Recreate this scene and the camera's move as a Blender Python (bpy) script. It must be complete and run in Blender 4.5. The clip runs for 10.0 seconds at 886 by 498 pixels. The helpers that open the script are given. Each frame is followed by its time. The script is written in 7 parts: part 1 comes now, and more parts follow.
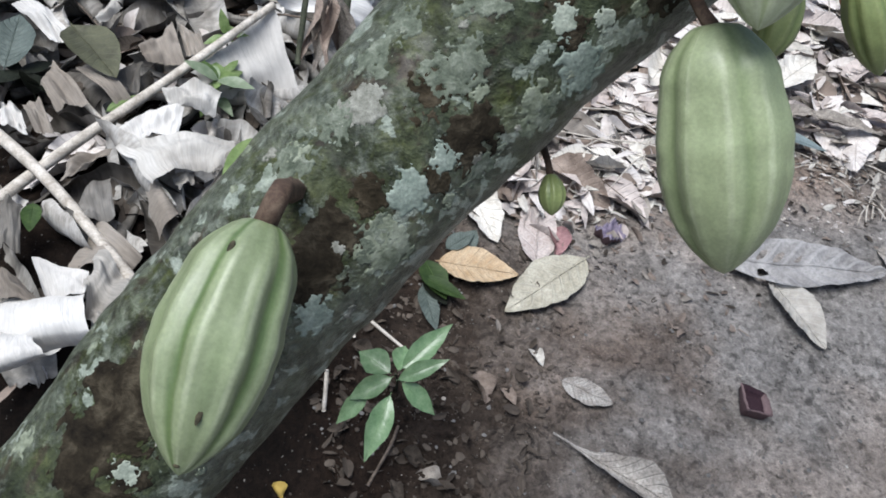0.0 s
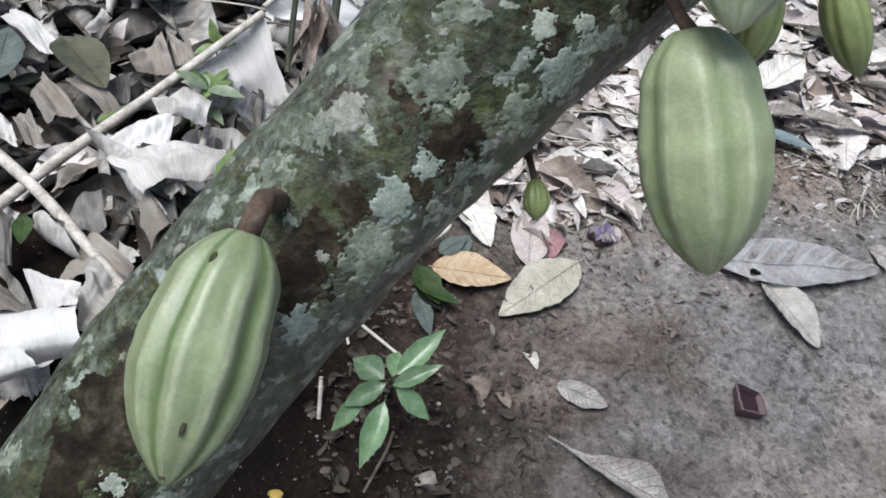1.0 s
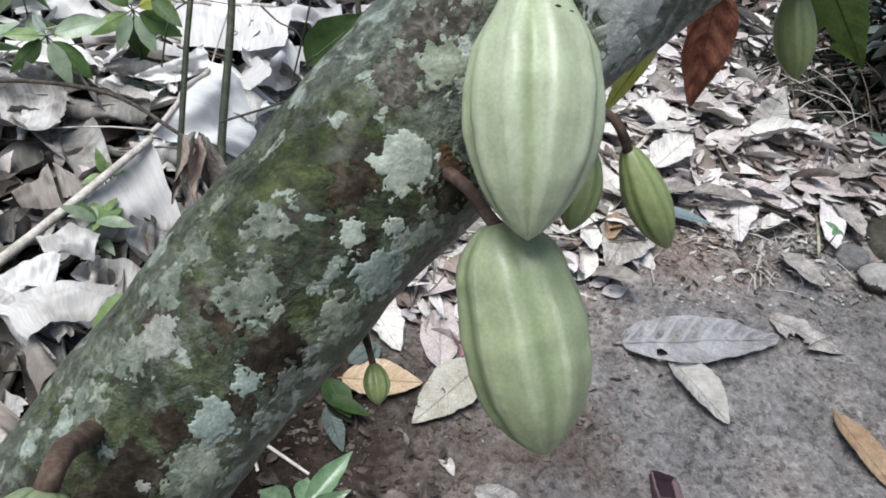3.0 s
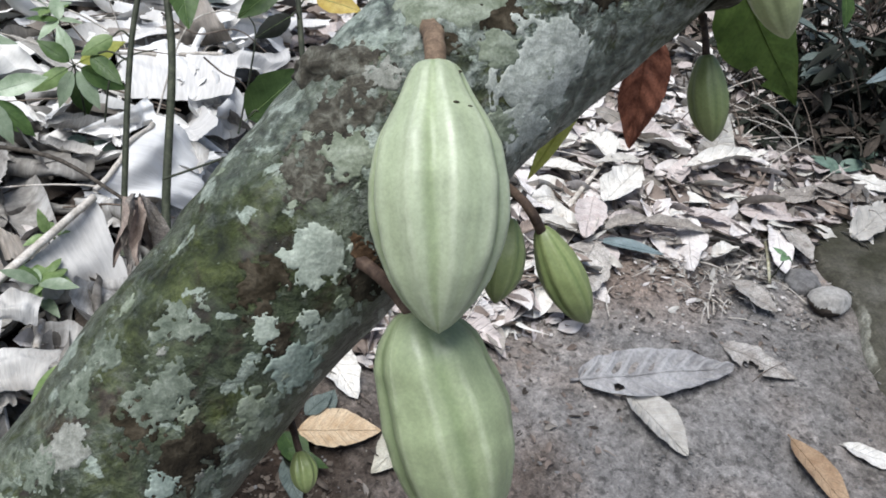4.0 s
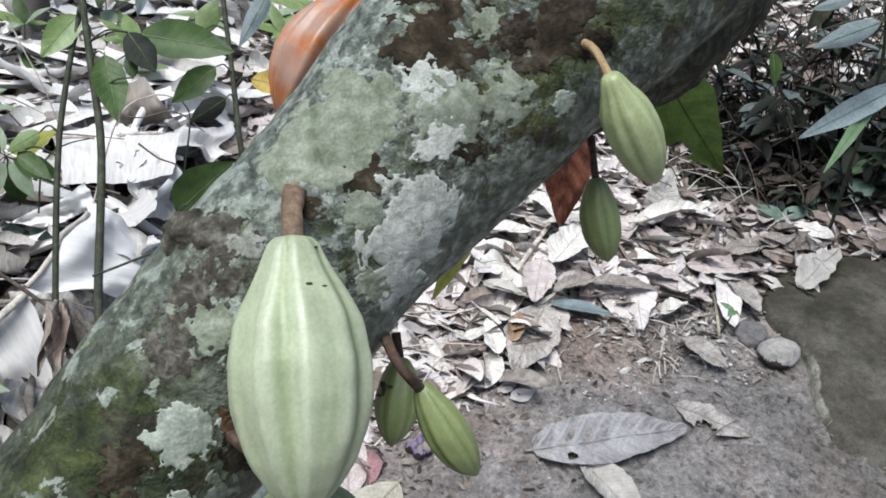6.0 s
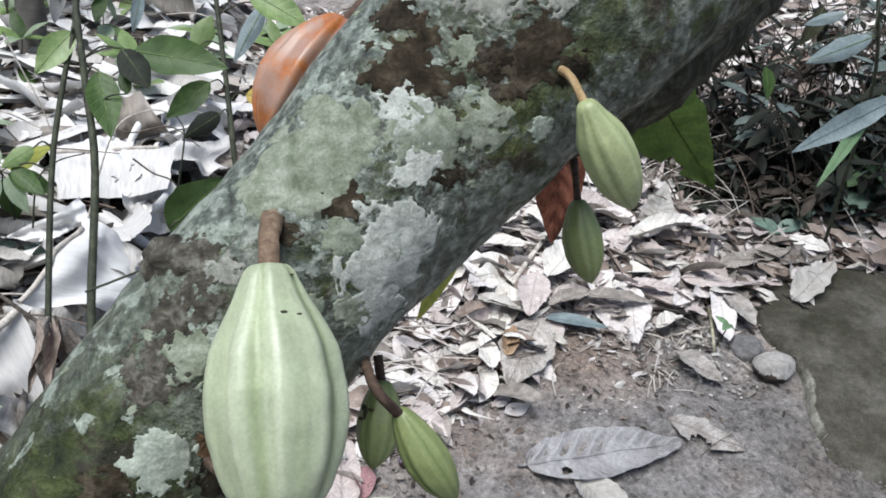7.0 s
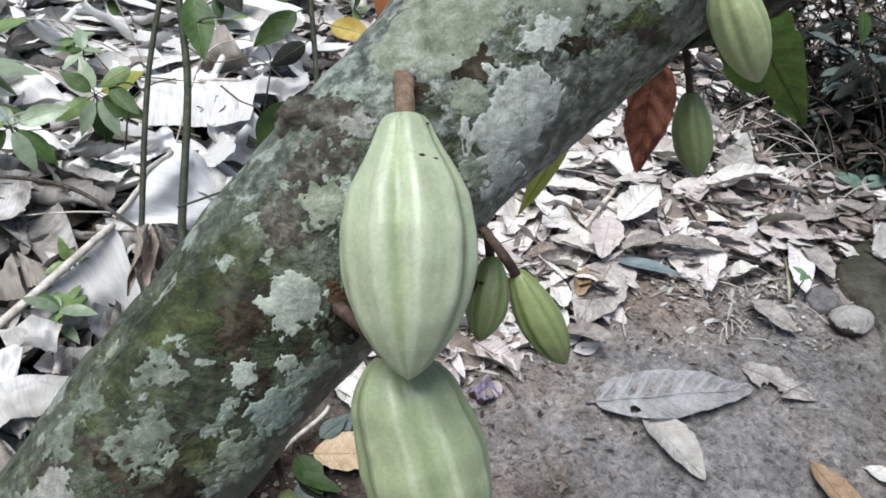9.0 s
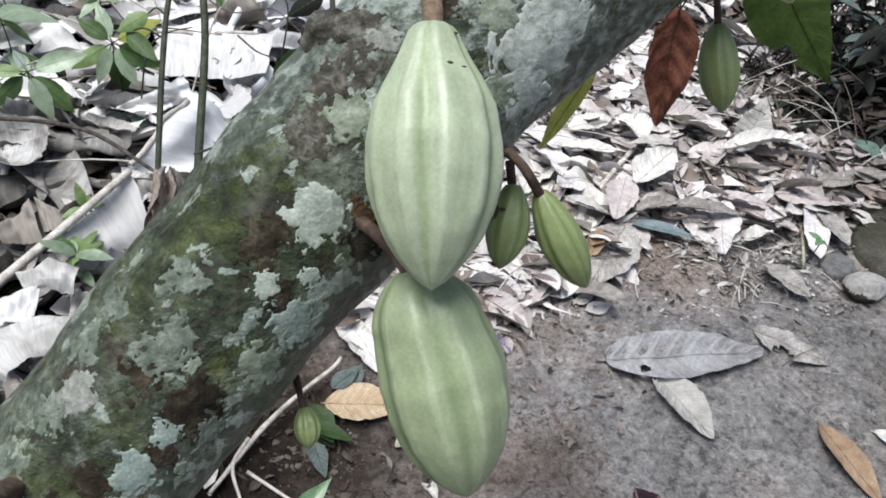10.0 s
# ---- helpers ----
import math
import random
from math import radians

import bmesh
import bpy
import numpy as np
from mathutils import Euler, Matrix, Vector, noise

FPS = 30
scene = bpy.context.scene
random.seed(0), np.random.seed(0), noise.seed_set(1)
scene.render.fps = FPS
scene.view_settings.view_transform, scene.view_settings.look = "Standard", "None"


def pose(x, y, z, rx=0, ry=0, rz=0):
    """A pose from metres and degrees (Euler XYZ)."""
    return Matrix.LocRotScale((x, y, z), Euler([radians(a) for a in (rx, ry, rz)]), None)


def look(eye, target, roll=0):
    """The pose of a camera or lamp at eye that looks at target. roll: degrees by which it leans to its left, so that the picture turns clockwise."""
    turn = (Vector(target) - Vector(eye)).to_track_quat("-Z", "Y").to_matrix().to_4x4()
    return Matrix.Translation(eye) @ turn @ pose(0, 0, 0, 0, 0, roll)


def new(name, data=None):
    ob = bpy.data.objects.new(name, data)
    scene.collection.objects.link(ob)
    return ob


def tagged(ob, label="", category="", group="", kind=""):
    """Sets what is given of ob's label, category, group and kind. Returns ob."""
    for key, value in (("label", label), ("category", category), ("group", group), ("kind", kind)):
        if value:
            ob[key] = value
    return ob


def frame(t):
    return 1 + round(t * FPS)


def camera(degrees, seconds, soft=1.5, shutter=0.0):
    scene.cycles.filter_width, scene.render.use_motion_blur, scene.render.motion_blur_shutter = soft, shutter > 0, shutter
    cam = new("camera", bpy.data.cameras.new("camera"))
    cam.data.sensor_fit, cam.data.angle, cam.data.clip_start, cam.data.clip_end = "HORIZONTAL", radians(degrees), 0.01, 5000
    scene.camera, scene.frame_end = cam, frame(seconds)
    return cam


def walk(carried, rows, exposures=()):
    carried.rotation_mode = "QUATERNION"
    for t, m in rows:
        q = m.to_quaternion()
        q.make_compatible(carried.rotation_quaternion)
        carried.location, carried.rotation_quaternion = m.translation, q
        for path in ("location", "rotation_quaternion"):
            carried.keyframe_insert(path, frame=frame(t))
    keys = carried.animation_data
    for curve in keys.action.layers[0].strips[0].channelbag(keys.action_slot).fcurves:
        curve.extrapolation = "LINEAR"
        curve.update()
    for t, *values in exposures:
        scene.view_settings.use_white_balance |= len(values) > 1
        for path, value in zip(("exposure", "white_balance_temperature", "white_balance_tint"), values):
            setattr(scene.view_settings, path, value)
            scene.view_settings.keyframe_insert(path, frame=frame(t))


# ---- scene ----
cam = camera(56.99, 10.0, soft=1.75)
PATH = [
    (0, 0.0145, 0.0071, 1.1524, 46.529, -11.257, 0.021),
    (0.5, 0.0175, 0.0081, 1.1526, 46.694, -10.775, -0.234),
    (1, 0.0217, 0.0068, 1.1561, 46.997, -10.744, -0.808),
    (1.5, 0.0297, 0.0085, 1.1675, 47.834, -10.593, -1.618),
    (2, 0.0473, 0.0223, 1.1883, 49.296, -10.641, -3.659),
    (2.5, 0.0681, 0.0420, 1.2113, 50.904, -9.907, -5.660),
    (3, 0.0856, 0.0576, 1.2342, 52.742, -9.861, -7.278),
    (3.2, 0.0939, 0.0654, 1.2431, 53.574, -9.781, -8.037),
    (4.5, 0.1260, 0.0822, 1.2825, 55.779, -8.794, -11.679),
    (5, 0.1395, 0.0991, 1.2987, 56.921, -8.122, -12.499),
    (5.5, 0.1623, 0.1172, 1.3209, 58.101, -8.590, -14.117),
    (6, 0.1781, 0.1148, 1.3346, 58.576, -8.057, -13.852),
    (7.5, 0.1918, 0.1147, 1.3468, 59.427, -8.030, -13.875),
    (8, 0.1711, 0.0994, 1.3308, 58.063, -7.064, -12.108),
    (8.5, 0.1539, 0.0847, 1.3042, 56.527, -7.754, -10.822),
    (9, 0.1475, 0.0749, 1.2958, 55.964, -7.695, -9.195),
    (9.5, 0.1431, 0.0656, 1.2868, 55.037, -8.496, -8.845),
    (10, 0.1404, 0.0561, 1.2667, 53.694, -8.309, -7.865),
]
walk(cam, [(t, pose(x, y, z, rx, ry, rz)) for t, x, y, z, rx, ry, rz in PATH], exposures=[(0.0, 0.48, 6000, 8.5), (10.0, 0.53, 6000, 8.5)])

# ---- light: bright shade under a tree canopy, soft light from above and behind on the left ----
world = bpy.data.worlds.new("sky")
scene.world = world
world.use_nodes = True
wn = world.node_tree.nodes
sky = wn.new("ShaderNodeTexSky")
sky.sky_type, sky.sun_disc = "NISHITA", False
sky.sun_elevation, sky.sun_rotation = radians(70), radians(-119)
sky.dust_density, sky.ozone_density = 4.0, 0.6
wn["Background"].inputs["Strength"].default_value = 0.095
world.node_tree.links.new(sky.outputs[0], wn["Background"].inputs["Color"])
sun = new("sun", bpy.data.lights.new("sun", "SUN"))
sun.data.energy, sun.data.angle, sun.data.color = 3.1, radians(38), (1.0, 0.98, 0.95)
sun.matrix_world = look((-0.9, -0.5, 2.8), (0, 0, 0))

# ---- helpers ----
RNG = random.Random(7)


def ground_z(x, y):
    """Height of the ground: a gentle slope with a raised bank of dead leaves on one side."""
    def sig(a):
        return 1 / (1 + math.exp(-max(-40, min(40, a))))
    z = -0.229 + 0.0912 * 4 * math.tanh(x / 4) + 0.1146 * 4 * math.tanh(y / 4)
    z += 0.20 * sig((0.1 * (y - 1.2) - x) / 0.055) * sig((y - 0.72) / 0.07) * sig(7 - y)
    z += 0.006 * math.sin(5.1 * x + 1.3 * y) * math.cos(4.3 * y - 0.7 * x)
    return z


def on_ground(x, y, h=0.0):
    return Vector((x, y, ground_z(x, y) + h))


def mesh_of(name, verts, faces, material=None, uvs=None, smooth=True):
    me = bpy.data.meshes.new(name)
    me.from_pydata([tuple(v) for v in verts], [], faces)
    if uvs is not None:
        layer = me.uv_layers.new(name="UVMap")
        idx = np.empty(len(me.loops), dtype=np.int32)
        me.loops.foreach_get("vertex_index", idx)
        layer.data.foreach_set("uv", np.asarray(uvs, dtype=np.float32)[idx].ravel())
    if smooth:
        me.polygons.foreach_set("use_smooth", np.ones(len(me.polygons), dtype=bool))
    if material:
        me.materials.append(material)
    me.update()
    return me


def part(name, me, parent=None, label=""):
    """Links a mesh as one object, under a thing or a part if one is given."""
    ob = new(name, me)
    if parent is not None:
        ob.parent = parent
    return tagged(ob, label)


def grid_faces(nu, nv, closed=False, base=0):
    """Quads of a grid of nu rows of nv points; closed joins the last column to the first."""
    out = []
    for i in range(nu - 1):
        for j in range(nv if closed else nv - 1):
            k = (j + 1) % nv
            out.append((base + i * nv + j, base + i * nv + k, base + (i + 1) * nv + k, base + (i + 1) * nv + j))
    return out


def smooth_line(points, n):
    """n points on a smooth curve through the given ones, which may carry a radius as fourth number."""
    p = np.array(points, dtype=float)
    p = np.vstack([2 * p[0] - p[1], p, 2 * p[-1] - p[-2]])
    out = []
    for s in np.linspace(0, len(p) - 3 - 1e-9, n):
        i, f = int(s), s - int(s)
        a, b, c, d = p[i:i + 4]
        out.append(0.5 * (2 * b + (c - a) * f + (2 * a - 5 * b + 4 * c - d) * f * f + (3 * b - a - 3 * c + d) * f ** 3))
    return np.array(out)


def tube(name, points, material, n=12, segs=8, rough=0.0, seed=0):
    """A closed tapering tube along points of x, y, z, radius."""
    line = smooth_line(points, n)
    verts, uvs = [], []
    side = None
    length = 0.0
    for i, row in enumerate(line):
        a, b = line[max(i - 1, 0)][:3], line[min(i + 1, n - 1)][:3]
        way = Vector(b - a).normalized()
        if side is None:
            side = way.orthogonal().normalized()
        side = (side - way * side.dot(way)).normalized()
        other = way.cross(side)
        length += (Vector(row[:3]) - Vector(line[max(i - 1, 0)][:3])).length
        for j in range(segs):
            th = 2 * math.pi * j / segs
            w = side * math.cos(th) + other * math.sin(th)
            c = Vector(row[:3])
            r = row[3] * (1 + rough * noise.noise(c * 60 + w * 2 + Vector((seed, 0, 0))))
            verts.append(c + w * r)
            uvs.append((length, j / segs))
    faces = grid_faces(n, segs, True)
    for ring, centre in ((0, 0), (n - 1, n - 1)):
        verts.append(Vector(line[centre][:3]))
        uvs.append((0, 0))
        k = len(verts) - 1
        for j in range(segs):
            a, b = ring * segs + j, ring * segs + (j + 1) % segs
            faces.append((a, k, b) if ring else (b, k, a))
    return mesh_of(name, verts, faces, material, uvs)


# ---- materials ----
def material(name, rough=0.8, spec=0.3):
    m = bpy.data.materials.new(name)
    m.use_nodes = True
    b = m.node_tree.nodes["Principled BSDF"]
    b.inputs["Roughness"].default_value = rough
    b.inputs["Specular IOR Level"].default_value = spec
    return m, m.node_tree.nodes, m.node_tree.links, b


def noise_node(nodes, links, coord, scale, detail=6.0, rough=0.6, dist=0.0):
    n = nodes.new("ShaderNodeTexNoise")
    n.inputs["Scale"].default_value, n.inputs["Detail"].default_value = scale, detail
    n.inputs["Roughness"].default_value, n.inputs["Distortion"].default_value = rough, dist
    links.new(coord, n.inputs["Vector"])
    return n.outputs["Fac"]


def ramp(nodes, links, fac, stops):
    r = nodes.new("ShaderNodeValToRGB")
    e = r.color_ramp.elements
    while len(e) < len(stops):
        e.new(0.5)
    for q, (pos, col) in zip(e, stops):
        q.position = pos
        q.color = (*col, 1) if len(col) == 3 else col
    links.new(fac, r.inputs["Fac"])
    return r.outputs["Color"]


def grey(a):
    return (a, a, a)


def mix(nodes, links, fac, a, b, how="MIX"):
    n = nodes.new("ShaderNodeMix")
    n.data_type, n.blend_type = "RGBA", how
    for value, socket in ((fac, n.inputs[0]), (a, n.inputs[6]), (b, n.inputs[7])):
        if isinstance(value, (int, float)):
            socket.default_value = value
        elif isinstance(value, tuple):
            socket.default_value = (*value, 1)
        else:
            links.new(value, socket)
    return n.outputs[2]


def math_node(nodes, links, how, a, b=0.0, c=0.0):
    n = nodes.new("ShaderNodeMath")
    n.operation = how
    for value, socket in zip((a, b, c), n.inputs):
        if isinstance(value, (int, float)):
            socket.default_value = value
        else:
            links.new(value, socket)
    return n.outputs[0]


def bump(nodes, links, bsdf, height, strength, distance):
    n = nodes.new("ShaderNodeBump")
    n.inputs["Strength"].default_value, n.inputs["Distance"].default_value = strength, distance
    links.new(height, n.inputs["Height"])
    links.new(n.outputs["Normal"], bsdf.inputs["Normal"])


def coords(nodes, which="Object"):
    return nodes.new("ShaderNodeTexCoord").outputs[which]


def soil_material():
    """Trodden earth: dark red-brown round the foot of the trunk, grey-brown farther out, with crumbs and pits."""
    m, nodes, links, b = material("soil", 0.95, 0.15)
    c = coords(nodes)
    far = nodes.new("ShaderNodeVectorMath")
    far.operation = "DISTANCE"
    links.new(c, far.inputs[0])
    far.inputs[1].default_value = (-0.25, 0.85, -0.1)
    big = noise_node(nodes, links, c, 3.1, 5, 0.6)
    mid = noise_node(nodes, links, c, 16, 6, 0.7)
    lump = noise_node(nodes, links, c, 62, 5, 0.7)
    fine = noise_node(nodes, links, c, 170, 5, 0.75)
    # Earth gets darker towards the foot of the trunk.
    foot_tone = math_node(nodes, links, "MULTIPLY_ADD", big, 0.7, math_node(nodes, links, "MULTIPLY", far.outputs["Value"], 0.64))
    base = ramp(nodes, links, foot_tone, [(0.60, (0.022, 0.015, 0.011)), (0.75, (0.062, 0.048, 0.038)), (0.85, (0.172, 0.146, 0.126)), (0.98, (0.288, 0.270, 0.252))])
    base = mix(nodes, links, 0.40, base, ramp(nodes, links, mid, [(0.3, grey(0.15)), (0.5, grey(0.5)), (0.7, grey(0.85))]), "OVERLAY")
    warm = ramp(nodes, links, noise_node(nodes, links, c, 2.1, 4, 0.55), [(0.46, grey(0)), (0.60, grey(0.6))])
    base = mix(nodes, links, warm, base, mix(nodes, links, 1.0, base, (1.04, 0.92, 0.84), "MULTIPLY"))
    bare = nodes.new("ShaderNodeVectorMath")
    bare.operation = "DISTANCE"
    links.new(c, bare.inputs[0])
    bare.inputs[1].default_value = (1.15, 1.70, 0.06)
    ruddy = ramp(nodes, links, math_node(nodes, links, "MULTIPLY_ADD", big, 0.25, bare.outputs["Value"]), [(0.22, grey(0.85)), (0.42, grey(0))])
    base = mix(nodes, links, ruddy, base, mix(nodes, links, 1.0, base, (1.02, 0.84, 0.72), "MULTIPLY"))
    pits = ramp(nodes, links, noise_node(nodes, links, c, 27, 5, 0.65), [(0.36, grey(0.5)), (0.5, grey(1.0))])
    base = mix(nodes, links, 0.6, base, pits, "MULTIPLY")
    base = mix(nodes, links, 0.45, base, ramp(nodes, links, lump, [(0.32, grey(0.12)), (0.5, grey(0.5)), (0.66, grey(0.9))]), "OVERLAY")
    base = mix(nodes, links, 0.34, base, ramp(nodes, links, fine, [(0.32, grey(0.15)), (0.5, grey(0.5)), (0.68, grey(0.88))]), "OVERLAY")
    specks = ramp(nodes, links, noise_node(nodes, links, c, 105, 3, 0.6), [(0.30, grey(0.3)), (0.40, grey(1.0))])
    base = mix(nodes, links, 0.6, base, specks, "MULTIPLY")
    stains = ramp(nodes, links, noise_node(nodes, links, c, 46, 3, 0.5, 0.4), [(0.34, grey(0.38)), (0.44, grey(1.0))])
    base = mix(nodes, links, 0.75, base, stains, "MULTIPLY")
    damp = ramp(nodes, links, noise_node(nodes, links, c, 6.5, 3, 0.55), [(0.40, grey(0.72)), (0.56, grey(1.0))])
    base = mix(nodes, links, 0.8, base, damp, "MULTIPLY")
    # Earth gets darker near the slab, with an uneven edge.
    slab_near = nodes.new("ShaderNodeVectorMath")
    slab_near.operation = "DISTANCE"
    links.new(c, slab_near.inputs[0])
    slab_near.inputs[1].default_value = (1.85, 1.15, 0.06)
    base = mix(nodes, links, ramp(nodes, links, math_node(nodes, links, "MULTIPLY_ADD", mid, 0.45, slab_near.outputs["Value"]), [(0.45, grey(0.75)), (0.75, grey(0))]), base, mix(nodes, links, 1.0, base, (0.60, 0.59, 0.56), "MULTIPLY"))
    # Shade in the gaps of heap and litter, put into the earth's colour.
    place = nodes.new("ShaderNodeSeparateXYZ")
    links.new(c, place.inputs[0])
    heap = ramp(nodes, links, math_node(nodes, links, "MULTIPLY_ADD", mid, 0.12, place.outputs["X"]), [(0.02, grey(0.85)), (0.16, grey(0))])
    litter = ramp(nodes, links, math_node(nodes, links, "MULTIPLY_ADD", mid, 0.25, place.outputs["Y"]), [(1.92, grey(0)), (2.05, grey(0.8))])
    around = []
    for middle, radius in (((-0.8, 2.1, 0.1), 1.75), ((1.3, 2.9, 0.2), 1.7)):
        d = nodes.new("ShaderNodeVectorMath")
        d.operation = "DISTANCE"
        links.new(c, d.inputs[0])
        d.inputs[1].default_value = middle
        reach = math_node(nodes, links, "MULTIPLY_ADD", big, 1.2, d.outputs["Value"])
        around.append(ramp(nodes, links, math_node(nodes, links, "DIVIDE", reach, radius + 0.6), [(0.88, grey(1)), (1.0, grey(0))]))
    gap_shade = math_node(nodes, links, "MAXIMUM", math_node(nodes, links, "MULTIPLY", heap, around[0]), math_node(nodes, links, "MULTIPLY", litter, around[1]))
    base = mix(nodes, links, gap_shade, base, mix(nodes, links, 1.0, base, (0.20, 0.17, 0.14), "MULTIPLY"))
    grit = ramp(nodes, links, noise_node(nodes, links, c, 140, 2, 0.5), [(0.70, grey(0)), (0.74, grey(0.6))])
    base = mix(nodes, links, grit, base, (0.33, 0.31, 0.28))
    links.new(base, b.inputs["Base Color"])
    h = math_node(nodes, links, "ADD", math_node(nodes, links, "MULTIPLY", mid, 1.5), math_node(nodes, links, "MULTIPLY_ADD", fine, 0.5, lump))
    bump(nodes, links, b, h, 1.0, 0.011)
    return m


def bark_material():
    """Dark bark under patches of green moss and grey-green crust, thickest on the flanks, with pits and blisters."""
    m, nodes, links, b = material("mossy_bark", 0.6, 0.5)
    c = coords(nodes)
    sep = nodes.new("ShaderNodeSeparateXYZ")
    links.new(coords(nodes, "UV"), sep.inputs[0])
    round_it = math_node(nodes, links, "FRACT", sep.outputs["Y"])
    fine = noise_node(nodes, links, c, 330, 5, 0.7)
    pit = noise_node(nodes, links, c, 120, 4, 0.6)
    mid = noise_node(nodes, links, c, 55, 6, 0.7, 0.4)
    bark = ramp(nodes, links, mid, [(0.32, (0.010, 0.008, 0.005)), (0.5, (0.034, 0.026, 0.018)), (0.7, (0.088, 0.070, 0.050))])
    shade = noise_node(nodes, links, c, 17, 4, 0.6)
    moss_a = ramp(nodes, links, mid, [(0.32, (0.009, 0.012, 0.004)), (0.5, (0.044, 0.052, 0.017)), (0.7, (0.115, 0.128, 0.050))])
    moss_b = ramp(nodes, links, mid, [(0.32, (0.012, 0.016, 0.009)), (0.5, (0.044, 0.053, 0.031)), (0.7, (0.108, 0.124, 0.082))])
    moss = mix(nodes, links, ramp(nodes, links, shade, [(0.40, grey(0)), (0.58, grey(1))]), moss_a, moss_b)
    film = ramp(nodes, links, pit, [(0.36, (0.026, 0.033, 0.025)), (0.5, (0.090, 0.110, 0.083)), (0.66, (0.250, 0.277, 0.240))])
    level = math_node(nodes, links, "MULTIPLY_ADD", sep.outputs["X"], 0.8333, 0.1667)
    # Film is blended towards the darker moss tone along the lower trunk.
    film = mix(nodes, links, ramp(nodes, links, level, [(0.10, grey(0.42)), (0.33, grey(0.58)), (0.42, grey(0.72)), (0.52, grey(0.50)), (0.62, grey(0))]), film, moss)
    crust = ramp(nodes, links, pit, [(0.34, (0.15, 0.18, 0.14)), (0.6, (0.29, 0.33, 0.275))])
    brown_top = ramp(nodes, links, level, [(0.0, grey(0.5)), (0.62, grey(0.5)), (0.72, grey(0.455)), (0.95, grey(0.47))])
    f1 = ramp(nodes, links, math_node(nodes, links, "ADD", noise_node(nodes, links, c, 24, 8, 0.66, 0.5), brown_top), [(0.885, grey(0)), (0.955, grey(1))])
    flank = ramp(nodes, links, round_it, [(0.0, grey(0.80)), (0.045, grey(0.72)), (0.085, grey(0.50)), (0.20, grey(0.42)), (0.25, grey(0.48)), (0.29, grey(0.58)), (0.45, grey(0.63)), (0.8, grey(0.62)), (1.0, grey(0.80))])
    patchy = noise_node(nodes, links, c, 48, 9, 0.74, 0.5)
    height = math_node(nodes, links, "SUBTRACT", ramp(nodes, links, level, [(0.04, grey(0.42)), (0.25, grey(0.45)), (0.34, grey(0.46)), (0.39, grey(0.44)), (0.43, grey(0.38)), (0.48, grey(0.40)), (0.545, grey(0.56)), (0.66, grey(0.58)), (0.76, grey(0.51)), (0.92, grey(0.46))]), 0.5)
    amount = math_node(nodes, links, "ADD", math_node(nodes, links, "ADD", patchy, flank), height)
    under = math_node(nodes, links, "MULTIPLY", ramp(nodes, links, round_it, [(0.0, grey(0.30)), (0.05, grey(0.24)), (0.10, grey(0.08)), (0.18, grey(0)), (0.82, grey(0)), (0.91, grey(0.30))]), ramp(nodes, links, level, [(0.52, grey(0)), (0.64, grey(1))]))
    amount = math_node(nodes, links, "SUBTRACT", amount, under)
    f2 = ramp(nodes, links, amount, [(0.915, grey(0)), (0.965, grey(0.42)), (0.99, grey(0.5)), (1.03, grey(0.95))])
    f3 = ramp(nodes, links, math_node(nodes, links, "ADD", math_node(nodes, links, "MULTIPLY", height, 0.4), math_node(nodes, links, "MULTIPLY_ADD", flank, 0.18, math_node(nodes, links, "SUBTRACT", noise_node(nodes, links, c, 46, 4, 0.55, 0.3), under))), [(0.672, grey(0)), (0.69, grey(0.85))])
    col = mix(nodes, links, f1, bark, moss)
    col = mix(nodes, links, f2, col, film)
    # Lower-trunk shade put into the bark colour, deepest at levels 0.44 to 0.50.
    shade_band = ramp(nodes, links, level, [(0.20, grey(0.60)), (0.30, grey(0.40)), (0.38, grey(0.40)), (0.44, grey(0.90)), (0.50, grey(0.85)), (0.56, grey(0.1))])
    col = mix(nodes, links, shade_band, col, mix(nodes, links, 1.0, col, (0.60, 0.66, 0.50), "MULTIPLY"))
    col = mix(nodes, links, f3, col, crust)
    col = mix(nodes, links, 0.4, col, ramp(nodes, links, fine, [(0.32, grey(0.15)), (0.5, grey(0.5)), (0.68, grey(0.85))]), "OVERLAY")
    links.new(col, b.inputs["Base Color"])
    h = math_node(nodes, links, "ADD", math_node(nodes, links, "MULTIPLY", mid, 1.3), math_node(nodes, links, "MULTIPLY_ADD", fine, 0.25, pit))
    links.new(ramp(nodes, links, f2, [(0.0, grey(0.62)), (0.9, grey(0.40))]), b.inputs["Roughness"])
    links.new(ramp(nodes, links, f2, [(0.0, grey(0.18)), (0.9, grey(0.65))]), b.inputs["Specular IOR Level"])
    links.new(math_node(nodes, links, "MULTIPLY", ramp(nodes, links, pit, [(0.40, grey(0.15)), (0.56, grey(1.0))]), ramp(nodes, links, level, [(0.45, grey(0.28)), (0.62, grey(0.12))])), b.inputs["Coat Weight"])
    b.inputs["Coat Roughness"].default_value = 0.34
    bump(nodes, links, b, h, 1.0, 0.0042)
    return m


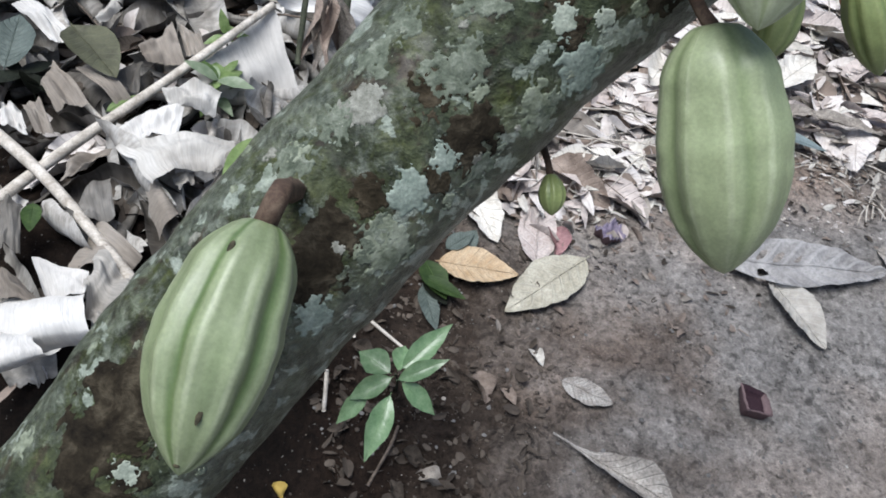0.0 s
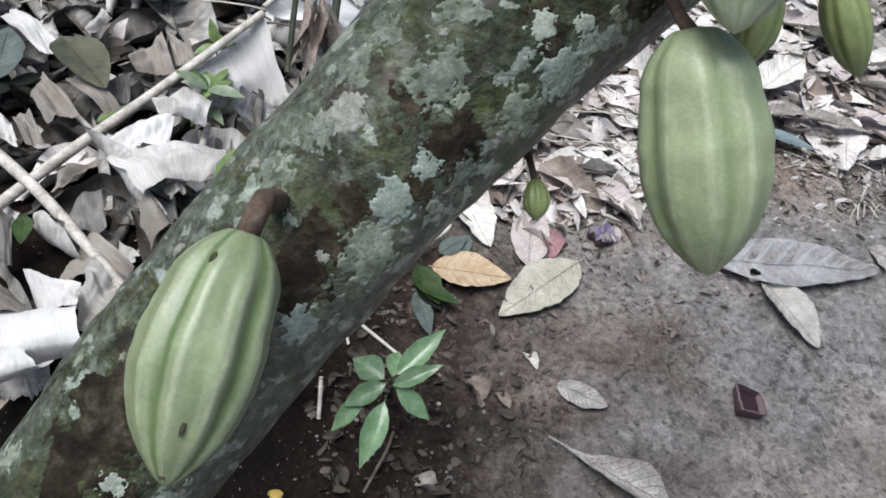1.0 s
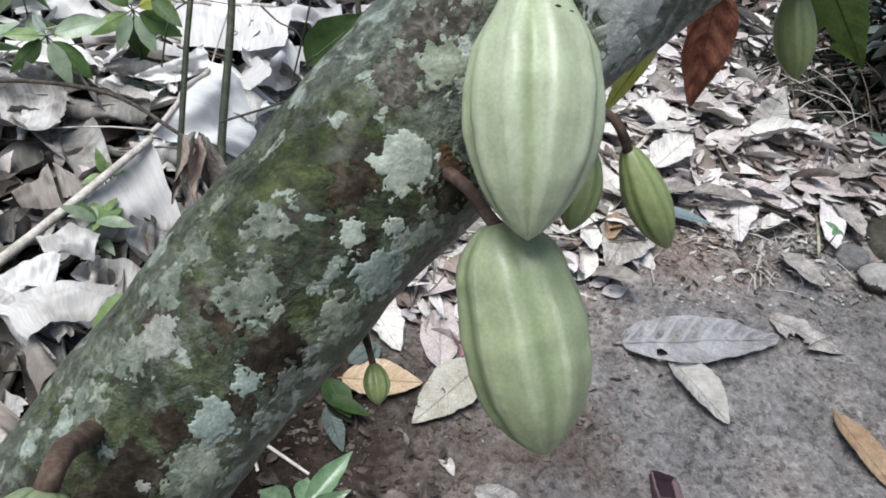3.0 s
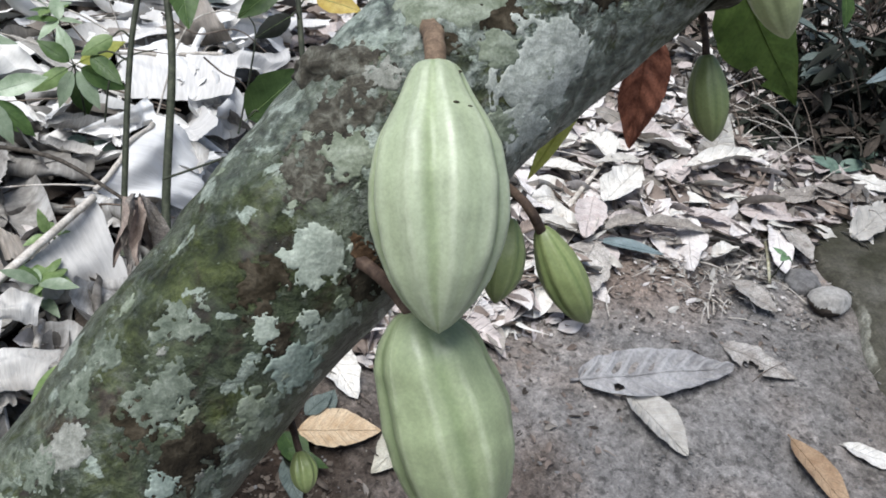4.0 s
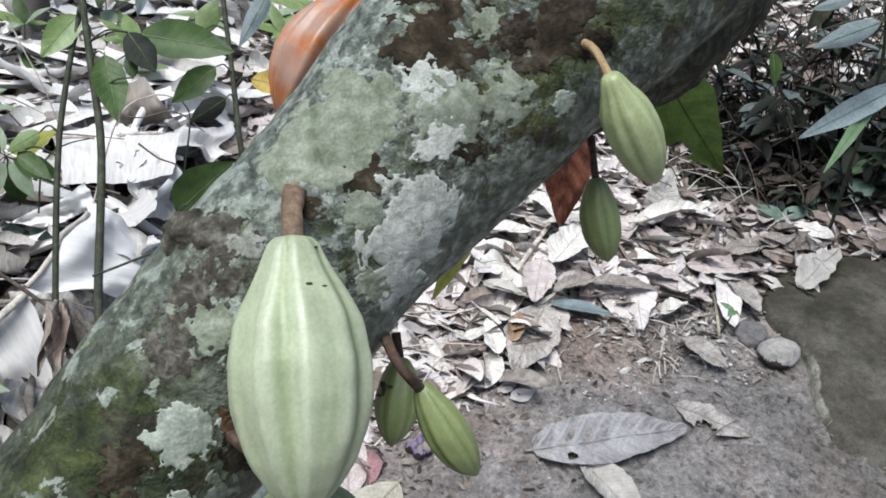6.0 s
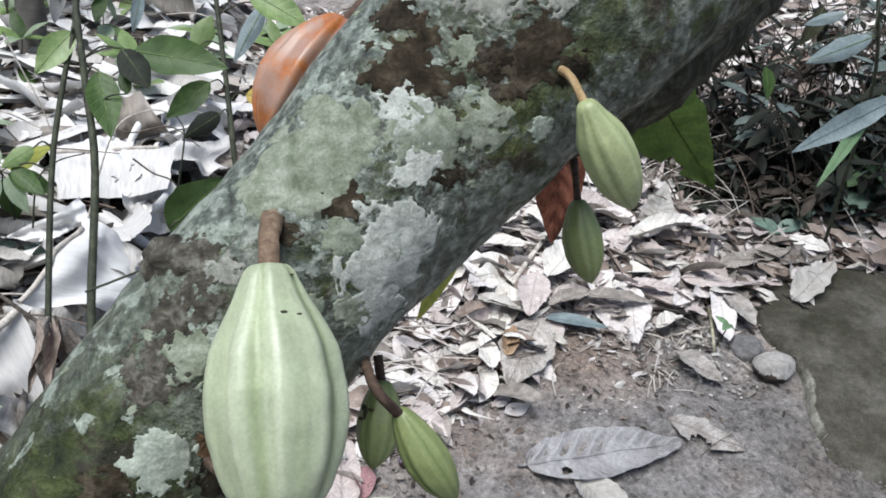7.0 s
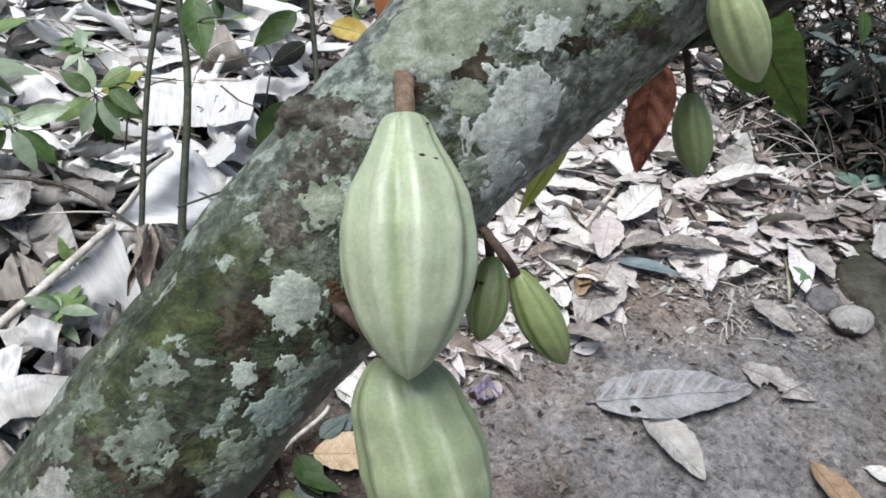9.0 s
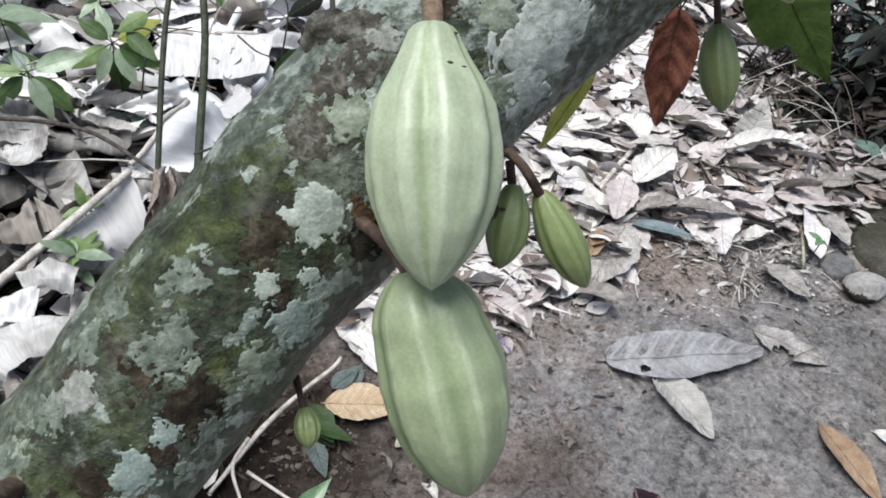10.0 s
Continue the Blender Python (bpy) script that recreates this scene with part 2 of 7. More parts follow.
def mottled(name, lo, mid_c, hi, scale=60, rough=0.85, spec=0.25, depth=0.002, strength=0.6, random_tint=0.0):
    """A surface with blotches and fine grain between three tones."""
    m, nodes, links, b = material(name, rough, spec)
    c = coords(nodes)
    a = noise_node(nodes, links, c, scale, 6, 0.65, 0.3)
    f = noise_node(nodes, links, c, scale * 6, 4, 0.6)
    col = ramp(nodes, links, a, [(0.3, lo), (0.5, mid_c), (0.7, hi)])
    col = mix(nodes, links, 0.4, col, ramp(nodes, links, f, [(0.3, grey(0.25)), (0.7, grey(0.8))]), "OVERLAY")
    if random_tint:
        r = nodes.new("ShaderNodeObjectInfo").outputs["Random"]
        tint = ramp(nodes, links, r, [(0.0, grey(1 - random_tint)), (1.0, grey(1.0))])
        col = mix(nodes, links, 1.0, col, tint, "MULTIPLY")
    links.new(col, b.inputs["Base Color"])
    bump(nodes, links, b, a, strength, depth)
    return m


def slab_material():
    """Dull olive-brown stone with a film of earth, worn pale in places along the rim."""
    m, nodes, links, b = material("mossy_slab", 0.95, 0.15)
    c = coords(nodes)
    sep = nodes.new("ShaderNodeSeparateXYZ")
    links.new(coords(nodes, "UV"), sep.inputs[0])
    big = noise_node(nodes, links, c, 7, 5, 0.6)
    grain = noise_node(nodes, links, c, 42, 6, 0.7)
    fine = noise_node(nodes, links, c, 150, 4, 0.65)
    col = ramp(nodes, links, big, [(0.36, (0.042, 0.041, 0.027)), (0.5, (0.068, 0.064, 0.048)), (0.64, (0.108, 0.102, 0.084))])
    rim = math_node(nodes, links, "MULTIPLY_ADD", noise_node(nodes, links, c, 18, 5, 0.65), 0.10, sep.outputs["Y"])
    along = ramp(nodes, links, sep.outputs["X"], [(0.0, grey(0)), (0.03, grey(0.85)), (0.15, grey(0.9)), (0.19, grey(0.15)), (0.30, grey(0))])
    worn = math_node(nodes, links, "MULTIPLY", ramp(nodes, links, rim, [(0.985, grey(0)), (1.015, grey(1))]), along)
    col = mix(nodes, links, worn, col, ramp(nodes, links, grain, [(0.35, (0.17, 0.165, 0.13)), (0.65, (0.29, 0.285, 0.24))]))
    col = mix(nodes, links, 0.45, col, ramp(nodes, links, grain, [(0.32, grey(0.2)), (0.68, grey(0.8))]), "OVERLAY")
    col = mix(nodes, links, 0.35, col, ramp(nodes, links, fine, [(0.32, grey(0.2)), (0.68, grey(0.82))]), "OVERLAY")
    links.new(col, b.inputs["Base Color"])
    bump(nodes, links, b, math_node(nodes, links, "ADD", grain, fine), 1.0, 0.006)
    return m


def pod_material(name, valley, flank, crest, ripe=False):
    """Waxy husk: paler lines along the crests of the ribs, faint speckle."""
    m, nodes, links, b = material(name, 0.42, 0.5)
    uv = coords(nodes, "UV")
    sep = nodes.new("ShaderNodeSeparateXYZ")
    links.new(uv, sep.inputs[0])
    wob = noise_node(nodes, links, coords(nodes), 30, 3)
    th = math_node(nodes, links, "ADD", sep.outputs["X"], math_node(nodes, links, "MULTIPLY", math_node(nodes, links, "SUBTRACT", wob, 0.5), 0.02))
    rib = math_node(nodes, links, "COSINE", math_node(nodes, links, "MULTIPLY", th, 2 * math.pi * 10))
    rib = math_node(nodes, links, "MULTIPLY_ADD", rib, 0.5, 0.5)
    c = coords(nodes)
    blot = noise_node(nodes, links, c, 38, 5, 0.6)
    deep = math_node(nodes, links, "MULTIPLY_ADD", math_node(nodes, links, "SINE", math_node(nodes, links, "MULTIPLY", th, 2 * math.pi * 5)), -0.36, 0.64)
    # Valley tone goes into the furrows, most in every second one.
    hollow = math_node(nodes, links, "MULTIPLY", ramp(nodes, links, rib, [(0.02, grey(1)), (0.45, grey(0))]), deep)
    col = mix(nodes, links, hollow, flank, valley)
    line = math_node(nodes, links, "MULTIPLY", ramp(nodes, links, rib, [(0.88, grey(0)), (0.995, grey(0.75))]), ramp(nodes, links, noise_node(nodes, links, c, 24, 3), [(0.38, grey(0.1)), (0.6, grey(0.9))]))
    col = mix(nodes, links, line, col, crest)
    col = mix(nodes, links, 0.36, col, ramp(nodes, links, blot, [(0.3, grey(0.28)), (0.7, grey(0.72))]), "OVERLAY")
    speck = noise_node(nodes, links, c, 420, 3, 0.6)
    col = mix(nodes, links, 0.2, col, ramp(nodes, links, speck, [(0.35, grey(0.3)), (0.65, grey(0.7))]), "OVERLAY")
    if ripe:
        rust = ramp(nodes, links, noise_node(nodes, links, c, 26, 5, 0.6, 0.5), [(0.42, grey(0)), (0.56, grey(0.8))])
        col = mix(nodes, links, rust, col, (0.29, 0.20, 0.155))
    links.new(col, b.inputs["Base Color"])
    links.new(ramp(nodes, links, blot, [(0.3, grey(0.34)), (0.7, grey(0.52))]), b.inputs["Roughness"])
    bump(nodes, links, b, blot, 0.35, 0.002)
    return m


def leaf_material(name, dark, pale, rough=0.7, spec=0.25, veins=11.0, tint=0.35, vein_gain=0.5, spotty=0.3, through_light=0.0, relief=0.002):
    """A leaf blade with midrib and side veins laid out by its UVs (x along, y across), blotches and a random tint."""
    m, nodes, links, b = material(name, rough, spec)
    sep = nodes.new("ShaderNodeSeparateXYZ")
    links.new(coords(nodes, "UV"), sep.inputs[0])
    across = math_node(nodes, links, "ABSOLUTE", math_node(nodes, links, "SUBTRACT", sep.outputs["Y"], 0.5))
    slant = math_node(nodes, links, "SUBTRACT", sep.outputs["X"], math_node(nodes, links, "MULTIPLY", across, 0.35))
    wave = math_node(nodes, links, "COSINE", math_node(nodes, links, "MULTIPLY", slant, veins * 2 * math.pi))
    side = ramp(nodes, links, wave, [(0.72, grey(0)), (1.0, grey(0.8))])
    mid = ramp(nodes, links, across, [(0.0, grey(1)), (0.035, grey(0))])
    vein = math_node(nodes, links, "MAXIMUM", side, mid)
    obj = coords(nodes)
    info = nodes.new("ShaderNodeObjectInfo")
    shift = nodes.new("ShaderNodeVectorMath")
    shift.operation = "ADD"
    links.new(obj, shift.inputs[0])
    links.new(info.outputs["Location"], shift.inputs[1])
    blot = noise_node(nodes, links, shift.outputs[0], 5, 6, 0.65)
    fine = noise_node(nodes, links, shift.outputs[0], 45, 4, 0.6)
    col = ramp(nodes, links, blot, [(0.3, dark), (0.68, pale)])
    col = mix(nodes, links, spotty, col, ramp(nodes, links, fine, [(0.3, grey(0.15)), (0.65, grey(0.8))]), "OVERLAY")
    col = mix(nodes, links, math_node(nodes, links, "MULTIPLY", vein, vein_gain), col, pale)
    tone = ramp(nodes, links, info.outputs["Random"], [(0.0, grey(1 - tint)), (0.5, grey(1 - tint * 0.35)), (1.0, grey(1.0))])
    col = mix(nodes, links, 1.0, col, tone, "MULTIPLY")
    links.new(col, b.inputs["Base Color"])
    bump(nodes, links, b, math_node(nodes, links, "ADD", vein, math_node(nodes, links, "MULTIPLY", fine, 0.5)), 0.9, relief)
    if through_light:
        t = nodes.new("ShaderNodeBsdfTranslucent")
        links.new(col, t.inputs["Color"])
        s = nodes.new("ShaderNodeMixShader")
        s.inputs[0].default_value = through_light
        links.new(b.outputs[0], s.inputs[1])
        links.new(t.outputs[0], s.inputs[2])
        links.new(s.outputs[0], nodes["Material Output"].inputs["Surface"])
    return m


def banana_material(name="dry_banana_leaf", fade=0.0, tint=None):
    """Dry banana leaf: grey-beige sheet with fine parallel streaks across it."""
    m, nodes, links, b = material(name, 0.75, 0.25)
    sep = nodes.new("ShaderNodeSeparateXYZ")
    links.new(coords(nodes, "UV"), sep.inputs[0])
    info = nodes.new("ShaderNodeObjectInfo")
    shift = nodes.new("ShaderNodeVectorMath")
    shift.operation = "ADD"
    links.new(coords(nodes), shift.inputs[0])
    links.new(info.outputs["Location"], shift.inputs[1])
    blot = noise_node(nodes, links, shift.outputs[0], 5, 5, 0.6)
    island = nodes.new("ShaderNodeNewGeometry").outputs["Random Per Island"]
    chance = math_node(nodes, links, "FRACT", math_node(nodes, links, "ADD", island, info.outputs["Random"]))
    comb = nodes.new("ShaderNodeCombineXYZ")
    links.new(math_node(nodes, links, "MULTIPLY", sep.outputs["X"], 38.0), comb.inputs[0])
    links.new(math_node(nodes, links, "MULTIPLY", sep.outputs["Y"], 3.0), comb.inputs[1])
    links.new(math_node(nodes, links, "MULTIPLY", chance, 20.0), comb.inputs[2])
    streak = noise_node(nodes, links, comb.outputs[0], 1.0, 4, 0.6)
    col = ramp(nodes, links, blot, [(0.3, (0.20, 0.183, 0.163)), (0.5, (0.40, 0.383, 0.355)), (0.7, (0.60, 0.588, 0.565))])
    col = mix(nodes, links, 0.3 if fade else 0.5, col, ramp(nodes, links, streak, [(0.3, grey(0.25)), (0.7, grey(0.8))]), "OVERLAY")
    tone = ramp(nodes, links, chance, [(0.0, (0.22, 0.205, 0.19)), (0.3, (0.50, 0.49, 0.47)), (0.7, grey(0.85)), (1.0, grey(1.0))])
    col = mix(nodes, links, 0.35 if fade else 1.0, col, tone, "MULTIPLY")
    if fade:
        col = mix(nodes, links, fade, col, ramp(nodes, links, math_node(nodes, links, "MULTIPLY_ADD", streak, 0.5, math_node(nodes, links, "MULTIPLY", chance, 0.6)), [(0.2, (0.56, 0.54, 0.51)), (0.45, (0.77, 0.75, 0.72)), (0.75, (0.87, 0.86, 0.835))]))
    if tint:
        col = mix(nodes, links, 1.0, col, tint, "MULTIPLY")
    links.new(col, b.inputs["Base Color"])
    bump(nodes, links, b, streak, 0.7, 0.003)
    return m


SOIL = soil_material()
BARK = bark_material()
LICHEN = mottled("pale_lichen", (0.170, 0.198, 0.160), (0.262, 0.292, 0.240), (0.345, 0.375, 0.315), 95, 0.95, 0.1, 0.002, 0.9)
LICHEN_BLUE = mottled("blue_green_lichen", (0.120, 0.152, 0.128), (0.200, 0.238, 0.202), (0.285, 0.325, 0.280), 85, 0.95, 0.1, 0.002, 0.9)
LICHEN_GREEN = mottled("green_lichen", (0.085, 0.100, 0.066), (0.165, 0.186, 0.136), (0.262, 0.285, 0.226), 80, 0.95, 0.1, 0.002, 0.9)
LICHEN_FAINT = mottled("faint_green_crust", (0.055, 0.068, 0.049), (0.112, 0.130, 0.098), (0.205, 0.226, 0.182), 100, 0.9, 0.2, 0.003, 1.0)
LICHEN_DULL = mottled("dull_lichen", (0.11, 0.112, 0.094), (0.190, 0.193, 0.165), (0.30, 0.303, 0.268), 120, 0.95, 0.1, 0.002, 0.9)
LICHEN_WHITE = mottled("white_lichen", (0.185, 0.202, 0.172), (0.315, 0.332, 0.292), (0.460, 0.475, 0.428), 110, 0.95, 0.1, 0.002, 0.9)
BARE_BROWN = mottled("brown_bark", (0.008, 0.007, 0.004), (0.030, 0.024, 0.015), (0.082, 0.069, 0.048), 60, 0.9, 0.1, 0.005, 1.0)
MOTTLED_BARK = mottled("mottled_bark", (0.010, 0.009, 0.006), (0.048, 0.043, 0.031), (0.160, 0.160, 0.128), 85, 0.8, 0.25, 0.004, 1.0)
ORANGE_BARK = mottled("orange_brown_bark", (0.028, 0.018, 0.010), (0.085, 0.053, 0.030), (0.17, 0.118, 0.075), 70, 0.9, 0.1, 0.004, 1.0)
KNOT = mottled("dark_bark", (0.006, 0.005, 0.004), (0.022, 0.018, 0.012), (0.070, 0.060, 0.042), 55, 0.95, 0.1, 0.006, 1.0)
# The side branch's shade is carried by this duller bark colour.
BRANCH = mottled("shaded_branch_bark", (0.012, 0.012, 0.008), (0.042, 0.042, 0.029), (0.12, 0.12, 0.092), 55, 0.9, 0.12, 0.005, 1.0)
POD = pod_material("green_husk", (0.240, 0.285, 0.155), (0.318, 0.358, 0.232), (0.400, 0.432, 0.308))
POD_SMOOTH = pod_material("smooth_husk", (0.195, 0.240, 0.120), (0.250, 0.292, 0.163), (0.345, 0.380, 0.250))
POD_FRESH = pod_material("fresh_husk", (0.235, 0.275, 0.125), (0.28, 0.32, 0.155), (0.34, 0.37, 0.20))
# Deeply furrowed husk, its whole tone lowered for the trunk's shade on it.
POD_DEEP = pod_material("shaded_furrowed_husk", (0.085, 0.125, 0.045), (0.188, 0.226, 0.124), (0.285, 0.318, 0.208))
POD_YOUNG = pod_material("young_husk", (0.130, 0.168, 0.058), (0.172, 0.208, 0.078), (0.205, 0.240, 0.100))
POD_RIPE = pod_material("ripe_husk", (0.180, 0.046, 0.012), (0.335, 0.115, 0.028), (0.365, 0.205, 0.098), True)
STALK = mottled("brown_stalk", (0.034, 0.022, 0.016), (0.068, 0.044, 0.031), (0.121, 0.088, 0.062), 120, 0.8, 0.3, 0.001)
STALK_MID = mottled("ochre_stalk", (0.075, 0.050, 0.032), (0.14, 0.096, 0.062), (0.23, 0.165, 0.112), 120, 0.8, 0.3, 0.001)
STALK_PALE = mottled("tan_stalk", (0.196, 0.126, 0.056), (0.280, 0.196, 0.098), (0.350, 0.266, 0.154), 120, 0.8, 0.3, 0.001)
SPECK = mottled("dark_blemish", (0.02, 0.02, 0.012), (0.045, 0.04, 0.025), (0.09, 0.085, 0.05), 300, 0.9, 0.2, 0.0005)
LEAF_DRY = leaf_material("dry_leaf", (0.49, 0.44, 0.405), (0.76, 0.72, 0.69), tint=0.2, vein_gain=0.12)
# Pale veins on a darker base; the creases' shade is partly this contrast.
LEAF_GREY = leaf_material("grey_leaf", (0.185, 0.176, 0.172), (0.387, 0.378, 0.370), tint=0.1, veins=8, vein_gain=0.6, spotty=0.35)
# Dark brown leaf; also puts shade into the heap's gaps and under shrubs.
LEAF_DARK_BROWN = leaf_material("dark_brown_leaf", (0.035, 0.027, 0.021), (0.11, 0.09, 0.072), tint=0.5)
LEAF_BROWN = leaf_material("brown_leaf", (0.150, 0.114, 0.092), (0.334, 0.273, 0.229), tint=0.45, vein_gain=0.15, relief=0.001)
LEAF_CREAM = leaf_material("cream_leaf", (0.26, 0.242, 0.185), (0.43, 0.408, 0.335), tint=0.05, veins=9)
LEAF_YELLOW = leaf_material("ochre_leaf", (0.31, 0.21, 0.115), (0.49, 0.39, 0.265), tint=0.05, veins=9)
LEAF_TAN = leaf_material("tan_leaf", (0.211, 0.132, 0.075), (0.352, 0.251, 0.158), tint=0.05, veins=8)
LEAF_PINK = leaf_material("pinkish_leaf", (0.326, 0.273, 0.251), (0.510, 0.458, 0.431), tint=0.05, veins=7)
LEAF_WHITE = leaf_material("white_leaf", (0.456, 0.423, 0.370), (0.694, 0.670, 0.617), tint=0.1, veins=9, vein_gain=0.2)
LEAF_GOLD = leaf_material("golden_leaf", (0.336, 0.224, 0.032), (0.496, 0.384, 0.088), 0.5, 0.4, tint=0.05, vein_gain=0.1, relief=0.0004, through_light=0.3)
LEAF_BLUE = leaf_material("blue_grey_leaf", (0.123, 0.159, 0.164), (0.210, 0.257, 0.260), rough=0.45, tint=0.1, vein_gain=0.15, relief=0.0005)
LEAF_TAUPE = leaf_material("taupe_leaf", (0.167, 0.145, 0.123), (0.334, 0.304, 0.268), tint=0.35, spotty=0.6, vein_gain=0.15, relief=0.0006)
# Base kept darker than the veins to put crease shade into the colour.
LEAF_PALE = leaf_material("pale_leaf", (0.30, 0.28, 0.245), (0.50, 0.475, 0.43), tint=0.05, veins=8, vein_gain=0.5, spotty=0.12)
LEAF_BROAD = leaf_material("broad_green_leaf", (0.036, 0.066, 0.010), (0.082, 0.125, 0.026), 0.5, 0.3, veins=8, tint=0.05, vein_gain=0.2, spotty=0.3, through_light=0.45, relief=0.0006)
LEAF_WEED = leaf_material("pale_weed_leaf", (0.21, 0.29, 0.165), (0.37, 0.44, 0.30), 0.36, 0.55, veins=6, tint=0.35, vein_gain=0.12, relief=0.0003, spotty=0.15, through_light=0.25)
LEAF_HERB = leaf_material("blue_green_herb_leaf", (0.07, 0.115, 0.085), (0.15, 0.21, 0.165), rough=0.4, spec=0.5, tint=0.3, vein_gain=0.1, relief=0.0004)
LEAF_SPOTTED = leaf_material("spotted_leaf", (0.165, 0.143, 0.122), (0.430, 0.404, 0.368), tint=0.05, spotty=0.5, vein_gain=0.1)
LEAF_OLIVE = leaf_material("olive_leaf", (0.041, 0.041, 0.025), (0.094, 0.096, 0.058), rough=0.5, tint=0.05, vein_gain=0.15, relief=0.0006)
LEAF_ROSE = leaf_material("rose_leaf", (0.22, 0.11, 0.12), (0.36, 0.22, 0.22), tint=0.1)
LEAF_TEAL = leaf_material("dull_teal_leaf", (0.06, 0.078, 0.068), (0.14, 0.168, 0.15), rough=0.45, tint=0.2)
LEAF_RED = leaf_material("red_brown_leaf", (0.080, 0.028, 0.018), (0.255, 0.105, 0.064), tint=0.05, veins=6, spotty=0.5, vein_gain=0.3, relief=0.0006, through_light=0.5)
LEAF_GREEN = leaf_material("green_leaf", (0.034, 0.070, 0.016), (0.088, 0.148, 0.040), 0.48, 0.35, veins=8, tint=0.45, vein_gain=0.25, relief=0.0004, spotty=0.15, through_light=0.3)
LEAF_LIME = leaf_material("light_green_leaf", (0.135, 0.216, 0.063), (0.261, 0.351, 0.135), 0.42, 0.5, veins=7, tint=0.3, vein_gain=0.25, relief=0.0004, spotty=0.15, through_light=0.3)
# Yellow-green raised in brightness to carry light shining through the blade.
LEAF_BACKLIT = leaf_material("backlit_yellow_green_leaf", (0.34, 0.37, 0.06), (0.52, 0.53, 0.14), 0.42, 0.5, veins=7, tint=0.1, vein_gain=0.2, relief=0.0004, spotty=0.15, through_light=0.55)
# Green leaf; its near-black tone carries the undergrowth's overhead shade in the colour.
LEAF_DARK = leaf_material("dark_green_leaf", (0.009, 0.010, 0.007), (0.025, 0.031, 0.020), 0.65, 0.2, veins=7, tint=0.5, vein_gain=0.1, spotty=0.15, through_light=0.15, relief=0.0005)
LEAF_SEEDLING = leaf_material("seedling_leaf", (0.100, 0.190, 0.080), (0.225, 0.335, 0.180), 0.27, 0.6, veins=6, tint=0.5, vein_gain=0.12, relief=0.0002, spotty=0.1, through_light=0.2)
BANANA = banana_material()
# Paler copy of the dry leaf, mostly given to pieces beyond y 1.75.
WHITE_SHEET = banana_material("white_banana_leaf", 0.62)
PALE_GREY = banana_material("pale_grey_banana_leaf", 0.3)
FADED = banana_material("faded_banana_leaf", 0.01, (0.88, 0.87, 0.85))
TAN_SHEET = banana_material("tan_banana_leaf", 0.01, (0.66, 0.61, 0.56))
DUN_SHEET = banana_material("dun_banana_leaf", 0.01, (0.41, 0.40, 0.385))
WOOD = mottled("pale_stick", (0.25, 0.22, 0.185), (0.42, 0.385, 0.335), (0.58, 0.54, 0.49), 40, 0.8, 0.25, 0.002)
TWIG = mottled("dark_twig", (0.06, 0.045, 0.034), (0.12, 0.095, 0.075), (0.2, 0.165, 0.135), 60, 0.85, 0.25, 0.001)
STEM = mottled("green_stem", (0.016, 0.019, 0.011), (0.034, 0.039, 0.023), (0.068, 0.072, 0.045), 60, 0.7, 0.3, 0.001)
STONE = mottled("grey_stone", (0.19, 0.178, 0.160), (0.29, 0.276, 0.252), (0.39, 0.378, 0.350), 22, 0.9, 0.25, 0.004)
STONE_DARK = mottled("dark_stone", (0.075, 0.072, 0.07), (0.13, 0.125, 0.12), (0.19, 0.185, 0.18), 22, 0.9, 0.25, 0.004)
STRAW = mottled("yellowish_straw", (0.22, 0.20, 0.12), (0.36, 0.34, 0.235), (0.47, 0.45, 0.34), 60, 0.8, 0.25, 0.001)
SHOOT = mottled("dark_shoot", (0.022, 0.018, 0.014), (0.05, 0.042, 0.033), (0.11, 0.095, 0.078), 60, 0.85, 0.2, 0.001)
SLAB = slab_material()
# Brown foot of a stone, darkened for the shade under its overhang.
STONE_SHADE_BROWN = mottled("shade_brown_stone", (0.022, 0.018, 0.014), (0.050, 0.041, 0.034), (0.10, 0.085, 0.072), 30, 0.95, 0.15, 0.004)
SHELL = mottled("purple_brown_shell", (0.043, 0.022, 0.025), (0.085, 0.051, 0.056), (0.162, 0.111, 0.115), 60, 0.7, 0.3, 0.002)
# Inner husk tone, darkened so the hollow's shade is in the colour.
SHELL_IN = mottled("dark_shell_hollow", (0.010, 0.006, 0.008), (0.028, 0.014, 0.02), (0.06, 0.035, 0.045), 80, 0.8, 0.2, 0.001)
SHELL_RIM = mottled("worn_shell_rim", (0.09, 0.055, 0.06), (0.15, 0.105, 0.11), (0.26, 0.2, 0.2), 90, 0.8, 0.2, 0.001)
SHELL_PALE = mottled("violet_shell", (0.035, 0.022, 0.05), (0.15, 0.12, 0.19), (0.62, 0.60, 0.64), 75, 0.6, 0.3, 0.002)
YELLOW_BIT = mottled("yellow_petal", (0.20, 0.13, 0.03), (0.36, 0.26, 0.06), (0.48, 0.38, 0.14), 140, 0.7, 0.3, 0.001)


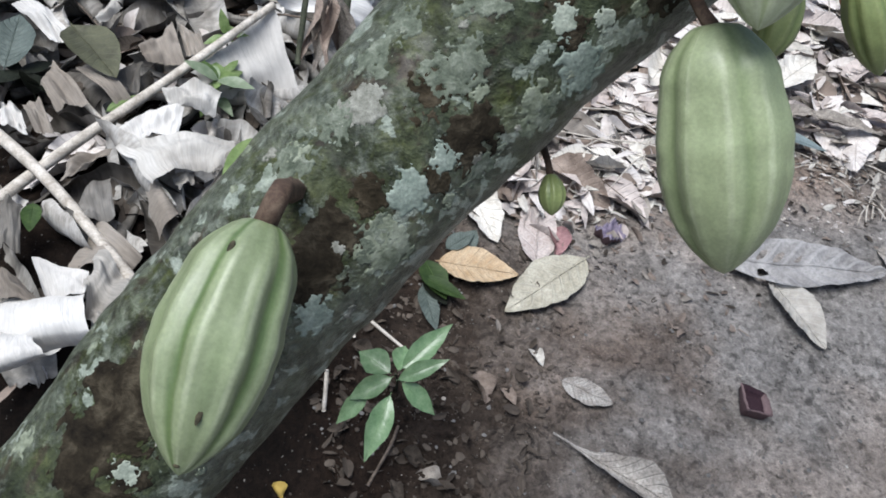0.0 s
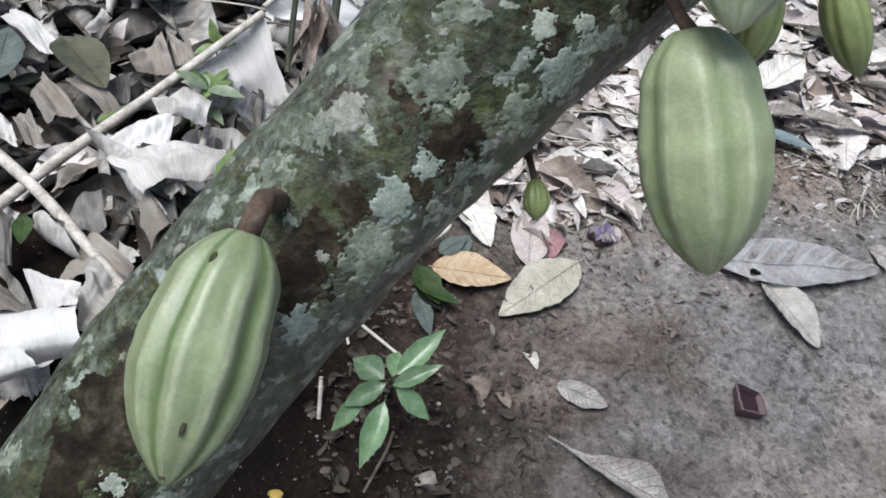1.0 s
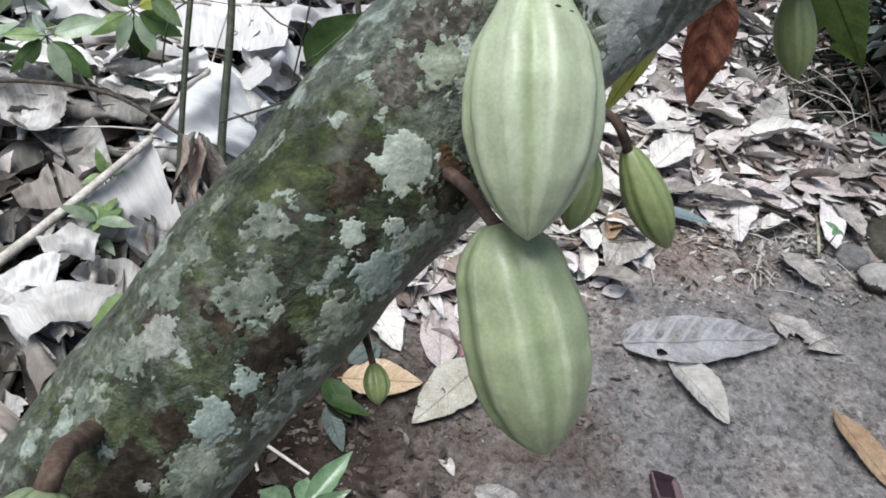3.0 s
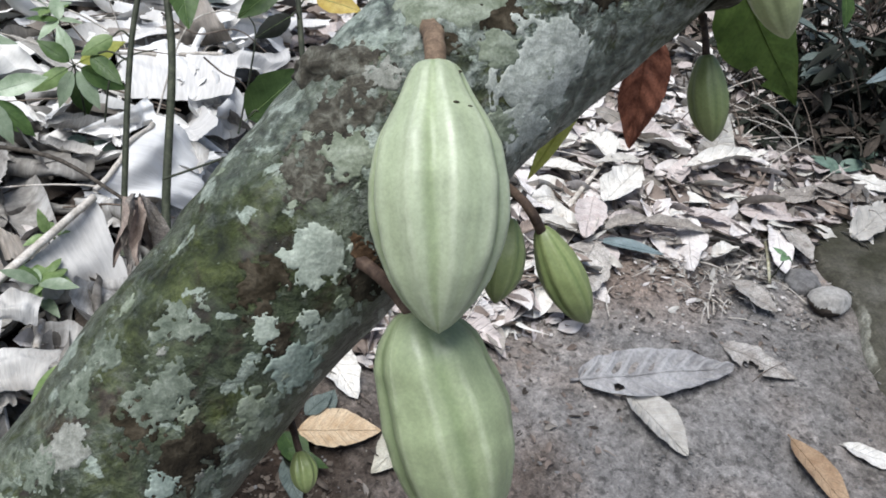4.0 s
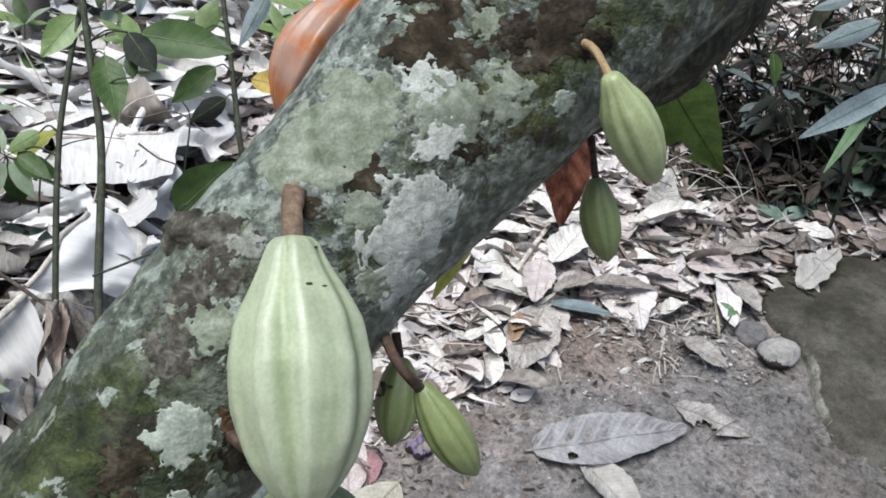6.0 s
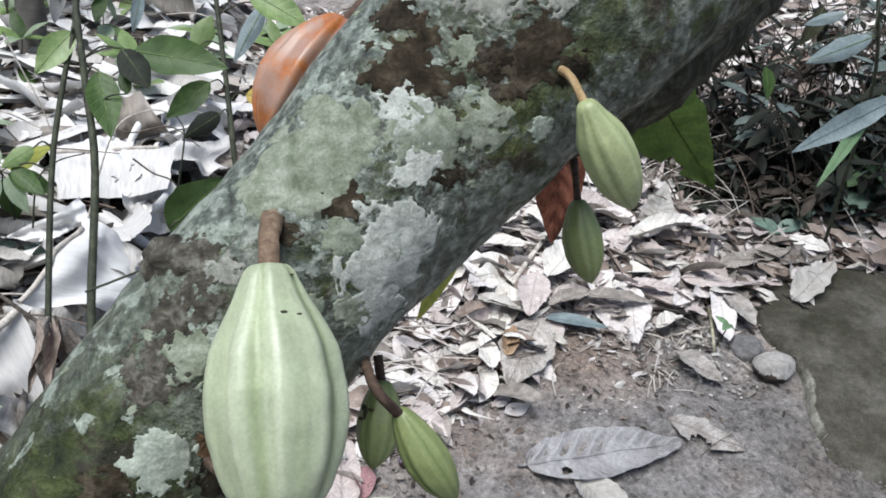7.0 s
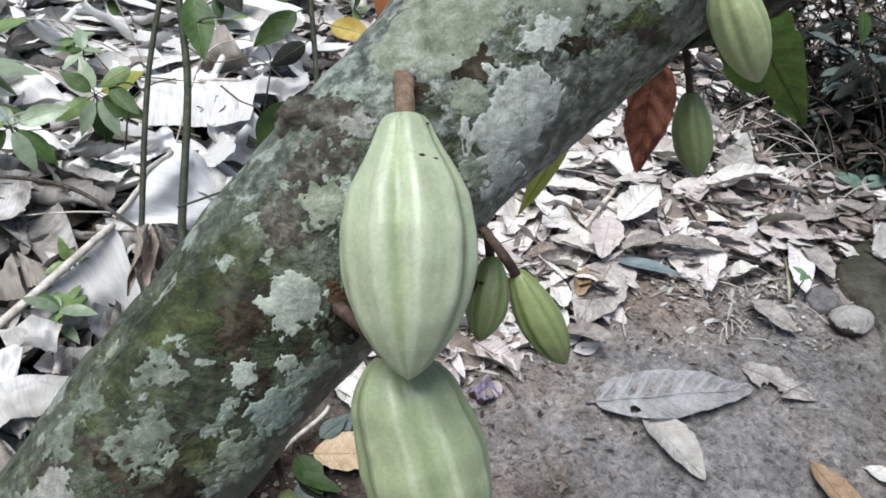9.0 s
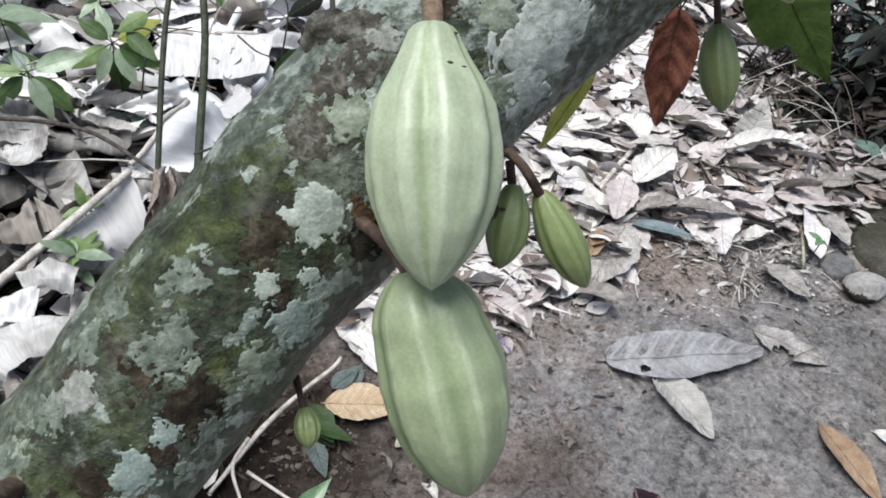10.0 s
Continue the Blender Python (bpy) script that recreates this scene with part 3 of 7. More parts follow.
# ---- ground ----
def make_ground():
    """One sheet of earth, fine near the tree and coarse towards the horizon."""
    def axis(lo, hi, step):
        mid = list(np.arange(lo, hi + step / 2, step))
        out, s = [], step
        a, b = lo, hi
        low, high = [], []
        while b < 400:
            s *= 1.35
            a, b = a - s, b + s
            low.append(a)
            high.append(b)
        return np.array(low[::-1] + mid + high)
    xs, ys = axis(-0.4, 2.4, 0.012), axis(0.55, 2.3, 0.012)
    verts = []
    for y in ys:
        for x in xs:
            z = ground_z(x, y)
            near = 1.0 if -0.8 < x < 3 and 0 < y < 3.4 else 0.0
            if near:
                p = Vector((x, y, 0))
                z += 0.007 * noise.noise(p * 7) + 0.005 * noise.noise(p * 19) + 0.003 * noise.noise(p * 42)
            verts.append((x, y, z))
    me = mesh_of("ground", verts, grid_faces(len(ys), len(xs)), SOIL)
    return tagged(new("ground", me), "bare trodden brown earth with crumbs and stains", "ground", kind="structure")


make_ground()

# ---- the leaning trunk ----
A0, A1 = Vector((-0.076, 0.309, 0.709)), Vector((0.369, 0.670, 1.143))
AXIS = (A1 - A0).normalized()
E1 = AXIS.cross(Vector((0, 0, 1))).normalized()
E2 = E1.cross(AXIS)
TRUNK_S = (-1.5, -1.2, -0.6, -0.1, 0.1, 0.3, 0.5, 0.7, 0.85, 1.15)
TRUNK_R = (0.13, 0.10, 0.075, 0.0656, 0.0696, 0.0725, 0.080, 0.0835, 0.0955, 0.10)


def trunk_radius(s):
    return float(np.interp(s, TRUNK_S, TRUNK_R))


def trunk_axis(s):
    """The gently curved middle line of the trunk."""
    c = min(0.92, max(-0.15, s))
    p = A0 + AXIS * s + E1 * (0.2555 * c * c - 0.1283 * c - 0.0272) + E2 * (0.0417 * c * c + 0.0331 * c - 0.0395)
    if s < -0.35:
        k = -0.35 - s
        p += Vector((0.10, 0.10, -0.35)) * k * k
    return p


def trunk_point(s, phi, h=0.0):
    """A place on the bark: s metres along the trunk, phi degrees round it, h above it."""
    a = radians(phi)
    w = E1 * math.cos(a) + E2 * math.sin(a)
    c = trunk_axis(s)
    q = c + w * trunk_radius(s)
    lump = 0.0045 * noise.noise(q * 14) + 0.0022 * noise.noise(q * 42)
    f = min(1.0, max(0.0, (s - 0.58) / 0.14))
    f = f * f * (3 - 2 * f)
    lump += 0.013 * f * math.exp(-((phi % 360 - 118) / 42) ** 2) + 0.009 * f * math.exp(-(((phi + 185) % 360 - 180) / 40) ** 2)
    return c + w * (trunk_radius(s) + lump + h), w


def make_tree():
    tree = tagged(new("cacao_tree"), "leaning cacao trunk with green moss, pale lichen and dark bark", "tree")
    n, segs = 480, 140
    verts, uvs = [], []
    for i in range(n):
        s = float(np.interp(i, (0, 60, 440, n - 1), (-1.5, -0.2, 0.95, 1.15)))
        for j in range(segs + 1):
            phi = 200 + 360 * j / segs
            verts.append(trunk_point(s, phi)[0])
            uvs.append((s, phi / 360))
    faces = grid_faces(n, segs + 1)
    faces.append(tuple(range((n - 1) * (segs + 1), n * (segs + 1) - 1)))
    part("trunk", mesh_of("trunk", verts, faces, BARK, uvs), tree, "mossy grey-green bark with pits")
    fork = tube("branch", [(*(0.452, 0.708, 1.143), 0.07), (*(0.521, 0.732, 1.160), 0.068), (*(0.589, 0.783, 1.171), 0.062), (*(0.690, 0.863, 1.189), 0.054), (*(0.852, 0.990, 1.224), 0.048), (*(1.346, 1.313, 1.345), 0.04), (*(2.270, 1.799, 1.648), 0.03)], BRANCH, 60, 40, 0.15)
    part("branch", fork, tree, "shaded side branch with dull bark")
    ridge = []
    for s, phi, h, r in ((0.488, 133, -0.004, 0.009), (0.490, 122, -0.005, 0.0135), (0.493, 110, -0.009, 0.0160), (0.499, 98, -0.012, 0.0160), (0.508, 86, -0.012, 0.0130), (0.518, 76, -0.010, 0.007)):
        ridge.append((*trunk_point(s, phi, h)[0], r))
    part("knot", tube("knot", ridge, MOTTLED_BARK, 44, 32, 0.5), tree, "dark broken branch stub")
    return tree


TREE = make_tree()


def patch(name, s, phi, along, round_, mat, seed, ragged=0.35, h=0.0007, rings=30, segs=96):
    """A thin crust that hugs the bark: along and round_ are its half sizes in metres. Its outline is lobed and breaks up into islands."""
    r0 = trunk_radius(s)
    verts = []
    reach = 1.0 + 0.9 * ragged
    for k in range(rings + 1):
        f = reach * k / rings
        for j in range(segs):
            th = 2 * math.pi * j / segs
            a, b = along * f * math.cos(th), round_ * f * math.sin(th)
            q = Vector((a, b, seed * 0.37))
            size = 0.5 * (along + round_)
            body = 1.0 - f + ragged * (1.1 * noise.noise(q * (1.7 / size)) + 0.75 * noise.noise(q * (4.1 / size)) + 0.5 * noise.noise(q * 260) + 0.35 * noise.noise(q * 560))
            top = h * (min(1.0, body * 5.0) + 0.35 * noise.noise(q * 180) + 0.25 * noise.noise(q * 470))
            top = max(-0.0022, min(h * 1.4, top if body > 0 else -0.0022 + body * 0.001))
            if k == rings:
                top = -0.003
            verts.append(trunk_point(s + a, phi + math.degrees(b / r0), top)[0])
    return part(name, mesh_of(name, verts, grid_faces(rings + 1, segs, True), mat), TREE)


LICHENS_A = (
    (0.392, 43.9, 0.0195, 0.0205, LICHEN, 0.35),
    (0.340, 41.0, 0.0095, 0.0095, LICHEN, 0.5),
    (0.361, 26.5, 0.0062, 0.0075, LICHEN, 0.5),
    (0.334, 12.5, 0.0160, 0.0230, LICHEN_BLUE, 0.5),
    (0.216, 79.0, 0.0190, 0.0140, LICHEN_DULL, 0.6),
    (0.202, 32.5, 0.0145, 0.0165, LICHEN_BLUE, 0.45),
    (0.231, 31.4, 0.0095, 0.0100, LICHEN_BLUE, 0.5),
    (0.165, 19.5, 0.0190, 0.0210, LICHEN_GREEN, 0.6),
    (0.107, 22.6, 0.0135, 0.0125, LICHEN_BLUE, 0.4),
    (0.590, 82.0, 0.0470, 0.0380, LICHEN_GREEN, 0.32),
    (0.626, 44.5, 0.0185, 0.0140, LICHEN_WHITE, 0.55),
    (0.580, 27.0, 0.0370, 0.0330, LICHEN_WHITE, 0.36),
    (0.562, 47.0, 0.0125, 0.0140, LICHEN_GREEN, 0.3),
    (0.646, 66.0, 0.0165, 0.0170, LICHEN_WHITE, 0.5),
)
LICHENS_B = (
    (0.732, 73.4, 0.0165, 0.0180, LICHEN_DULL, 0.55),
    (0.758, 54.4, 0.0130, 0.0135, LICHEN_DULL, 0.55),
    (0.697, 65.9, 0.0095, 0.0085, LICHEN_GREEN, 0.6),
    (0.695, 17.8, 0.0085, 0.0085, LICHEN, 0.4),
    (0.546, 8.0, 0.0180, 0.0230, LICHEN_WHITE, 0.5),
    (0.532, 19.0, 0.0110, 0.0140, LICHEN_GREEN, 0.5),
    (0.640, 56.0, 0.0240, 0.0260, LICHEN_GREEN, 0.6),
    (0.295, 11.0, 0.0150, 0.0180, LICHEN_GREEN, 0.6),
    (-0.039, 45.7, 0.0075, 0.0085, LICHEN, 0.5),
    (0.382, 17.2, 0.0042, 0.0065, LICHEN_GREEN, 0.5),
    (0.146, 38.7, 0.0038, 0.0042, LICHEN_DULL, 0.5),
    (0.452, 65.0, 0.0150, 0.0150, LICHEN_GREEN, 0.7),
    (0.505, 76.0, 0.0110, 0.0110, LICHEN_DULL, 0.7),
    (0.670, 38.0, 0.0160, 0.0180, LICHEN_GREEN, 0.7),
)
LICHENS_C = (
    (0.272, 59.8, 0.0240, 0.0170, LICHEN_FAINT, 0.75),
    (0.310, 71.6, 0.0180, 0.0150, LICHEN_FAINT, 0.75),
    (0.198, 82.8, 0.0130, 0.0120, LICHEN_FAINT, 0.75),
    (0.165, 87.7, 0.0160, 0.0130, LICHEN_FAINT, 0.75),
    (0.164, 28.3, 0.0180, 0.0100, LICHEN_FAINT, 0.75),
    (0.247, 9.6, 0.0170, 0.0080, LICHEN_FAINT, 0.75),
    (0.242, 93.0, 0.0140, 0.0120, LICHEN_FAINT, 0.75),
    (0.270, 94.9, 0.0120, 0.0120, LICHEN_FAINT, 0.75),
    (0.304, 10.6, 0.0120, 0.0070, LICHEN_FAINT, 0.75),
)
for n, (s, phi, a, b, mat, rag) in enumerate(LICHENS_A + LICHENS_B + LICHENS_C):
    patch("lichen", s, phi, a, b, mat, n + 1, rag)
BARE_SPOTS = (
    (0.251, 30.0, 0.0200, 0.0190, KNOT, 0.6),
    (0.219, 26.2, 0.0085, 0.0120, BARE_BROWN, 0.5),
    (0.339, 31.9, 0.0110, 0.0085, KNOT, 0.6),
    (0.134, 42.0, 0.0330, 0.0240, KNOT, 0.45),
    (0.181, 45.0, 0.0110, 0.0120, BARE_BROWN, 0.6),
    (-0.030, 64.0, 0.0450, 0.0300, KNOT, 0.6),
    (0.359, 55.0, 0.0180, 0.0150, BARE_BROWN, 0.7),
    (0.414, 27.5, 0.0085, 0.0130, ORANGE_BARK, 0.6),
    (0.405, 14.0, 0.0170, 0.0160, KNOT, 0.6),
    (0.579, 60.5, 0.0150, 0.0165, BARE_BROWN, 0.55),
    (0.634, 31.5, 0.0100, 0.0100, KNOT, 0.5),
    (0.695, 97.0, 0.0110, 0.0170, KNOT, 0.5),
    (0.674, 76.4, 0.0280, 0.0280, BARE_BROWN, 0.7),
    (0.724, 42.0, 0.0280, 0.0240, BARE_BROWN, 0.8),
    (0.705, 50.4, 0.0120, 0.0130, KNOT, 0.6),
    (0.733, 27.0, 0.0120, 0.0110, KNOT, 0.5),
    (0.500, 90.0, 0.0150, 0.0260, MOTTLED_BARK, 0.9),
    (0.462, 80.0, 0.0260, 0.0200, MOTTLED_BARK, 0.9),
    (0.425, 72.0, 0.0180, 0.0150, MOTTLED_BARK, 0.9),
    (0.543, 69.0, 0.0080, 0.0120, BARE_BROWN, 0.6),
    (0.255, 58.0, 0.0200, 0.0140, BARE_BROWN, 0.9),
)
for n, (s, phi, a, b, mat, rag) in enumerate(BARE_SPOTS):
    patch("bare_bark", s, phi, a, b, mat, n + 51, rag, 0.0005)
for n in range(44):
    size = 0.0025 + 0.006 * RNG.random() ** 2
    patch("lichen_speck", RNG.uniform(-0.12, 0.80), RNG.uniform(5, 125), size * RNG.uniform(0.8, 1.5), size, (LICHEN_GREEN, LICHEN_GREEN, LICHEN_DULL, LICHEN_GREEN)[n % 4], n + 91, 0.7, 0.0008, 10, 36)


# ---- pods ----
PROFILE_U = (0.0, 0.012, 0.04, 0.10, 0.2, 0.32, 0.45, 0.58, 0.70, 0.80, 0.88, 0.94, 0.975, 1.0)
PROFILE_R = (0.0, 0.30, 0.42, 0.57, 0.76, 0.92, 1.0, 0.985, 0.89, 0.73, 0.53, 0.32, 0.17, 0.0)


def husk_mesh(name, length, radius, mat, seed, ribs=0.05, shoulder=1.0):
    """A ribbed husk along -z from its stalk end at the origin."""
    n, segs = 46, 120
    verts, uvs = [], []
    for i in range(n):
        u = 0.5 - 0.5 * math.cos(math.pi * i / (n - 1))
        r = radius * float(np.interp(u, PROFILE_U, PROFILE_R))
        r *= 1 + (shoulder - 1) * math.exp(-((u - 0.12) / 0.12) ** 2)
        for j in range(segs):
            th = 2 * math.pi * j / segs
            sway = th + 0.05 * math.sin(3 * u + seed)
            crest = (0.5 + 0.5 * math.cos(10 * sway)) ** 1.6
            gap = (sway * 5 / (2 * math.pi) - 0.25) % 1.0 - 0.5
            rib = 1.1 * crest - 1.3 * math.exp(-(gap / 0.11) ** 2) + 0.5 * noise.noise(Vector((math.cos(th) * 2, math.sin(th) * 2, u * 1.5 + seed)))
            fade = math.sin(math.pi * min(1, max(0, u * 0.93 + 0.05))) ** 0.5
            bumpy = 0.035 * noise.noise(Vector((math.cos(th) * 2, math.sin(th) * 2, u * 7 + seed))) + 0.012 * noise.noise(Vector((math.cos(th) * 9, math.sin(th) * 9, u * 22 + seed)))
            rr = r * (1 + ribs * rib * fade + bumpy)
            bend = 0.03 * length * math.sin(math.pi * u) * math.sin(seed * 2.0)
            verts.append((rr * math.cos(th) + bend, rr * math.sin(th), -length * u))
            uvs.append((j / segs, u))
    return mesh_of(name, verts, grid_faces(n, segs, True), mat, uvs)


def cacao_pod(top, tip, radius, label, mat=POD, stalk=None, stalk_r=0.006, stalk_mat=STALK, seed=0, turn=0.0, ribs=0.05, specks=(), shoulder=1.0):
    """A pod that hangs from top to tip; stalk: the places that its stalk passes on the way from the bark."""
    top, tip = Vector(top), Vector(tip)
    pod = tagged(new("cacao_pod"), label, "cacao pod", "pods on the trunk")
    down = tip - top
    m = Matrix.Translation(top) @ down.to_track_quat("-Z", "Y").to_matrix().to_4x4() @ pose(0, 0, 0, 0, 0, turn)
    pod.matrix_world = m
    inv = m.inverted()
    part("husk", husk_mesh("husk", down.length, radius, mat, seed, ribs, shoulder), pod)
    if stalk:
        pts = [(*(inv @ Vector(q)), stalk_r * k) for q, k in zip(stalk, (1.25, 1.0, 0.95, 0.95))]
        pts.append((0, 0, -0.006, stalk_r * 1.1))
        part("stalk", tube("stalk", pts, stalk_mat, 14, 14, 0.25, seed), pod, "brown woody stalk")
    for spot, a, b in specks:
        c = inv @ Vector(spot)
        u, th = -c.z / down.length, math.degrees(math.atan2(c.y, c.x))
        r = radius * float(np.interp(u, PROFILE_U, PROFILE_R)) * (1 + (shoulder - 1) * math.exp(-((u - 0.12) / 0.12) ** 2)) * (1 + ribs * 0.3)
        c = Vector((r * math.cos(radians(th)), r * math.sin(radians(th)), c.z))
        bm = bmesh.new()
        bmesh.ops.create_icosphere(bm, subdivisions=2, radius=1.0)
        for v in bm.verts:
            v.co *= 1 + 0.3 * noise.noise(v.co * 2 + Vector((u * 9, th, 0)))
        way = Vector((math.cos(radians(th)), math.sin(radians(th)), 0))
        bm.transform(Matrix.Translation(c) @ way.to_track_quat("X", "Z").to_matrix().to_4x4() @ Matrix.Diagonal((0.0012, a, b, 1)))
        me = bpy.data.meshes.new("blemish")
        bm.to_mesh(me)
        bm.free()
        me.materials.append(SPECK)
        part("blemish", me, pod)
    return pod


def bark_at(s, phi, h=-0.006):
    return trunk_point(s, phi, h)[0]


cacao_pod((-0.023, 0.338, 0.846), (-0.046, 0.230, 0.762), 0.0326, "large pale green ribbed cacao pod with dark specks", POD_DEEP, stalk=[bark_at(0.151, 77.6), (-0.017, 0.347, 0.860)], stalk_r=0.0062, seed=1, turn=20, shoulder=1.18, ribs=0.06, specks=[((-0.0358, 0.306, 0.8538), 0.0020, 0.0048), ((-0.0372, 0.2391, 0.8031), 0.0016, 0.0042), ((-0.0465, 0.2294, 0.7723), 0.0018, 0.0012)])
cacao_pod((0.223, 0.460, 0.949), (0.270, 0.385, 0.815), 0.0412, "large smooth green cacao pod hanging below another", POD_SMOOTH, stalk=[bark_at(0.409, 26.1), (0.199, 0.476, 0.965), (0.214, 0.467, 0.952)], stalk_r=0.0042, seed=2, turn=8, ribs=0.036, stalk_mat=STALK, shoulder=1.2)
cacao_pod((0.223, 0.514, 1.091), (0.227, 0.415, 0.969), 0.0388, "large pale green cacao pod with whitish ribs", stalk=[bark_at(0.547, 78.4), (0.225, 0.534, 1.097)], stalk_r=0.0062, stalk_mat=STALK_MID, seed=3, turn=14, ribs=0.055, shoulder=0.86, specks=[((0.2289, 0.4755, 1.0838), 0.002, 0.0008), ((0.2375, 0.4764, 1.0813), 0.0022, 0.0008), ((0.2348, 0.5002, 1.0913), 0.0014, 0.0007)])
cacao_pod((0.306, 0.494, 0.991), (0.348, 0.469, 0.930), 0.0145, "small young green cacao pod on a bent stalk", POD_YOUNG, [bark_at(0.521, -28.9), (0.289, 0.491, 1.012)], 0.0032, seed=4, ribs=0.035)
cacao_pod((0.317, 0.579, 0.943), (0.308, 0.542, 0.887), 0.0165, "small young green cacao pod close under the trunk", POD_YOUNG, [(0.314, 0.594, 0.954)], 0.003, seed=5, ribs=0.035, specks=[((0.3015, 0.5592, 0.9293), 0.0018, 0.0055), ((0.2986, 0.5586, 0.9240), 0.0030, 0.0012), ((0.3052, 0.5580, 0.9329), 0.0028, 0.0011), ((0.3006, 0.5638, 0.9303), 0.0012, 0.0024)])
cacao_pod((0.406, 0.538, 1.187), (0.454, 0.529, 1.119), 0.0168, "young light green cacao pod on a tan stalk", POD_FRESH, [bark_at(0.730, 29.9), (0.405, 0.560, 1.193)], 0.0026, STALK_PALE, seed=6, ribs=0.03, shoulder=0.88)
cacao_pod((0.482, 0.658, 1.057), (0.499, 0.630, 0.992), 0.0165, "small shaded green cacao pod under the trunk", POD_YOUNG, [(0.486, 0.690, 1.078), (0.482, 0.668, 1.068)], 0.003, seed=7, ribs=0.025)
cacao_pod((0.299, 0.770, 1.160), (0.235, 0.732, 1.063), 0.0345, "ripe orange cacao pod with brown scurf behind the trunk", POD_RIPE, [(0.322, 0.796, 1.176), (0.309, 0.778, 1.168)], 0.005, seed=8, ribs=0.12, turn=10)
cacao_pod((0.161, 0.469, 0.811), (0.166, 0.448, 0.790), 0.0095, "tiny green cacao pod with a dark cap", POD_YOUNG, [(0.153, 0.499, 0.819), (0.158, 0.477, 0.816)], 0.0026, seed=9, ribs=0.05)


# ---- leaves ----
def leaf_mesh(name, mat, width=0.36, droop=0.0, cup=0.0, fold=0.0, wavy=0.0, seed=0, nu=15, nv=7, belly=0.85, twist=0.0, bite=None, blunt=0.75, quilt=0.0, ribs=8, tear=0.10):
    """A leaf of length 1 along +x, its face up. droop bends it down along, cup and fold lift its sides, wavy ruffles it."""
    verts, uvs = [], []
    for i in range(nu):
        u = i / (nu - 1)
        w = 0.5 * width * max(0.0, math.sin(math.pi * u ** belly)) ** blunt * (1 - 0.35 * u ** 4) + 0.004
        for j in range(nv):
            v = 2 * j / (nv - 1) - 1
            y = v * w
            z = cup * y * y / (0.5 * width) + fold * abs(y) - droop * (u - 0.0) ** 2
            e = Vector((u * 3.2, v * 1.1, seed * 5.3))
            z += wavy * (noise.noise(e) + 0.6 * abs(v) * noise.noise(e * 2.7))
            z += quilt * 1.5 * math.sin(math.pi * abs(v)) * math.cos(2 * math.pi * ribs * (u - 0.175 * abs(v)))
            y *= 1 + tear * (noise.noise(Vector((u * 6, v, seed + 9.0))) + 0.6 * noise.noise(Vector((u * 15, v * 2, seed + 4.0))))
            a = twist * (u - 0.3)
            verts.append((u, y * math.cos(a) - z * math.sin(a), y * math.sin(a) + z * math.cos(a)))
            uvs.append((u, 0.5 + 0.5 * v))
    faces = grid_faces(nu, nv)
    if bite:
        faces = [f for k, f in enumerate(faces) if k not in bite]
    return mesh_of(name, verts, faces, mat, uvs)


def frame_from(p, q, up=(0, 0, 1), scale=None):
    p, q, up = Vector(p), Vector(q), Vector(up)
    x = (q - p).normalized()
    z = (up - x * up.dot(x)).normalized()
    y = z.cross(x)
    k = scale or (q - p).length
    return Matrix.Translation(p) @ Matrix((x, y, z)).transposed().to_4x4() @ Matrix.Scale(k, 4)


def rib_mesh(me, nv, mat, r=0.009):
    """A raised midrib that follows the middle line of a blade made by leaf_mesh with nv points across."""
    line = [me.vertices[k].co.copy() for k in range(nv // 2, len(me.vertices), nv)]
    step = max(1, len(line) // 9)
    line = line[::step]
    pts = [(p.x, p.y, p.z + 0.003, r * (1 - 0.8 * i / (len(line) - 1))) for i, p in enumerate(line)]
    return tube("midrib", [(pts[0][0] - 0.05, pts[0][1], pts[0][2], r)] + pts, mat, 14, 6)


def fallen_leaf(p, q, mat, label, lift=0.006, name="fallen_leaf", category="leaf", group="", up=(0, 0, 1), rib=True, **shape):
    """A whole leaf from its stalk end p to its tip q, with a raised midrib as a part."""
    p, q = Vector(p), Vector(q)
    p.z, q.z = p.z + lift, q.z + lift
    me = leaf_mesh(name, mat, **shape)
    ob = tagged(new(name, me), label, category, group)
    ob.matrix_world = frame_from(p, q, up)
    if rib:
        part("midrib", rib_mesh(me, shape.get("nv", 7), mat), ob)
    return ob


fallen_leaf((0.884, 1.337, 0.000), (1.275, 1.334, 0.034), LEAF_GREY, "large grey dried leaf with raised veins on bare earth", width=0.38, cup=0.15, wavy=0.028, seed=1, lift=0.010, blunt=0.55, nu=80, nv=17, quilt=0.013, bite={r * 16 + c for r in range(15, 19) for c in (2, 3)})
fallen_leaf((1.281, 1.406, 0.041), (1.422, 1.289, 0.038), LEAF_SPOTTED, "torn grey-brown leaf beside a larger one", width=0.54, wavy=0.05, seed=2, lift=0.01, nu=30, nv=9, quilt=0.008, bite={r * 8 + c for r in range(9, 17) for c in (0, 1)} | {r * 8 + 2 for r in range(11, 15)})
fallen_leaf((0.992, 1.286, 0.002), (1.066, 1.111, -0.013), LEAF_PALE, "pale cream leaf curled on bare earth", width=0.52, cup=0.45, wavy=0.02, seed=3, lift=0.012, nu=60, nv=13, quilt=0.016, blunt=0.6)
fallen_leaf((1.325, 1.132, 0.010), (1.368, 0.932, -0.010), LEAF_TAN, "tan brown leaf lying on bare earth", width=0.36, cup=0.3, wavy=0.02, seed=4, lift=0.01)
fallen_leaf((1.440, 1.104, 0.017), (1.561, 1.020, 0.020), LEAF_WHITE, "white torn leaf piece on bare earth", width=0.40, wavy=0.05, seed=5, lift=0.008)
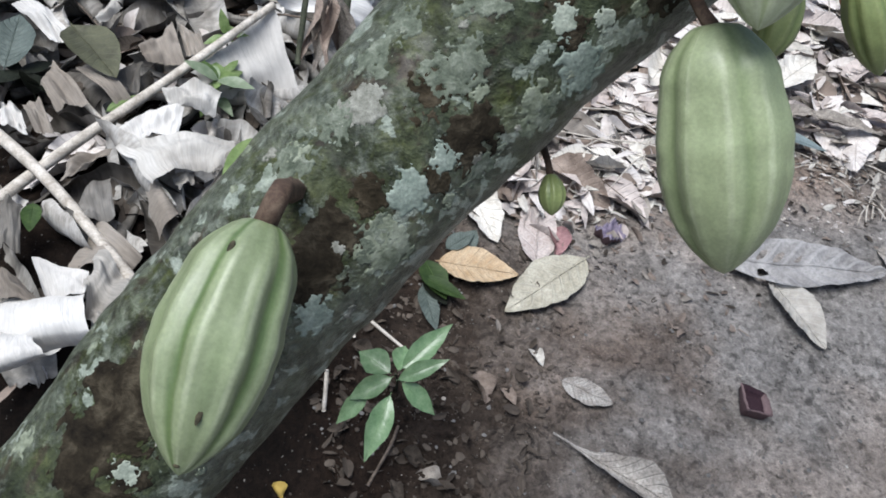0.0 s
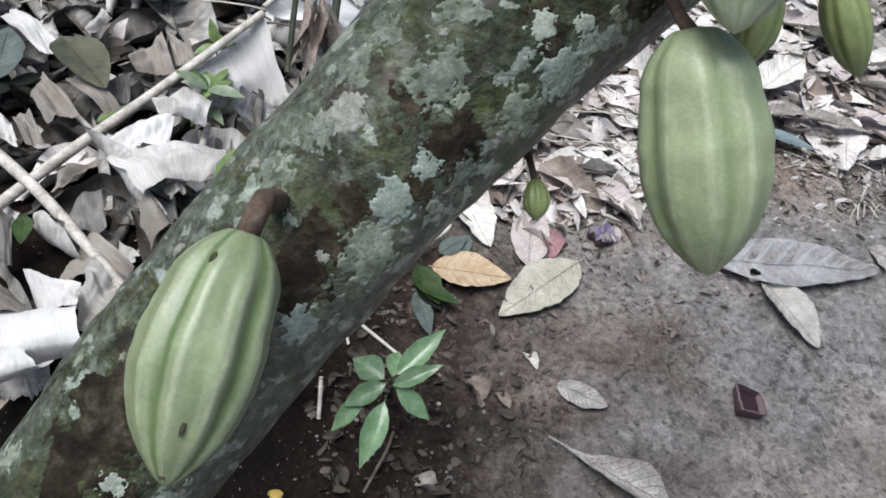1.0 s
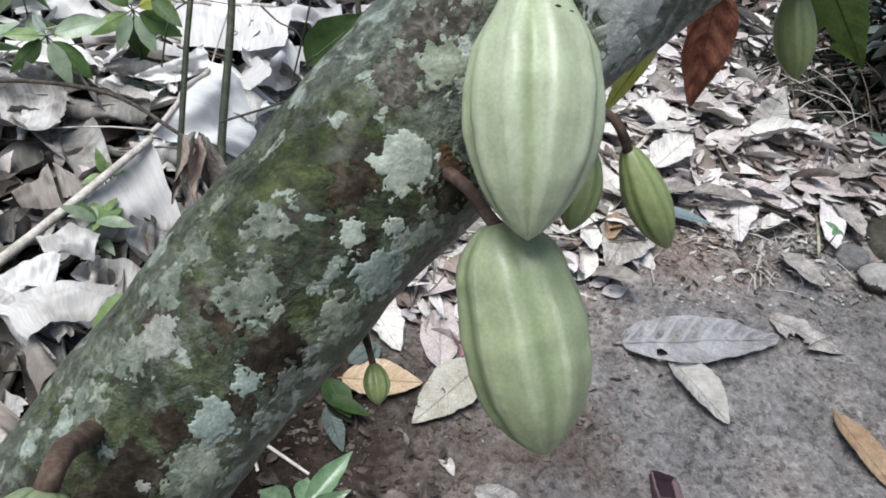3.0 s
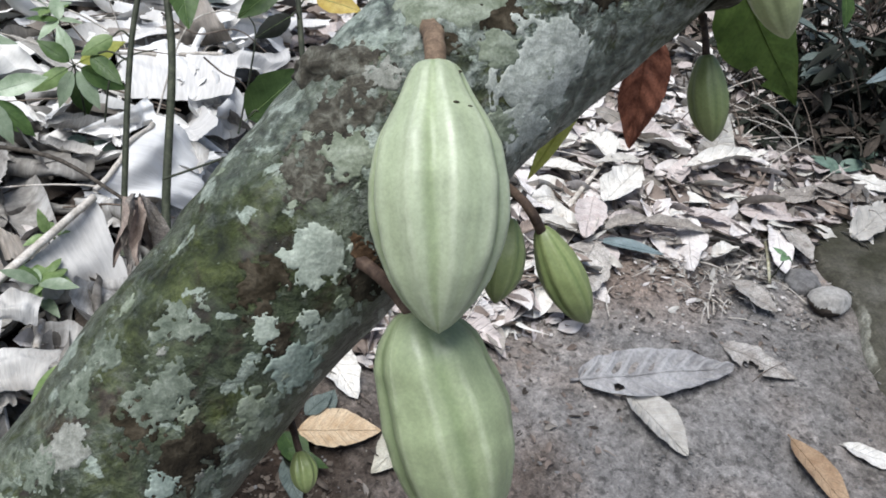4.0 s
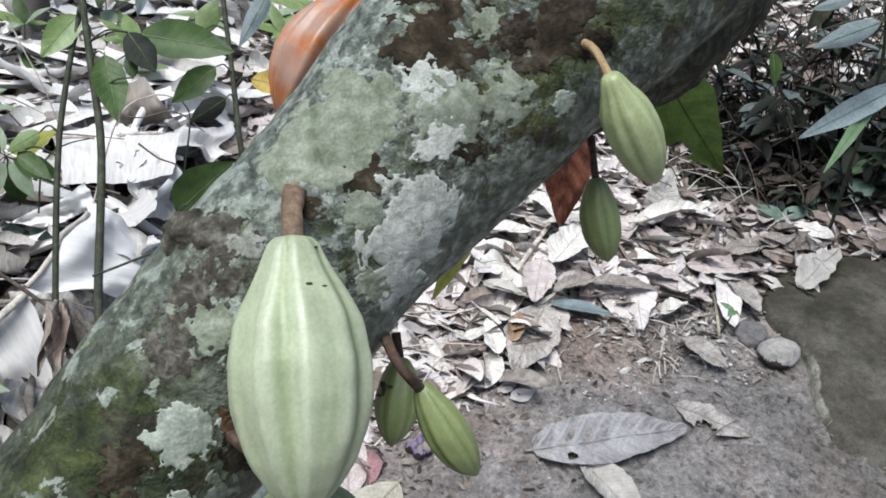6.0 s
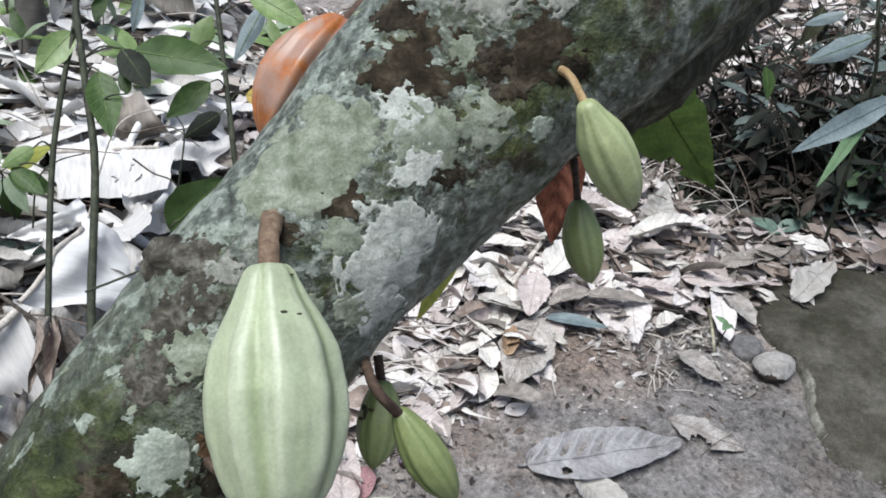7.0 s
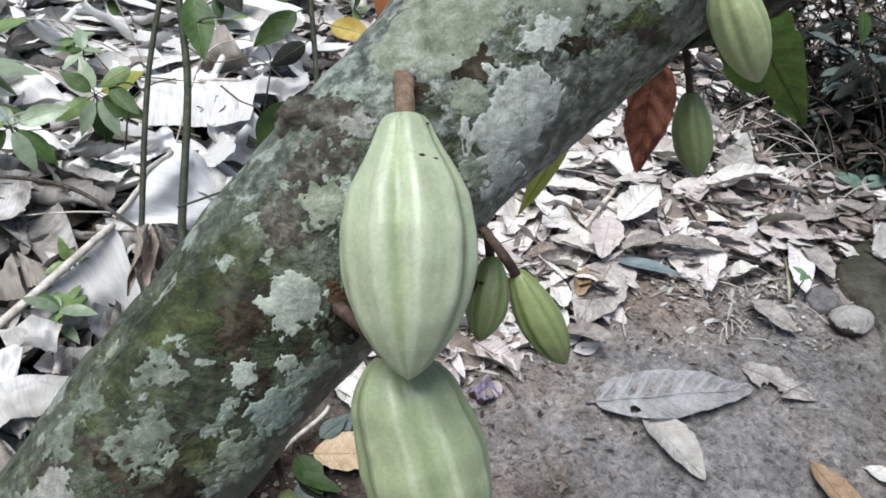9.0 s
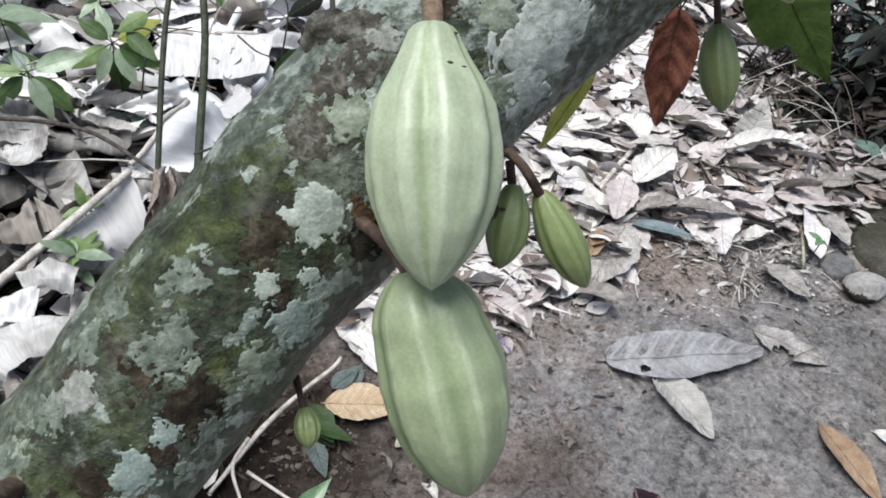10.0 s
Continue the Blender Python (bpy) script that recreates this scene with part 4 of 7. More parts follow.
fallen_leaf((0.243, 1.255, -0.065), (0.415, 1.240, -0.056), LEAF_YELLOW, "ochre yellow leaf with clear side veins", width=0.62, cup=0.2, wavy=0.015, seed=6, lift=0.02, nu=60, nv=13, quilt=0.010, ribs=9)
fallen_leaf((0.568, 1.302, -0.036), (0.384, 1.140, -0.066), LEAF_CREAM, "cream leaf overlapping a yellow one", width=0.46, cup=0.15, wavy=0.012, seed=7, lift=0.016, nu=60, nv=13, quilt=0.009, ribs=9)
fallen_leaf((0.457, 1.279, -0.048), (0.486, 1.541, -0.024), LEAF_PINK, "pinkish white dry leaf with a torn side", width=0.34, wavy=0.03, seed=8, lift=0.01)
fallen_leaf((0.592, 1.496, -0.018), (0.540, 1.719, 0.001), LEAF_PINK, "pale dry leaf at the edge of the litter", width=0.42, wavy=0.03, seed=18, lift=0.02)
fallen_leaf((0.494, 0.989, -0.070), (0.589, 0.943, -0.066), LEAF_SPOTTED, "small spotted grey leaf on bare earth", width=0.58, wavy=0.03, seed=9, lift=0.008, belly=1.0, blunt=0.55, nu=30, nv=9)
fallen_leaf((0.476, 0.865, -0.086), (0.676, 0.740, -0.080), LEAF_SPOTTED, "narrow curled grey leaf on bare earth", width=0.30, cup=1.2, wavy=0.03, seed=10, lift=0.014, nu=44, nv=13, twist=0.5, belly=2.2)
fallen_leaf((1.072, 1.783, 0.070), (1.239, 1.712, 0.077), LEAF_BLUE, "blue-grey leaf lying on the litter's edge", width=0.30, cup=0.3, seed=11, lift=0.025)
fallen_leaf((1.683, 1.949, 0.119), (1.631, 1.929, 0.242), LEAF_PINK, "violet-grey leaf standing in the litter", width=0.55, seed=12, lift=0.01, up=(-0.1, -0.4, 0.9))

# ---- pod shell pieces, stones, slab ----
def shell_piece(p, size, turn, mat, inner, rim, label, crumple=0.05):
    """A broken piece of husk: a thick curved scrap with turned-up sides."""
    n, m = 15, 15
    verts, uvs = [], []
    for layer in (0, 1):
        for i in range(n):
            for j in range(m):
                a, b = 2 * i / (n - 1) - 1, 2 * j / (m - 1) - 1
                z = 0.40 * max(a ** 8, b ** 8) * (1 - 0.3 * a) + crumple * (noise.noise(Vector((a * 2, b * 2, size * 100))) + 0.5 * noise.noise(Vector((a * 5, b * 5, size * 100)))) - 0.14 * layer * (1 - 0.3 * abs(a))
                verts.append((a * 0.5 * (1 + 0.1 * b), b * 0.42, z + 0.12))
                uvs.append((i / n, j / m))
    faces = grid_faces(n, m) + [tuple(reversed(f)) for f in grid_faces(n, m, base=n * m)]
    edge = [i * m for i in range(n)] + [(n - 1) * m + j for j in range(1, m)] + [i * m + m - 1 for i in range(n - 2, -1, -1)] + [j for j in range(m - 2, 0, -1)]
    for a, b in zip(edge, edge[1:] + edge[:1]):
        faces.append((a, b, b + n * m, a + n * m))
    me = mesh_of("husk_fragment", verts, faces, mat, uvs)
    me.materials.append(inner)
    me.materials.append(rim)
    k = (n - 1) * (m - 1)
    wall = [1 if max(abs(2 * i / (n - 1) - 1), abs(2 * j / (m - 1) - 1)) < 0.9 else 2 for i in range(n - 1) for j in range(m - 1)]
    me.polygons.foreach_set("material_index", np.array(wall + [0] * k + [2] * (len(faces) - 2 * k), dtype=np.int32))
    ob = tagged(new("husk_fragment", me), label, "husk fragment")
    ob.matrix_world = Matrix.Translation(p) @ pose(0, 0, 0, 8, -6, turn) @ Matrix.Scale(size, 4)
    return ob


shell_piece((0.866, 0.962, -0.041), 0.064, 80, SHELL, SHELL_IN, SHELL_RIM, "purple-brown open husk fragment on bare earth")
shell_piece((0.637, 1.392, -0.026), 0.058, 30, SHELL, SHELL_PALE, SHELL_PALE, "violet and white husk fragment on bare earth", 0.4)


def stone(p, a, b, c, turn, mat, label, seed, under=0.0, base=None):
    """A rounded stone; under narrows its foot, base is the darker material of its lower half."""
    bm = bmesh.new()
    bmesh.ops.create_icosphere(bm, subdivisions=4, radius=1.0)
    for v in bm.verts:
        d = 1 + 0.18 * noise.noise(v.co * 1.3 + Vector((seed, 0, 0))) + 0.05 * noise.noise(v.co * 4 + Vector((seed, 3, 0)))
        v.co *= d
        v.co.z = min(v.co.z, 0.72 + 0.12 * v.co.z)
        k = 1 - under * max(0.0, min(1.0, -1.6 * v.co.z + 0.15))
        v.co.x, v.co.y = v.co.x * k, v.co.y * k
    bm.transform(Matrix.Diagonal((a, b, c, 1)))
    me = bpy.data.meshes.new("stone")
    bm.to_mesh(me)
    bm.free()
    me.materials.append(mat)
    me.materials.append(base or mat)
    for f in me.polygons:
        f.use_smooth = True
        f.material_index = int(f.center.z < c * (0.12 + 0.3 * noise.noise(f.center * 25)))
    ob = tagged(new("stone", me), label, "stone")
    ob.matrix_world = Matrix.Translation(p) @ pose(0, 0, 0.3 * c, 0, 0, turn)
    return ob


stone((1.638, 1.520, 0.075), 0.066, 0.046, 0.050, 8, STONE, "rounded pale-topped stone with a shade-dark brown foot beside a slab", 1, 0.42, STONE_SHADE_BROWN)
stone((1.615, 1.615, 0.081), 0.052, 0.05, 0.03, 30, STONE_DARK, "dark flat stone half sunk in earth", 5)


def make_slab():
    """A low slab with a worn, rounded rim, sinking into the earth towards its front."""
    rim = [(1.635, 1.29), (1.651, 1.36), (1.688, 1.436), (1.713, 1.497), (1.713, 1.574), (1.697, 1.663), (1.751, 1.774), (1.90, 1.87), (2.2, 1.88), (2.45, 1.75), (2.55, 1.45), (2.45, 1.05), (2.2, 0.86), (1.9, 0.86), (1.68, 1.0), (1.61, 1.17)]
    n = 160
    line = smooth_line([(*p, 0) for p in rim + rim[:1]], n + 1)[:-1]
    c = np.mean(line, axis=0)
    verts, uvs = [], []
    steps = [(1.015, -0.03), (1.008, -0.006), (1.0, 0.008), (0.985, 0.018), (0.96, 0.024), (0.93, 0.028), (0.88, 0.031), (0.8, 0.033), (0.7, 0.035), (0.6, 0.036), (0.4, 0.04), (0.2, 0.04), (0.02, 0.04)]
    for f, h in steps:
        for k, q in enumerate(line):
            f2 = f * (1 + 0.016 * noise.noise(Vector((q[0] * 11, q[1] * 11, 4))) + 0.008 * noise.noise(Vector((q[0] * 30, q[1] * 30, 4))))
            x, y = c[0] + (q[0] - c[0]) * f2, c[1] + (q[1] - c[1]) * f2
            sunk = max(0.0, min(1.0, (1.42 - y - 0.25 * (x - 1.65)) / 0.22))
            z = h - sunk * 0.034 + 0.010 * noise.noise(Vector((x * 8, y * 8, 0))) + 0.006 * noise.noise(Vector((x * 26, y * 26, 0)))
            verts.append((x, y, ground_z(x, y) + z))
            uvs.append((k / n, f))
    me = mesh_of("stone_slab", verts, grid_faces(len(steps), n, True), SLAB, uvs)
    return tagged(new("stone_slab", me), "low olive-brown stone slab with a pale worn rim", "slab")


make_slab()


# ---- dead banana leaves on the bank ----
def sheet_mesh(name, seed, nu=26, nv=19, width=0.6, bend=1.5, sag=0.2, pleats=5, lump=1.0, mat=None):
    """A torn piece of dry banana leaf of length 1, rolled about its length, with shallow pleats and a ragged end."""
    rnd = random.Random(seed)
    ph, skew = rnd.random() * 6, rnd.uniform(-0.25, 0.25)
    verts, uvs = [], []
    for i in range(nu):
        u = i / (nu - 1)
        for j in range(nv):
            v = 2 * j / (nv - 1) - 1
            edge = 1 + 0.16 * noise.noise(Vector((u * 4, seed * 2.0, 1.0 if v > 0 else 8.0))) + 0.02 * noise.noise(Vector((u * 11, seed * 2.0, 1.0 if v > 0 else 8.0)))
            w = 0.5 * width * edge * (1 - 0.35 * (2 * u - 1) ** 2)
            k = bend * (0.55 + 0.9 * u + 0.5 * noise.noise(Vector((u * 1.5, seed, 0))))
            t = v + skew
            a = k * t * abs(t) ** 0.4
            r = w / max(0.25, abs(k))
            y, z = r * math.sin(a), r * (1 - math.cos(a))
            z += 0.012 * math.sin(pleats * 2 * math.pi * (u + 0.1 * v) + ph) + lump * (0.05 * noise.noise(Vector((u * 2.4, v * 1.6, seed * 3.7))) + 0.018 * noise.noise(Vector((u * 7, v * 4, seed * 1.7))))
            z -= sag * (u - 0.5) ** 2
            x = u - 0.5 + 0.06 * noise.noise(Vector((v * 4, seed, 3.0 if u > 0.5 else 6.0))) * abs(2 * u - 1)
            verts.append((x, y, z))
            uvs.append((u, 0.5 + 0.5 * v))
    return mesh_of(name, verts, grid_faces(nu, nv), mat or BANANA, uvs)


SHEETS = [sheet_mesh("banana_leaf_piece", k, width=0.42 + 0.09 * (k % 5), bend=(0.9, 1.7, 2.6, -1.2, 1.2, 3.6, -2.0)[k % 7], sag=0.35 * (k % 4) - 0.3, pleats=3 + k % 4) for k in range(21)]

PALE_SHEETS = [sheet_mesh("banana_leaf_piece", k + 50, width=0.24 + 0.07 * (k % 4), bend=(0.3, 0.8, 1.8, -0.5, 0.5, 2.8, -1.0)[k % 7], sag=0.12 * (k % 4) - 0.15, pleats=2 + k % 3, lump=0.45, mat=WHITE_SHEET) for k in range(21)]


def drape(a, b, c, d, label, seed, sag=0.0, rough=0.012, pleats=6, n=34, mat=None, arch=0.0, torn=0.10, curl=0.0, rib=0.0):
    """A sheet of dry leaf between four corners (a, b one edge; d, c the other), pleated from edge to edge; arch bows it, curl turns its far edge under."""
    a, b, c, d = (Vector(q) for q in (a, b, c, d))
    up = (b - a).cross(d - a).normalized()
    if up.z < 0:
        up = -up
    verts, uvs = [], []
    span = ((d - a).length + (c - b).length) / 2
    for i in range(n):
        u = i / (n - 1)
        for j in range(n):
            v = j / (n - 1)
            uu = u + 0.5 * torn * noise.noise(Vector((v * 3, seed, 2))) * abs(2 * u - 1)
            vv = v + torn * (noise.noise(Vector((u * 3, seed, 5))) + 0.14 * noise.noise(Vector((u * 13, seed, 7)))) * abs(2 * v - 1)
            p = (a * (1 - uu) + b * uu) * (1 - vv) + (d * (1 - uu) + c * uu) * vv
            lift = -sag * 4 * u * (1 - u) + arch * 4 * v * (1 - v)
            lift += rough * (1.5 * noise.noise(Vector((u * 2.5, v * 2.5, seed))) + 0.35 * noise.noise(Vector((u * 8, v * 3, seed))) + 0.09 * math.sin(pleats * 6.28 * (u + 0.1 * v + 0.05 * noise.noise(Vector((u * 3, v * 3, seed))))) * (0.3 + v))
            if curl and v > 0.72:
                k = (v - 0.72) / 0.28
                p += (a - d) / span * curl * k * k * 0.6
                lift -= curl * k
            verts.append(p + up * lift)
            uvs.append((u, v))
    ob = new("banana_leaf_piece", mesh_of("banana_leaf_piece", verts, grid_faces(n, n), mat or BANANA, uvs))
    if rib:
        part("midrib", tube("midrib", [(*(verts[i * n] + Vector((0, 0, 0.002))), rib) for i in range(0, n - 5, 4)], WOOD, 24, 8, 0.15, seed), ob, "pale woody midrib along one edge")
    return tagged(ob, label, "dry leaf", "dead banana leaves")


def banana_piece(p, size, turn, tip=0.0, roll=0.0, kind=0, pale=False, label="crumpled grey-beige dry banana leaf piece on the heap"):
    ob = tagged(new("banana_leaf_piece", (PALE_SHEETS if pale else SHEETS)[kind % len(SHEETS)]), label, "dry leaf", "dead banana leaves")
    ob.matrix_world = Matrix.Translation(p) @ pose(0, 0, 0, 0, 0, turn) @ pose(0, 0, 0, roll, tip, 0) @ Matrix.Scale(size, 4)
    return ob


def stick(points, mat, label, name="stick", rough=0.25, seed=0, segs=10, n=18, category="stick"):
    ob = tagged(new(name, tube(name, points, mat, n, segs, rough, seed)), label, category)
    return ob


stick([(*(-0.624, 1.062, 0.056), 0.011), (*(-0.487, 1.223, 0.138), 0.0105), (*(-0.342, 1.389, 0.211), 0.0095), (*(-0.176, 1.591, 0.299), 0.008)], WOOD, "long pale dry banana midrib lying on the heap", "banana_midrib", 0.1, 1, category="midrib")
stick([(*(-0.695, 1.300, 0.135), 0.012), (*(-0.502, 1.146, 0.126), 0.011), (*(-0.285, 0.930, 0.114), 0.009)], WOOD, "pale dry midrib crossing the heap", "banana_midrib", 0.1, 2, category="midrib")
stick([(*(-0.641, 1.522, 0.123), 0.006), (*(-0.458, 1.327, 0.131), 0.006), (*(-0.362, 1.207, 0.139), 0.005)], WOOD, "thin pale dry stalk on the heap", "dry_stalk", 0.1, 3)
stick([(*(-0.244, 1.293, 0.151), 0.007), (*(-0.243, 1.355, 0.168), 0.006)], WOOD, "short pale stalk end in the heap", "dry_stalk", 0.1, 4)
drape((-0.176, 1.591, 0.292), (-0.305, 1.407, 0.223), (-0.251, 1.413, 0.172), (-0.092, 1.481, 0.158), "broad grey sheet of dry banana leaf hung from a midrib", 1, 0.02, 0.010, 4, mat=PALE_GREY, torn=0.16)
drape((-0.176, 1.600, 0.305), (-0.078, 1.860, 0.362), (0.030, 1.860, 0.240), (0.000, 1.700, 0.200), "broad whitish sheet of dry banana leaf folded along its midrib", 2, -0.02, 0.022, 5, mat=WHITE_SHEET, arch=0.012, rib=0.006)
drape((-0.400, 1.231, 0.188), (-0.297, 1.333, 0.210), (-0.288, 1.228, 0.200), (-0.363, 1.190, 0.188), "torn grey sheet of dry banana leaf beside a midrib", 3, -0.01, 0.012, 7, mat=PALE_GREY)
drape((-0.347, 1.344, 0.216), (-0.233, 1.355, 0.229), (-0.238, 1.288, 0.221), (-0.321, 1.300, 0.214), "bright torn dry banana leaf with a curled edge", 4, -0.015, 0.012, 5, mat=FADED, curl=0.02)
drape((-0.392, 1.192, 0.180), (-0.180, 1.244, 0.206), (-0.192, 1.161, 0.195), (-0.304, 1.106, 0.179), "bright pleated dry banana leaf with a torn edge", 5, -0.02, 0.014, 3, mat=FADED, arch=0.012, torn=0.2)
drape((-0.171, 1.219, 0.204), (-0.195, 1.159, 0.196), (-0.220, 1.090, 0.180), (-0.188, 1.107, 0.183), "bright narrow flap of dry banana leaf", 6, -0.01, 0.010, 3, mat=FADED)
drape((-0.286, 1.149, 0.170), (-0.245, 1.161, 0.175), (-0.238, 1.129, 0.171), (-0.261, 1.116, 0.169), "small white scrap of dry banana leaf", 7, -0.008, 0.008, 3, mat=FADED, arch=0.008, n=16)
drape((-0.329, 1.137, 0.146), (-0.273, 1.019, 0.134), (-0.235, 1.075, 0.144), (-0.281, 1.125, 0.148), "rolled tan dry banana leaf against the trunk", 8, 0.0, 0.008, 3, mat=TAN_SHEET, arch=0.028, curl=0.02)
drape((-0.451, 1.080, 0.117), (-0.399, 1.176, 0.132), (-0.360, 1.072, 0.126), (-0.427, 1.056, 0.117), "grey-brown dry banana leaf in shade", 9, 0.0, 0.014, 4, mat=DUN_SHEET, arch=0.015)
drape((-0.410, 0.962, 0.096), (-0.392, 1.070, 0.112), (-0.293, 0.993, 0.110), (-0.323, 0.967, 0.103), "dun folded dry banana leaf under a midrib", 10, 0.0, 0.012, 3, mat=TAN_SHEET, arch=0.02)
drape((-0.366, 0.913, 0.119), (-0.362, 0.974, 0.131), (-0.284, 0.938, 0.130), (-0.335, 0.839, 0.095), "crumpled whitish dry banana leaf against the trunk", 11, 0.0, 0.022, 5, mat=FADED, torn=0.2)
drape((-0.485, 0.881, 0.089), (-0.362, 0.907, 0.107), (-0.324, 0.827, 0.070), (-0.460, 0.796, 0.043), "pale rolled dry banana leaf lying on the heap", 12, -0.008, 0.006, 3, mat=PALE_GREY, arch=0.035, curl=0.03)
drape((-0.474, 0.814, 0.102), (-0.408, 0.811, 0.105), (-0.371, 0.781, 0.090), (-0.456, 0.743, 0.053), "pale smooth roll of dry banana leaf", 13, -0.008, 0.006, 2, mat=PALE_GREY, arch=0.02, curl=0.03)
drape((-0.465, 0.966, 0.112), (-0.367, 0.946, 0.116), (-0.362, 0.904, 0.107), (-0.421, 0.896, 0.101), "pale pointed piece of dry banana leaf", 14, 0.0, 0.008, 2, mat=PALE_GREY)
drape((-0.511, 0.936, 0.113), (-0.470, 0.919, 0.112), (-0.429, 0.885, 0.106), (-0.490, 0.874, 0.097), "grey strip of dry banana leaf", 15, -0.01, 0.008, 2, mat=TAN_SHEET)
drape((-0.571, 1.104, 0.108), (-0.518, 1.081, 0.111), (-0.487, 0.977, 0.101), (-0.526, 0.981, 0.098), "brown-grey dry banana leaf piece on the heap", 16, -0.01, 0.012, 4, mat=DUN_SHEET, arch=0.015)
drape((-0.582, 1.369, 0.163), (-0.582, 1.445, 0.171), (-0.478, 1.328, 0.170), (-0.531, 1.299, 0.160), "tan pointed piece of dry banana leaf", 17, 0.0, 0.012, 3, mat=TAN_SHEET, arch=0.015)
drape((-0.544, 1.417, 0.172), (-0.514, 1.443, 0.178), (-0.400, 1.350, 0.181), (-0.427, 1.334, 0.175), "tan folded strip of dry banana leaf", 18, 0.0, 0.008, 3, mat=TAN_SHEET, arch=0.02, curl=0.015)
drape((-0.480, 1.424, 0.159), (-0.424, 1.500, 0.174), (-0.405, 1.397, 0.165), (-0.444, 1.399, 0.161), "dull brown dry banana leaf on the heap", 19, 0.0, 0.012, 3, mat=DUN_SHEET)
drape((-0.434, 1.508, 0.183), (-0.391, 1.617, 0.200), (-0.333, 1.482, 0.192), (-0.405, 1.470, 0.183), "tan cupped piece of dry banana leaf", 20, 0.0, 0.012, 3, mat=TAN_SHEET, arch=0.02)
drape((-0.384, 1.622, 0.202), (-0.336, 1.584, 0.203), (-0.294, 1.513, 0.200), (-0.336, 1.505, 0.194), "tan curled piece of dry banana leaf", 21, 0.0, 0.012, 3, mat=TAN_SHEET, arch=0.015)
drape((-0.723, 1.615, 0.178), (-0.671, 1.632, 0.184), (-0.563, 1.514, 0.181), (-0.602, 1.497, 0.175), "grey curled strip of dry banana leaf", 22, -0.01, 0.012, 3, mat=PALE_GREY, arch=0.012)
drape((-0.602, 1.320, 0.145), (-0.576, 1.343, 0.150), (-0.516, 1.246, 0.146), (-0.557, 1.256, 0.144), "narrow tan strip of dry banana leaf", 23, 0.0, 0.010, 3, mat=TAN_SHEET, arch=0.012)
drape((-0.476, 1.139, 0.130), (-0.469, 1.213, 0.139), (-0.406, 1.224, 0.146), (-0.441, 1.171, 0.138), "grey pleated scrap of dry banana leaf", 24, 0.0, 0.012, 4, mat=TAN_SHEET)
drape((-0.649, 1.336, 0.132), (-0.608, 1.325, 0.135), (-0.566, 1.248, 0.133), (-0.626, 1.273, 0.128), "grey-tan scrap of dry banana leaf", 25, 0.0, 0.012, 3, mat=PALE_GREY)
drape((-0.552, 1.586, 0.190), (-0.526, 1.657, 0.201), (-0.503, 1.640, 0.201), (-0.528, 1.575, 0.191), "small whitish curl of dry banana leaf", 26, 0.0, 0.008, 2, mat=FADED, arch=0.012, n=18)
drape((-0.101, 2.399, 0.290), (0.250, 2.657, 0.194), (0.222, 2.462, 0.164), (-0.052, 2.186, 0.277), "long whitish sheet of dry banana leaf", 7, -0.02, 0.035, 4, 40, WHITE_SHEET, torn=0.3)
drape((-0.024, 2.108, 0.294), (0.081, 2.229, 0.269), (0.132, 2.186, 0.163), (0.032, 2.010, 0.205), "torn whitish dry banana leaf", 8, 0.03, 0.03, 7, mat=WHITE_SHEET)
drape((-0.267, 1.945, 0.257), (-0.109, 2.043, 0.314), (-0.085, 1.994, 0.270), (-0.211, 1.956, 0.232), "curled whitish dry banana leaf", 9, -0.03, 0.03, 7, mat=WHITE_SHEET)
drape((-0.135, 2.602, 0.307), (0.290, 2.915, 0.208), (0.248, 2.709, 0.179), (-0.089, 2.432, 0.284), "flat whitish sheet of dry banana leaf", 11, -0.02, 0.035, 4, 40, WHITE_SHEET, torn=0.3)
drape((-0.220, 2.407, 0.282), (-0.007, 2.374, 0.313), (0.015, 2.222, 0.257), (-0.211, 2.218, 0.254), "flat whitish scrap of dry banana leaf", 12, -0.02, 0.035, 4, 40, WHITE_SHEET, torn=0.3)
OPEN = [Vector(p[:2]) for p in ((-0.600, 1.168, 0.041), (-0.542, 1.267, 0.056), (-0.478, 1.381, 0.075), (-0.406, 1.497, 0.095), (-0.329, 1.636, 0.118), (-0.255, 1.784, 0.138), (-0.228, 1.629, 0.128), (-0.149, 1.605, 0.129), (-0.265, 1.561, 0.118), (-0.572, 1.232, 0.050), (-0.465, 1.124, 0.051), (-0.384, 1.052, 0.051), (-0.395, 1.407, 0.087), (-0.333, 1.335, 0.087), (-0.258, 1.296, 0.090), (-0.446, 0.887, 0.015), (-0.113, 2.023, 0.163), (-0.063, 2.112, 0.169), (-0.153, 1.892, 0.152))]
for k in range(26):
    x, y, th, ln, wd = RNG.uniform(-0.40, 0.28), RNG.uniform(1.95, 3.0), RNG.uniform(-0.7, 0.7), RNG.uniform(0.22, 0.48), RNG.uniform(0.045, 0.10)
    along, side = Vector((math.cos(th), math.sin(th), RNG.uniform(-0.12, 0.12))) * ln / 2, Vector((-math.sin(th), math.cos(th), RNG.uniform(-0.5, 0.3))) * wd
    c = Vector((x, y, max(ground_z(x, y), 0.10) + RNG.uniform(0.07, 0.13)))
    drape(c - along, c + along, c + along * 0.9 + side, c - along * 0.9 + side, "long folded strip of pale dry banana leaf", 200 + k, RNG.uniform(-0.02, 0.03), 0.010, 2, 20, (WHITE_SHEET, PALE_GREY, FADED, TAN_SHEET)[k % 4], RNG.uniform(-0.01, 0.03), 0.15, RNG.uniform(0.0, 0.03))
spots = []
